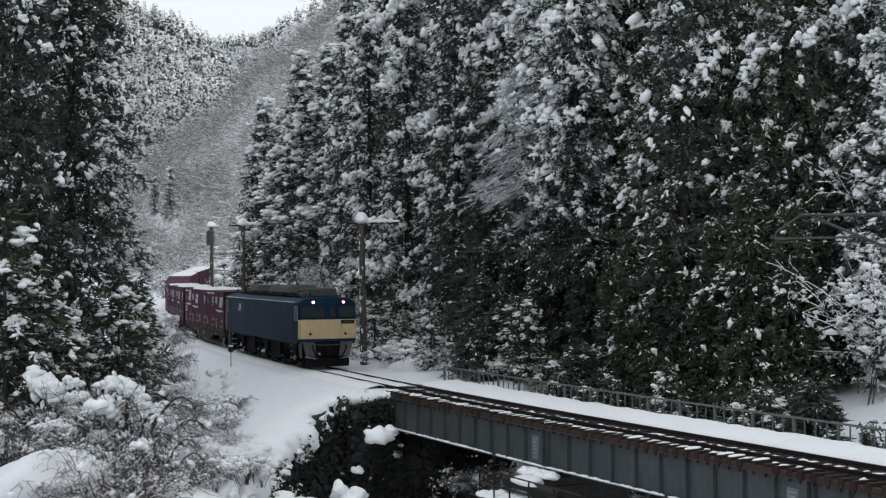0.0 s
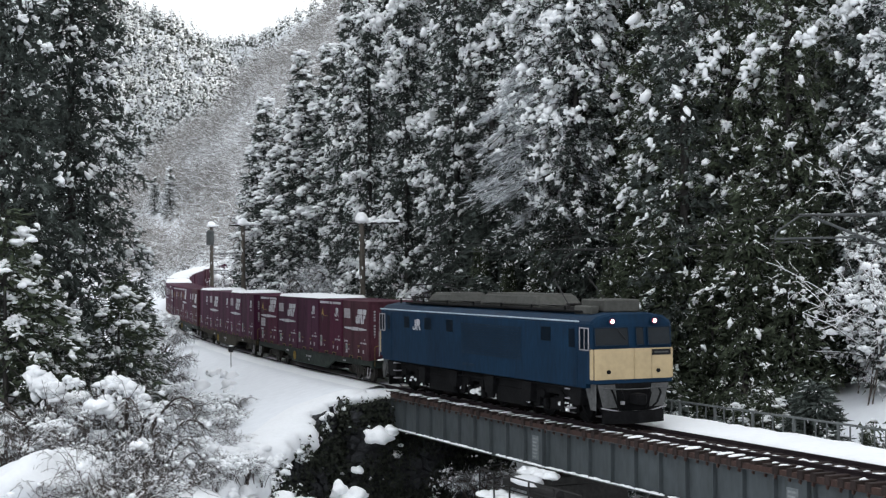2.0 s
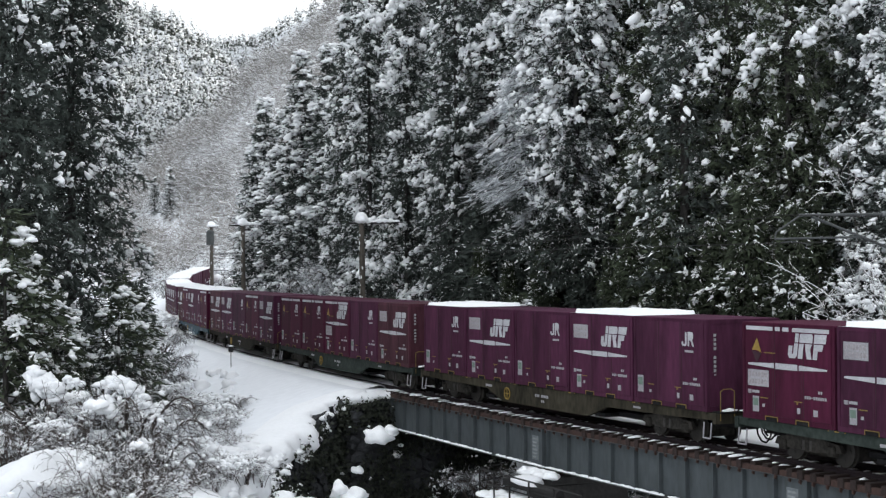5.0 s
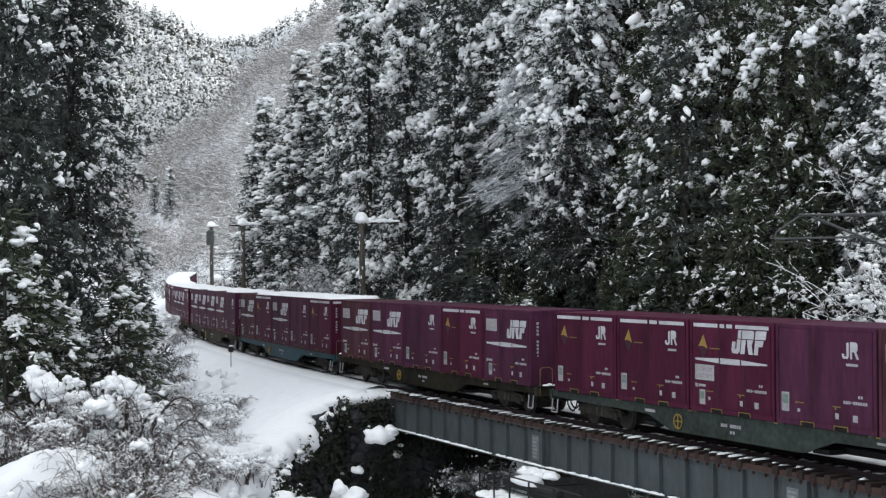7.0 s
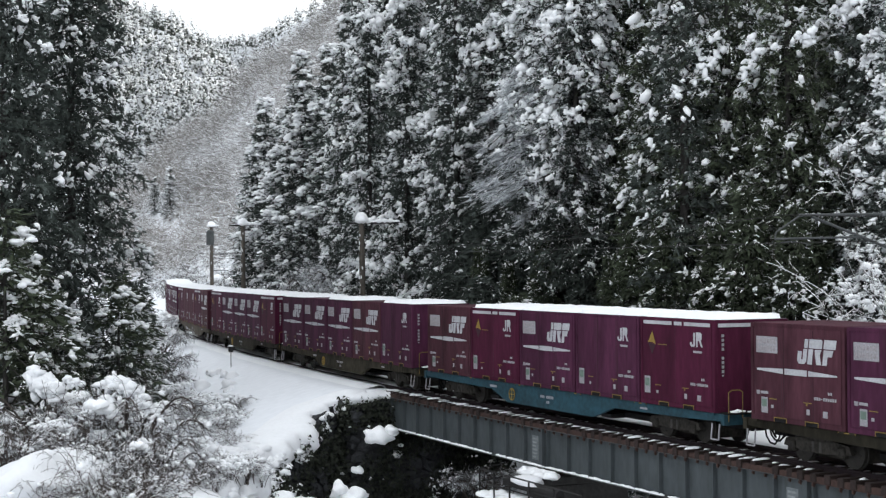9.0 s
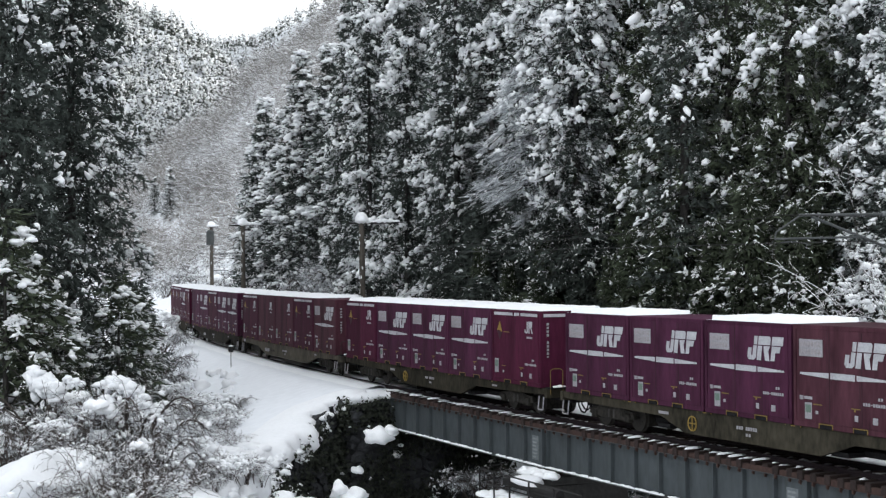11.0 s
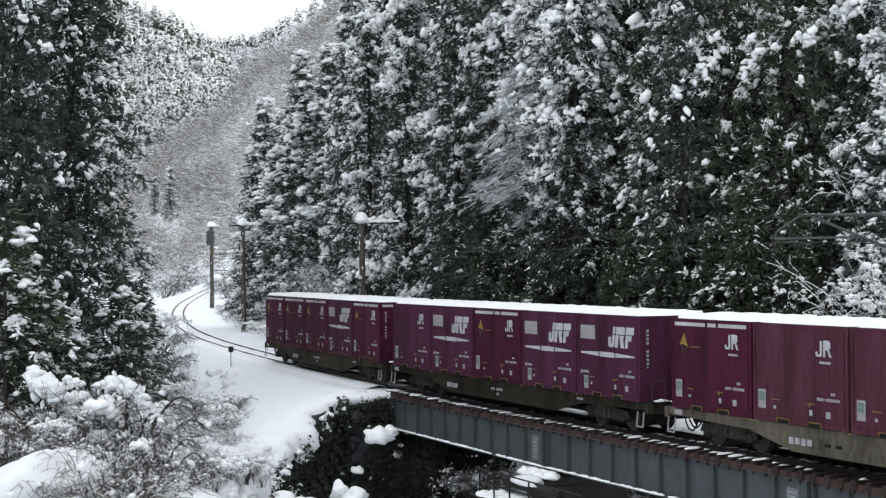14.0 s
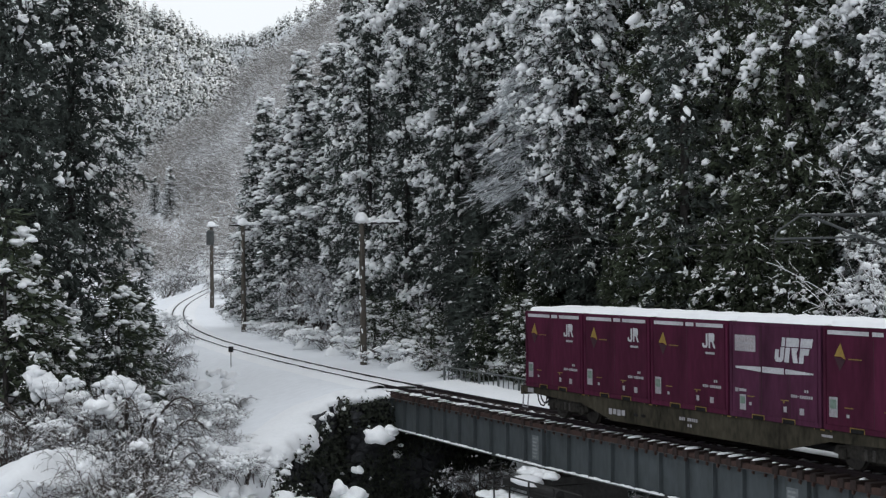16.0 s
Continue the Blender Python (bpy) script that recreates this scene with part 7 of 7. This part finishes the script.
def build_shrubs():
    U = lambda px: (px - 784) / 2680
    rng = np.random.default_rng(88)
    put = lambda k, px, d, size: plant(SHRUB[k], U(px), d, size, float(rng.uniform(0, 360)))
    # thicket at the foot of the near bank
    bush = lambda k, px, d, size, sink=0.25, wide=1.0: plant(THICKET[k], U(px), d, size, float(rng.uniform(0, 360)), wide=wide, sink=sink * size)
    for k, px, d, size in ((0, 228, 55, 1.25), (0, 80, 57, 1.2), (2, 140, 59, 1.0), (1, 165, 54, 1.15), (1, 40, 56, 1.1), (1, 110, 53, 0.95), (1, 240, 54, 1.0), (2, 20, 60, 1.1),
                           (0, 275, 51, 0.7), (1, 215, 50, 0.8), (1, 262, 49, 0.7), (2, 255, 64, 0.8), (1, 180, 64, 1.1), (0, 15, 52, 0.9), (2, 285, 62, 0.5)):
        bush(k, px, d, size)
    for i in range(12):
        plant(BRUSH, U(float(rng.uniform(0, 275))), float(rng.uniform(47, 62)), float(rng.uniform(0.6, 1.1)), float(rng.uniform(0, 360)))
    for i in range(8):
        put(int(rng.choice([0, 1])), float(rng.uniform(-20, 265)), float(rng.uniform(47, 66)), float(rng.uniform(0.6, 1.1)))
    for k, px, d, size in ((2, 392, 64, 0.42), (2, 368, 66, 0.5), (2, 350, 68, 0.5), (2, 345, 62, 0.45), (2, 292, 73, 0.7), (1, 285, 84, 1.0), (1, 288, 98, 1.0), (2, 282, 115, 1.0), (1, 268, 76, 1.0)):
        bush(k, px, d, size)
    # thickets along the far side of the track
    for px, d, size in ((548, 114, 1.0), (592, 108, 0.95), (622, 105, 0.7), (506, 123, 0.8), (468, 136, 0.75), (655, 99, 0.55), (30, 63, 0.55)):
        bush(3, px, d, size, 0.3)
    # bushes poking through the rim of snow over the abutment
    for k, x, y, z, size in ((2, -7.2, 51.5, -2.38, 0.42), (0, -6.75, 52.2, -2.45, 0.34), (1, -7.6, 50.2, -2.55, 0.36), (0, -8.2, 50.2, -2.40, 0.40), (2, -6.4, 52.8, -2.62, 0.30), (0, -7.9, 51.4, -2.32, 0.26)):
        plant(THICKET[k], x / y, y, size, float(rng.uniform(0, 360)), z=z)
    for px, d, size in ((350, 52, 0.6), (395, 53, 0.5), (430, 54.5, 0.45), (455, 55.5, 0.4), (375, 60, 0.55), (388, 62, 0.6)):
        plant(BRUSH, U(px), d, size, float(rng.uniform(0, 360)), sink=-0.15)
    for k, px, d, size in ((2, 395, 62.5, 0.4), (2, 362, 61, 0.3), (1, 420, 66, 0.4), (2, 340, 66, 0.5)):
        bush(k, px, d, size, 0.5)
    for k, px, d, size in ((2, 560, 112, 1.1), (1, 520, 120, 1.3), (2, 492, 126, 1.2), (1, 470, 136, 1.4), (2, 596, 108, 0.9), (2, 640, 101, 1.0), (1, 430, 172, 1.6), (2, 450, 160, 1.4), (1, 408, 200, 1.6),
                           (1, 665, 97, 1.2), (2, 700, 93, 0.9), (2, 735, 89, 1.0), (1, 770, 86, 1.2), (2, 610, 112, 1.4), (1, 575, 118, 1.5), (2, 398, 220, 2.0), (1, 383, 250, 2.0)):
        bush(k, px, d, size)
    for i in range(26):
        q = on_track(-128 + 104 * (i + float(rng.random())) / 26, float(rng.uniform(5.2, 6.3)))
        bush(2 if i % 3 else 1, 784 + 2680 * q.x / q.y, q.y, float(rng.uniform(0.5, 1.0)), 0.8, 1.3)
    for k, px, d, size in ((1, 345, 300, 2.0), (1, 325, 285, 2.2), (1, 305, 270, 2.0), (1, 292, 240, 2.0), (0, 335, 320, 1.8)):
        bush(k, px, d, size, 0.5)
    # under the bridge; the dark cedars are added to stand for forest shade
    for px, d, size in ((1082, 58, 0.4), (1112, 57, 0.36), (1142, 57.5, 0.42), (1175, 56.5, 0.4), (1215, 56, 0.4), (1260, 55, 0.4)):
        plant(SHADE, U(px), d, size, float(rng.uniform(0, 360)), z=-4.2, wide=1.3)
    for px, d, k, size in ((1150, 62, 1, 0.8),):
        put(k, px, d, size)
    for px, d, size in ((848, 60, 0.5), (880, 60.5, 0.46), (820, 63, 0.4)):
        plant(THICKET[1], U(px), d, size * 1.7, float(rng.uniform(0, 360)), z=-4.6)
    # along the forest edge beyond the track
    for i in range(9):
        p = on_track(float(rng.uniform(-20, 8)), float(rng.uniform(5.5, 11)))
        put(int(rng.choice([1, 2, 2])), 784 + 2680 * p.x / p.y, p.y, float(rng.uniform(0.8, 1.5)))
    for px, d, size in ((392, 235, 2.6), (412, 215, 2.4), (438, 200, 2.2)):
        put(3, px, d, size)
    for i in range(9):
        plant(BRUSH, U(float(rng.uniform(100, 285))), float(rng.uniform(45, 53)), float(rng.uniform(0.8, 1.2)), float(rng.uniform(0, 360)))
    for px, d, k, size in ((1540, 55, 0, 1.0), (1590, 54, 1, 1.05), (1515, 57, 1, 0.6)):
        plant(BARE[k], U(px), d, size, float(rng.uniform(0, 360)))


build_shrubs()


# ---------------------------------------------------------------- woods on the hills
def hill_woods():
    rng = np.random.default_rng(55)
    # snowy conifers on the far slope
    n = 4200
    e, r = rng.uniform(-16, -6.5, n), rng.uniform(600, 985, n)
    e2, r2_ = rng.uniform(-10.5, -3, 1800), rng.uniform(1220, 1530, 1800)
    e, r = np.concatenate([e, e2]), np.concatenate([r, r2_])
    n = len(e)
    x, y = r * np.sin(np.radians(e)), r * np.cos(np.radians(e))
    z = height(x, y)
    fol, sn = Soup(), Soup()
    hh, k = rng.uniform(9, 15, n), 22
    i = np.repeat(np.arange(n), k)
    t = rng.random(n * k) ** 0.8
    a = rng.uniform(0, math.tau, n * k)
    rad = 0.22 * hh[i] * (1 - t) + 0.2
    p = np.stack([x[i] + rad * 0.5 * np.cos(a), y[i] + rad * 0.5 * np.sin(a), z[i] + hh[i] * t], -1)
    w = np.stack([np.cos(a), np.sin(a), -0.5 + 0 * a], -1) + rng.normal(0, 0.3, (n * k, 3))
    cards(fol, rng, p, w, rad * 1.1 + 0.3, rad * 0.35 + 0.2)
    pick = np.nonzero(rng.random(n * k) < np.where(r[i] < 1100, 0.22, 0.16))[0]
    tongues(sn, rng, p[pick] + [0, 0, 0.4], w[pick] * [1, 1, 0.2], (rad * 0.75 + 0.8)[pick], 1, 0.35, 0.3, 0.25, KNOB)
    tagged(seat("hill_conifers", fol.mesh("hill_conifers"), LEAF_FAR), "conifer plantation covering the far hillside", "woods", kind="stuff")
    tagged(seat("hill_conifer_snow", sn.mesh("hill_conifer_snow"), SNOW_CLUMP), "snow caught on the hillside conifers", "snow", kind="stuff")
    # an unseen dark wood up the left slope, added to block skylight
    n, k = 900, 30
    e, r = rng.uniform(-64, -23, n), 60 + 190 * rng.random(n) ** 0.8
    x, y = r * np.sin(np.radians(e)), r * np.cos(np.radians(e))
    z = height(x, y)
    hh = rng.uniform(15, 25, n)
    so, sn = Soup(), Soup()
    i = np.repeat(np.arange(n), k)
    t = rng.random(n * k)
    a = rng.uniform(0, math.tau, n * k)
    rad = 0.17 * hh[i] * (1 - t) + 0.3
    p = np.stack([x[i] + rad * 0.4 * np.cos(a), y[i] + rad * 0.4 * np.sin(a), z[i] + hh[i] * t * 0.96], -1)
    w = np.stack([np.cos(a), np.sin(a), -0.5 + 0 * a], -1) + rng.normal(0, 0.3, (n * k, 3))
    cards(so, rng, p, w, rad * 1.2 + 0.4, rad * 0.4 + 0.25)
    pick = rng.random(n * k) < 0.3
    cards(sn, rng, p[pick] + [0, 0, 0.4], w[pick] * [1, 1, 0.2], (rad * 0.7 + 0.3)[pick], (rad * 0.3 + 0.2)[pick])
    tagged(seat("slope_conifers", so.mesh("slope_conifers"), LEAF), "unseen dark conifers added to block skylight from the left", "woods", kind="stuff")
    tagged(seat("slope_conifer_snow", sn.mesh("slope_conifer_snow"), SNOW_CLUMP), "snow on the unseen conifers added on the left", "snow", kind="stuff")
    # grey-brown leafless woods on the nearer slope
    n = 11000
    e = rng.uniform(-12.5, 2, n)
    lo = np.interp(e, [-14, -9, -7, -5, 0, 3], [330, 345, 300, 200, 140, 120])
    r = lo + (600 - lo) * rng.random(n) ** 0.65
    x, y = r * np.sin(np.radians(e)), r * np.cos(np.radians(e))
    z = height(x, y)
    # trees stand in drifts: a leaning stem, then a round head of fine upswept twigs
    thick = lumps(x, y, 60, 12) + 0.6 * lumps(x, y, 22, 13)
    keep = thick + rng.normal(0, 0.3, n) > -0.45
    # a small clearing before each conifer of the slope
    for px, d, size in SLOPE_CONIFERS:
        keep &= ~((np.abs(x - (px - 784) / 2680 * y) < 5 * size) & (np.abs(y - d + 22) < 30))
    x, y, z, r = x[keep], y[keep], z[keep], r[keep]
    n = len(x)
    so, sn = Soup(), Soup()
    hh, k = rng.uniform(6, 11, n) * (1 + 0.4 * (rng.random(n) < 0.2)), 24
    i = np.repeat(np.arange(n), k)
    lean = rng.normal(-0.10, 0.22, n)
    t = rng.uniform(0.05, 0.85, n * k)
    spin = rng.uniform(0, math.tau, n * k)
    p = np.stack([x[i] + (lean * hh)[i] * t + 0.10 * hh[i] * np.cos(spin) * t, y[i] + 0.10 * hh[i] * np.sin(spin) * t, z[i] + hh[i] * t], -1)
    w = np.stack([np.cos(spin) + 2 * lean[i], np.sin(spin), rng.uniform(0.0, 0.9, n * k)], -1)
    w += rng.normal(0, 0.35, (n * k, 3))
    L = hh[i] * rng.uniform(0.10, 0.42, n * k)
    cards(so, rng, p, w, L, 0.006 * L + 0.045)
    white = (lumps(x, y, 35, 14) + rng.normal(0, 0.3, n))[i]
    pick = rng.random(n * k) < np.clip(0.27 + 0.7 * white, 0.06, 0.9)
    cards(sn, rng, p[pick] + [0, 0, 0.2], w[pick] * [1, 1, 0.6], L[pick] * 0.75, 0.012 * L[pick] + 0.065)
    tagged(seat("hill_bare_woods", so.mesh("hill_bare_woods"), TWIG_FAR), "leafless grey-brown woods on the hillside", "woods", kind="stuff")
    tagged(seat("hill_bare_snow", sn.mesh("hill_bare_snow"), SNOW_CLUMP), "thin snow on the leafless woods", "snow", kind="stuff")


hill_woods()

# ---------------------------------------------------------------- what moves
def motions():
    times = [k * 0.5 for k in range(33)]
    s0 = LOCO_FRONT - 8.7
    walk(LOCO, [(t, chord(s0 + travelled(t), 13.0)) for t in times])
    poses = {}
    for w, (ob, mid) in enumerate(WAGONS):
        poses[w] = [(t, chord(mid + travelled(t), 14.2)) for t in times]
        walk(ob, poses[w])
    # wheels roll: one row for every frame
    ticks = [k / FPS for k in range(int(16 * FPS) + 1)]
    way = [travelled(t) for t in ticks]
    for ob in [LOCO] + [w[0] for w in WAGONS]:
        for ws in [c for c in ob.children_recursive if c.name.startswith("wheelset")]:
            x, y, r = ws.location
            walk(ws, [(t, pose(x, y, r) @ Matrix.Rotation(d / r, 4, "Y")) for t, d in zip(ticks, way)])
    for c, w, m in BOXES:
        walk(c, [(t, p @ m) for t, p in poses[w]])


motions()
